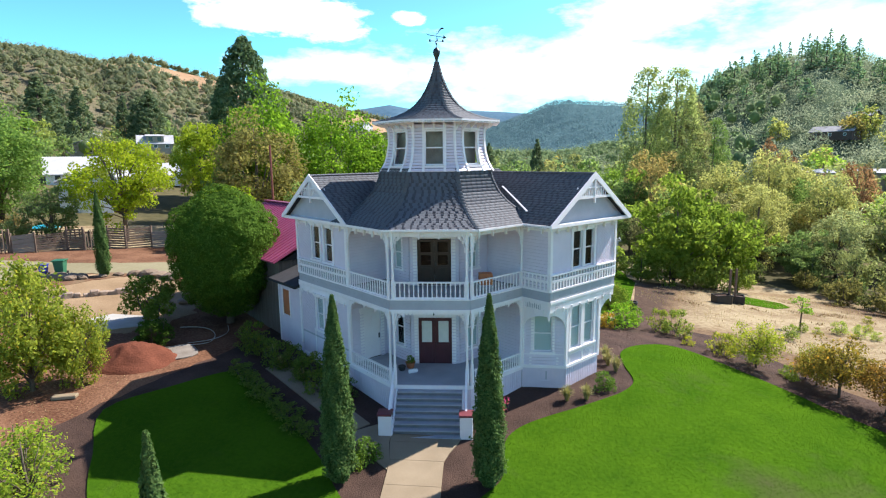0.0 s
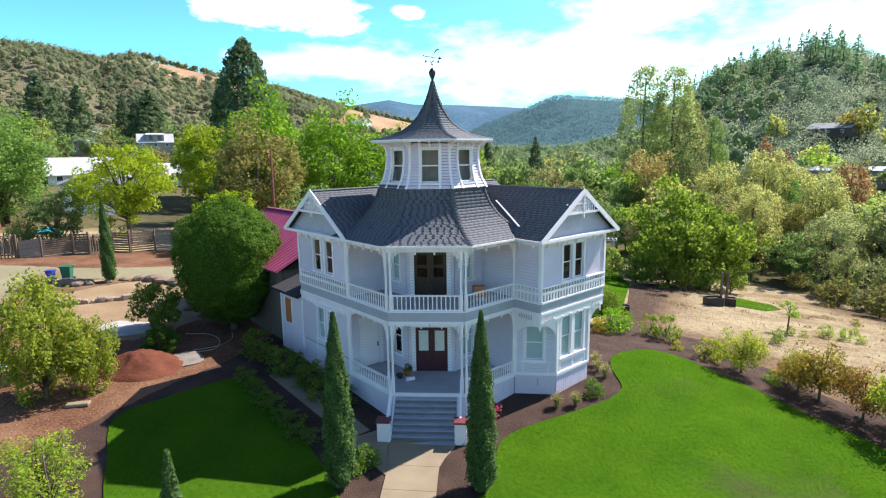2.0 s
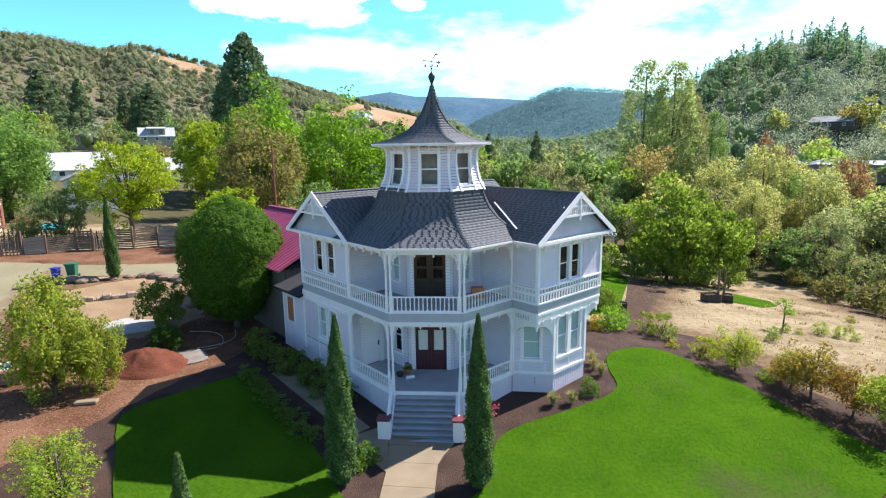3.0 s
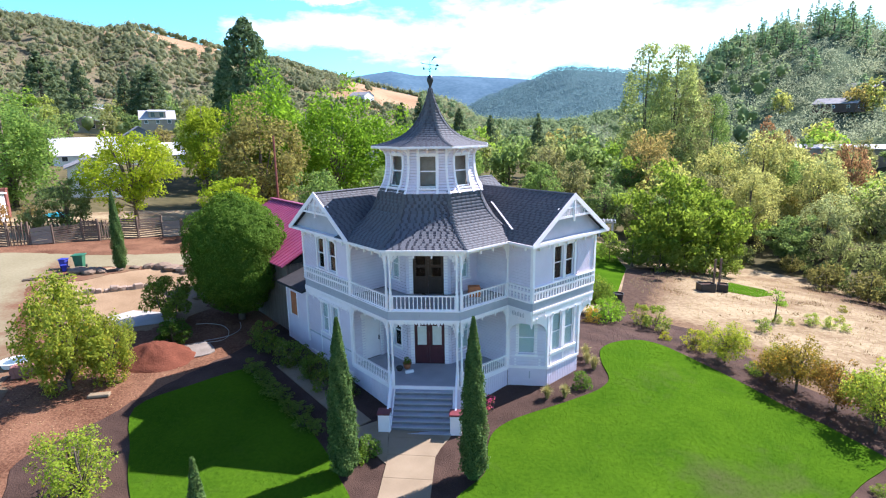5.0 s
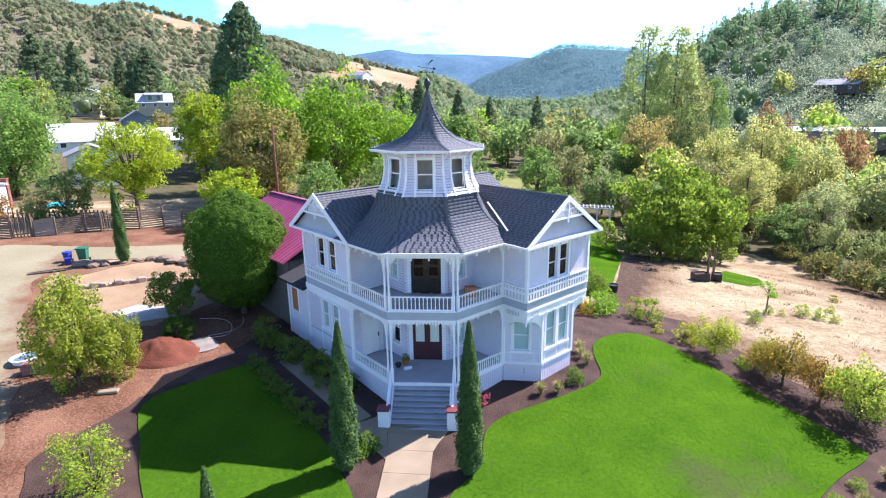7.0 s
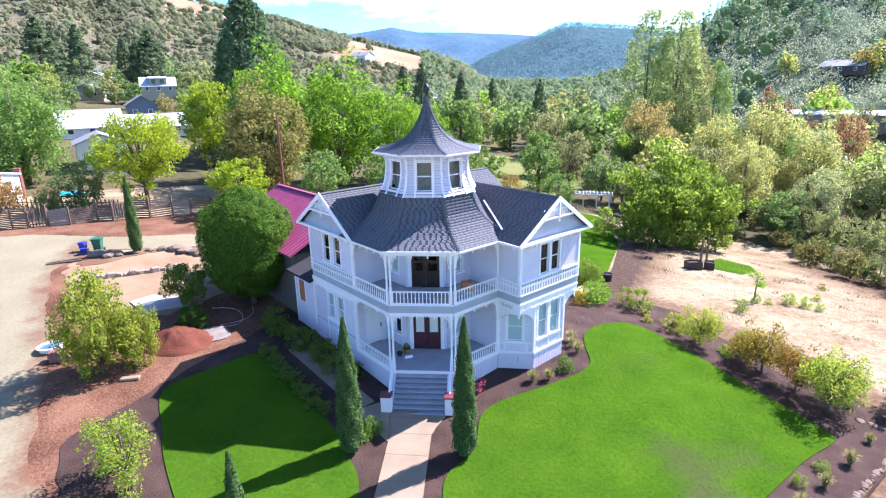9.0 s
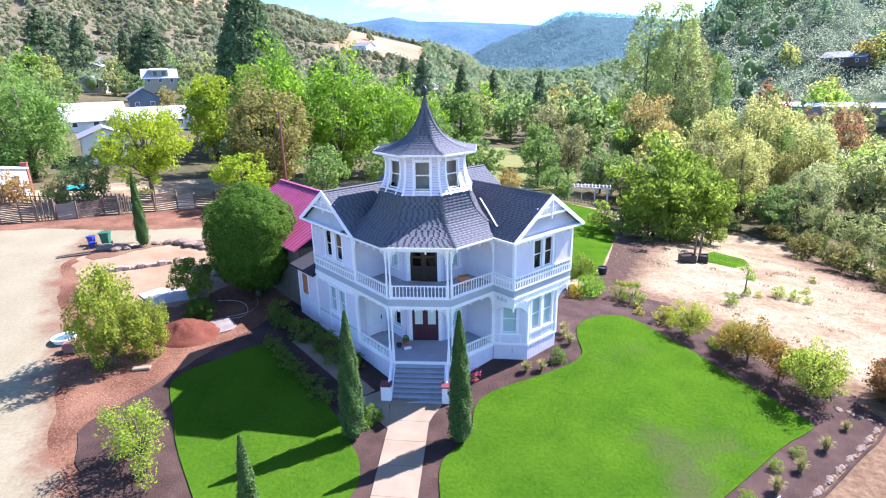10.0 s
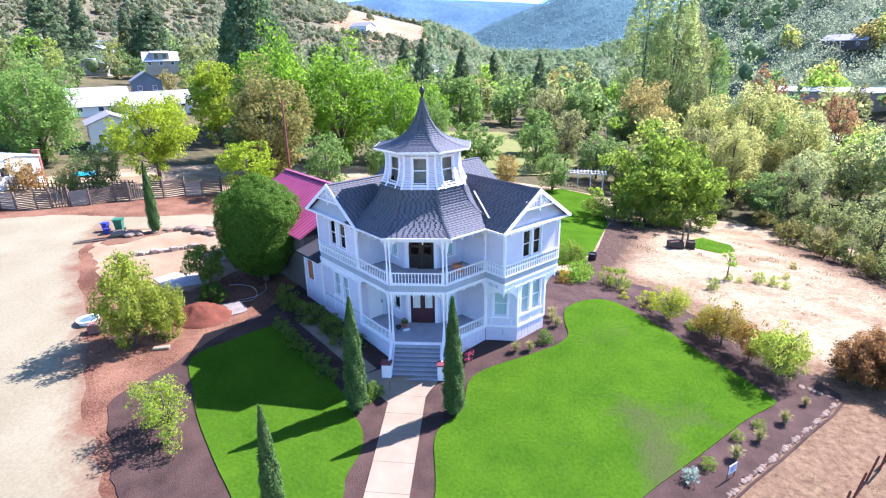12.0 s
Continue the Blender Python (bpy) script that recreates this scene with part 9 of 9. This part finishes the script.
pink = broadleaf(42, 0.8, 0.9, 0.07, 60, leaf_material("pink_flowers", (0.08, 0.12, 0.03), (0.50, 0.08, 0.18), (0.70, 0.10, 0.24), 0.5), 0.05, 14, airy=1, stems=3, name="flower_bush")
place(pink, 3.05, -4.0, 1.2)
tagged(pink, "small bush with pink flowers by the porch", "flower bush")
blue = broadleaf(43, 0.7, 0.9, 0.08, 60, leaf_material("blue_spruce_needles", (0.20, 0.29, 0.26), (0.36, 0.46, 0.43)), 0.02, 14, name="dwarf_spruce")
place(blue, 13.6, -12.4, 1.1)
tagged(blue, "small weeping blue-grey dwarf spruce", "dwarf conifer")
for x, y, s in ((14.8, -11.5, 0.45), (18.7, -8.1, 0.42), (17.1, -9.2, 0.42), (19.0, 3.2, 0.5), (18.0, 5.0, 0.45)):
    again(bed, x, y, s, 30 * x, (0.8, 1.0, 0.7))
# sapling and weeds in the dry field
young = broadleaf(44, 2.9, 1.9, 0.14, 22, L_SHRUB, 0.5, 14, 0.7, airy=1, name="sapling")
place(young, 26.6, 15.6)
shade(young, (0.8, 1.1, 0.8))
tagged(young, "young tree on a thin stem in dry grass", "sapling")
for x, y, s, tint in ((29.5, 15.4, 0.75, (1.15, 1.25, 1.2)), (30.6, 14.9, 0.7, (1.2, 1.3, 1.3)), (31.4, 14.3, 0.5, (1.2, 1.3, 1.2)), (27.4, 14.8, 0.4, (1.3, 1.25, 1.3)), (36, 22, 0.5, (1.0, 0.9, 0.7)), (33, 17.5, 0.45, (1.1, 1.1, 0.7))):
    again(bed, x, y, s, 40 * x, tint, label="scrubby weed clump in the dry field", category="weeds", group="weeds in the field")


def scatter(name, n, inside, mat, h, w, label, seed, lift=0.1, kind="stuff", category="grass", clumps=0.0):
    """Loose short blades over an area, too many to count."""
    rng = np.random.default_rng(seed)
    poly = np.array(inside)
    lo, hi = poly.min(0), poly.max(0)
    p = rng.uniform(lo, hi, (n * 3, 2))
    ok = np.zeros(len(p), bool)
    j = len(poly) - 1
    for i in range(len(poly)):
        (xi, yi), (xj, yj) = poly[i], poly[j]
        ok ^= ((yi > p[:, 1]) != (yj > p[:, 1])) & (p[:, 0] < (xj - xi) * (p[:, 1] - yi) / (yj - yi + 1e-12) + xi)
        j = i
    p = p[ok]
    if clumps:
        p = p[np.array([noise.noise((x * 0.35, y * 0.35, 5)) + 0.6 * noise.noise((x * 1.3, y * 1.3, 9)) > clumps for x, y in p])]
    p = p[:n]
    m = len(p)
    z = land(p[:, 0], p[:, 1]) + lift - 0.01
    a = rng.uniform(0, 2 * np.pi, m)
    d = np.c_[np.cos(a), np.sin(a), np.zeros(m)]
    s = np.c_[-d[:, 1], d[:, 0], np.zeros(m)] * (w * rng.uniform(0.6, 1.3, m))[:, None]
    hh = h * rng.uniform(0.5, 1.3, m)
    base = np.c_[p, z]
    tip = base + d * (hh * 0.6)[:, None] + np.c_[np.zeros(m), np.zeros(m), hh]
    v = np.stack([base - s, base + s, tip], 1).reshape(-1, 3)
    o = raw(name, v, np.arange(3 * m).reshape(-1, 3), mat)
    return tagged(o, label, category, kind=kind)


scatter("grass", 70000, [tuple(p) for p in smooth_outline(LAWN_R, 4)], L_BLADE, 0.04, 0.012, "short mown grass blades of the lawn", 1, 0.12)
scatter("grass", 40000, [tuple(p) for p in smooth_outline(LAWN_L, 4)], L_BLADE, 0.04, 0.012, "short mown grass blades of the lawn", 2, 0.12)
scatter("dry_grass", 14000, [(20, 12), (24, 6), (34, 2), (60, 10), (62, 34), (44, 42), (24, 38), (17, 26)], L_STRAW, 0.16, 0.018, "dry yellow grass of the open field", 3, 0.02)
scatter("dry_grass", 5000, [(25.5, -5), (33, -6), (31, -16), (17, -18), (18, -12.5)], L_STRAW, 0.10, 0.016, "pale straw scattered over the soil below the bed", 8, 0.03, clumps=0.05)
scatter("dead_weeds", 9000, [(21, 12), (25, 6), (30, 0), (44, -2), (48, 10), (46, 36), (30, 40), (20, 26)], leaf_material("dead_weed_stalks", (0.12, 0.075, 0.04), (0.30, 0.21, 0.11), None, 0, 0.3), 0.20, 0.03, "brown dead weeds in patches over the dry field", 6, 0.02, clumps=0.42)
scatter("bark_chips", 32000, [tuple(p) for p in smooth_outline(MULCH, 3)], material("bark_chips", (0.018, 0.011, 0.009), (0.10, 0.065, 0.052), 1, 10, 0.95, 0, island=0.9), 0.03, 0.025, "loose dark bark chips", 4, 0.07, category="mulch")
scatter("fallen_leaves", 1100, [(-22, -8), (-14, -8), (-13, -2), (-16, 2), (-22, 0)], material("brown_fallen_leaf", (0.10, 0.05, 0.025), (0.34, 0.24, 0.12), 1, 10, 0.9, 0, island=0.9), 0.03, 0.03, "scattered fallen leaves and twigs on dirt", 5, 0.05, category="leaves")

# porch things
bx = thing("wooden_box", 0, 0, 0, 0, "orange-brown wooden crate on the balcony", "crate")
bm = bmesh.new()
box(bm, -0.28, 0.28, -0.2, 0.2, 0, 0.5)
bmesh.ops.bevel(bm, geom=bm.edges[:], offset=0.01, segments=1, affect="EDGES")
part("crate", bm, M_PLY, bx)
for z in (0.12, 0.36):
    bm = bmesh.new()
    box(bm, -0.29, 0.29, -0.21, -0.2, z, z + 0.06)
    part("slat", bm, M_PLY, bx)
bx.matrix_basis = pose(2.35, -2.95, Z_RAIL - 0.02 + 0.42, 0, 0, 10)
stand = thing("box_stand", 2.35, -2.95, Z_RAIL - 0.02, 10, "low wooden stand under a crate on the balcony", "stand")
bm = bmesh.new()
box(bm, -0.3, 0.3, -0.2, 0.2, 0.36, 0.42)
part("top", bm, M_STEP, stand)
for sx in (-0.26, 0.26):
    for sy in (-0.16, 0.16):
        bm = bmesh.new()
        box(bm, sx - 0.025, sx + 0.025, sy - 0.025, sy + 0.025, 0, 0.36)
        part("leg", bm, M_STEP, stand)
basket = thing("planter", -1.15, -2.0, Z_PORCH, 0, "round brown planter beside the front door", "planter")
bm = bmesh.new()
lathe(bm, [(0.16, 0), (0.22, 0.25), (0.24, 0.27), (0.2, 0.27)], 14)
part("pot", bm, M_PLY, basket)
again(ball, -1.15, -2.0, 0.42, 20).matrix_basis = pose(-1.15, -2.0, Z_PORCH + 0.22, 0, 0, 20) @ Matrix.Diagonal((0.42, 0.42, 0.4, 1))
bowl = thing("dark_bowl", -1.5, -2.35, Z_PORCH, 0, "dark round pot on the porch floor", "pot")
bm = bmesh.new()
lathe(bm, [(0.12, 0), (0.19, 0.16), (0.17, 0.22), (0.14, 0.22)], 14)
part("pot", bm, M_BLACKPOT, bowl)
paper = thing("newspaper_bundle", -0.95, -2.65, Z_PORCH, 25, "white wrapped bundle lying on the porch", "bundle")
bm = bmesh.new()
lathe(bm, [(0.06, -0.22), (0.09, -0.2), (0.09, 0.2), (0.06, 0.22)], 10, pose(0, 0, 0.09, 0, 90, 0))
part("roll", bm, M_TRIM, paper)
lamp = thing("porch_lantern", 0.05, -3.0, 4.55, 0, "small dark hanging porch lantern", "lantern")
bm = bmesh.new()
lathe(bm, [(0.03, 0.45), (0.03, 0.12), (0.09, 0.1), (0.07, -0.12), (0.02, -0.16)], 8)
part("body", bm, M_IRON, lamp)

# shingles of the porch roof's front slope, one by one
bm = bmesh.new()
vs = [bm.verts.new(c) for c in ((-0.5, 0, 0.006), (0.5, 0, 0.006), (0.5, 1, 0.002), (-0.5, 1, 0.002), (-0.5, 0, -0.006), (0.5, 0, -0.006))]
for f in ((0, 1, 2, 3), (4, 5, 1, 0)):
    bm.faces.new([vs[i] for i in f])
TAB = bpy.data.meshes.new("shingle")
bm.to_mesh(TAB)
bm.free()
TAB.materials.append(M_SHINGLE_ONE)
for mm in PIECES:
    o = new("shingle", TAB)
    o.parent = house
    o.matrix_basis = mm
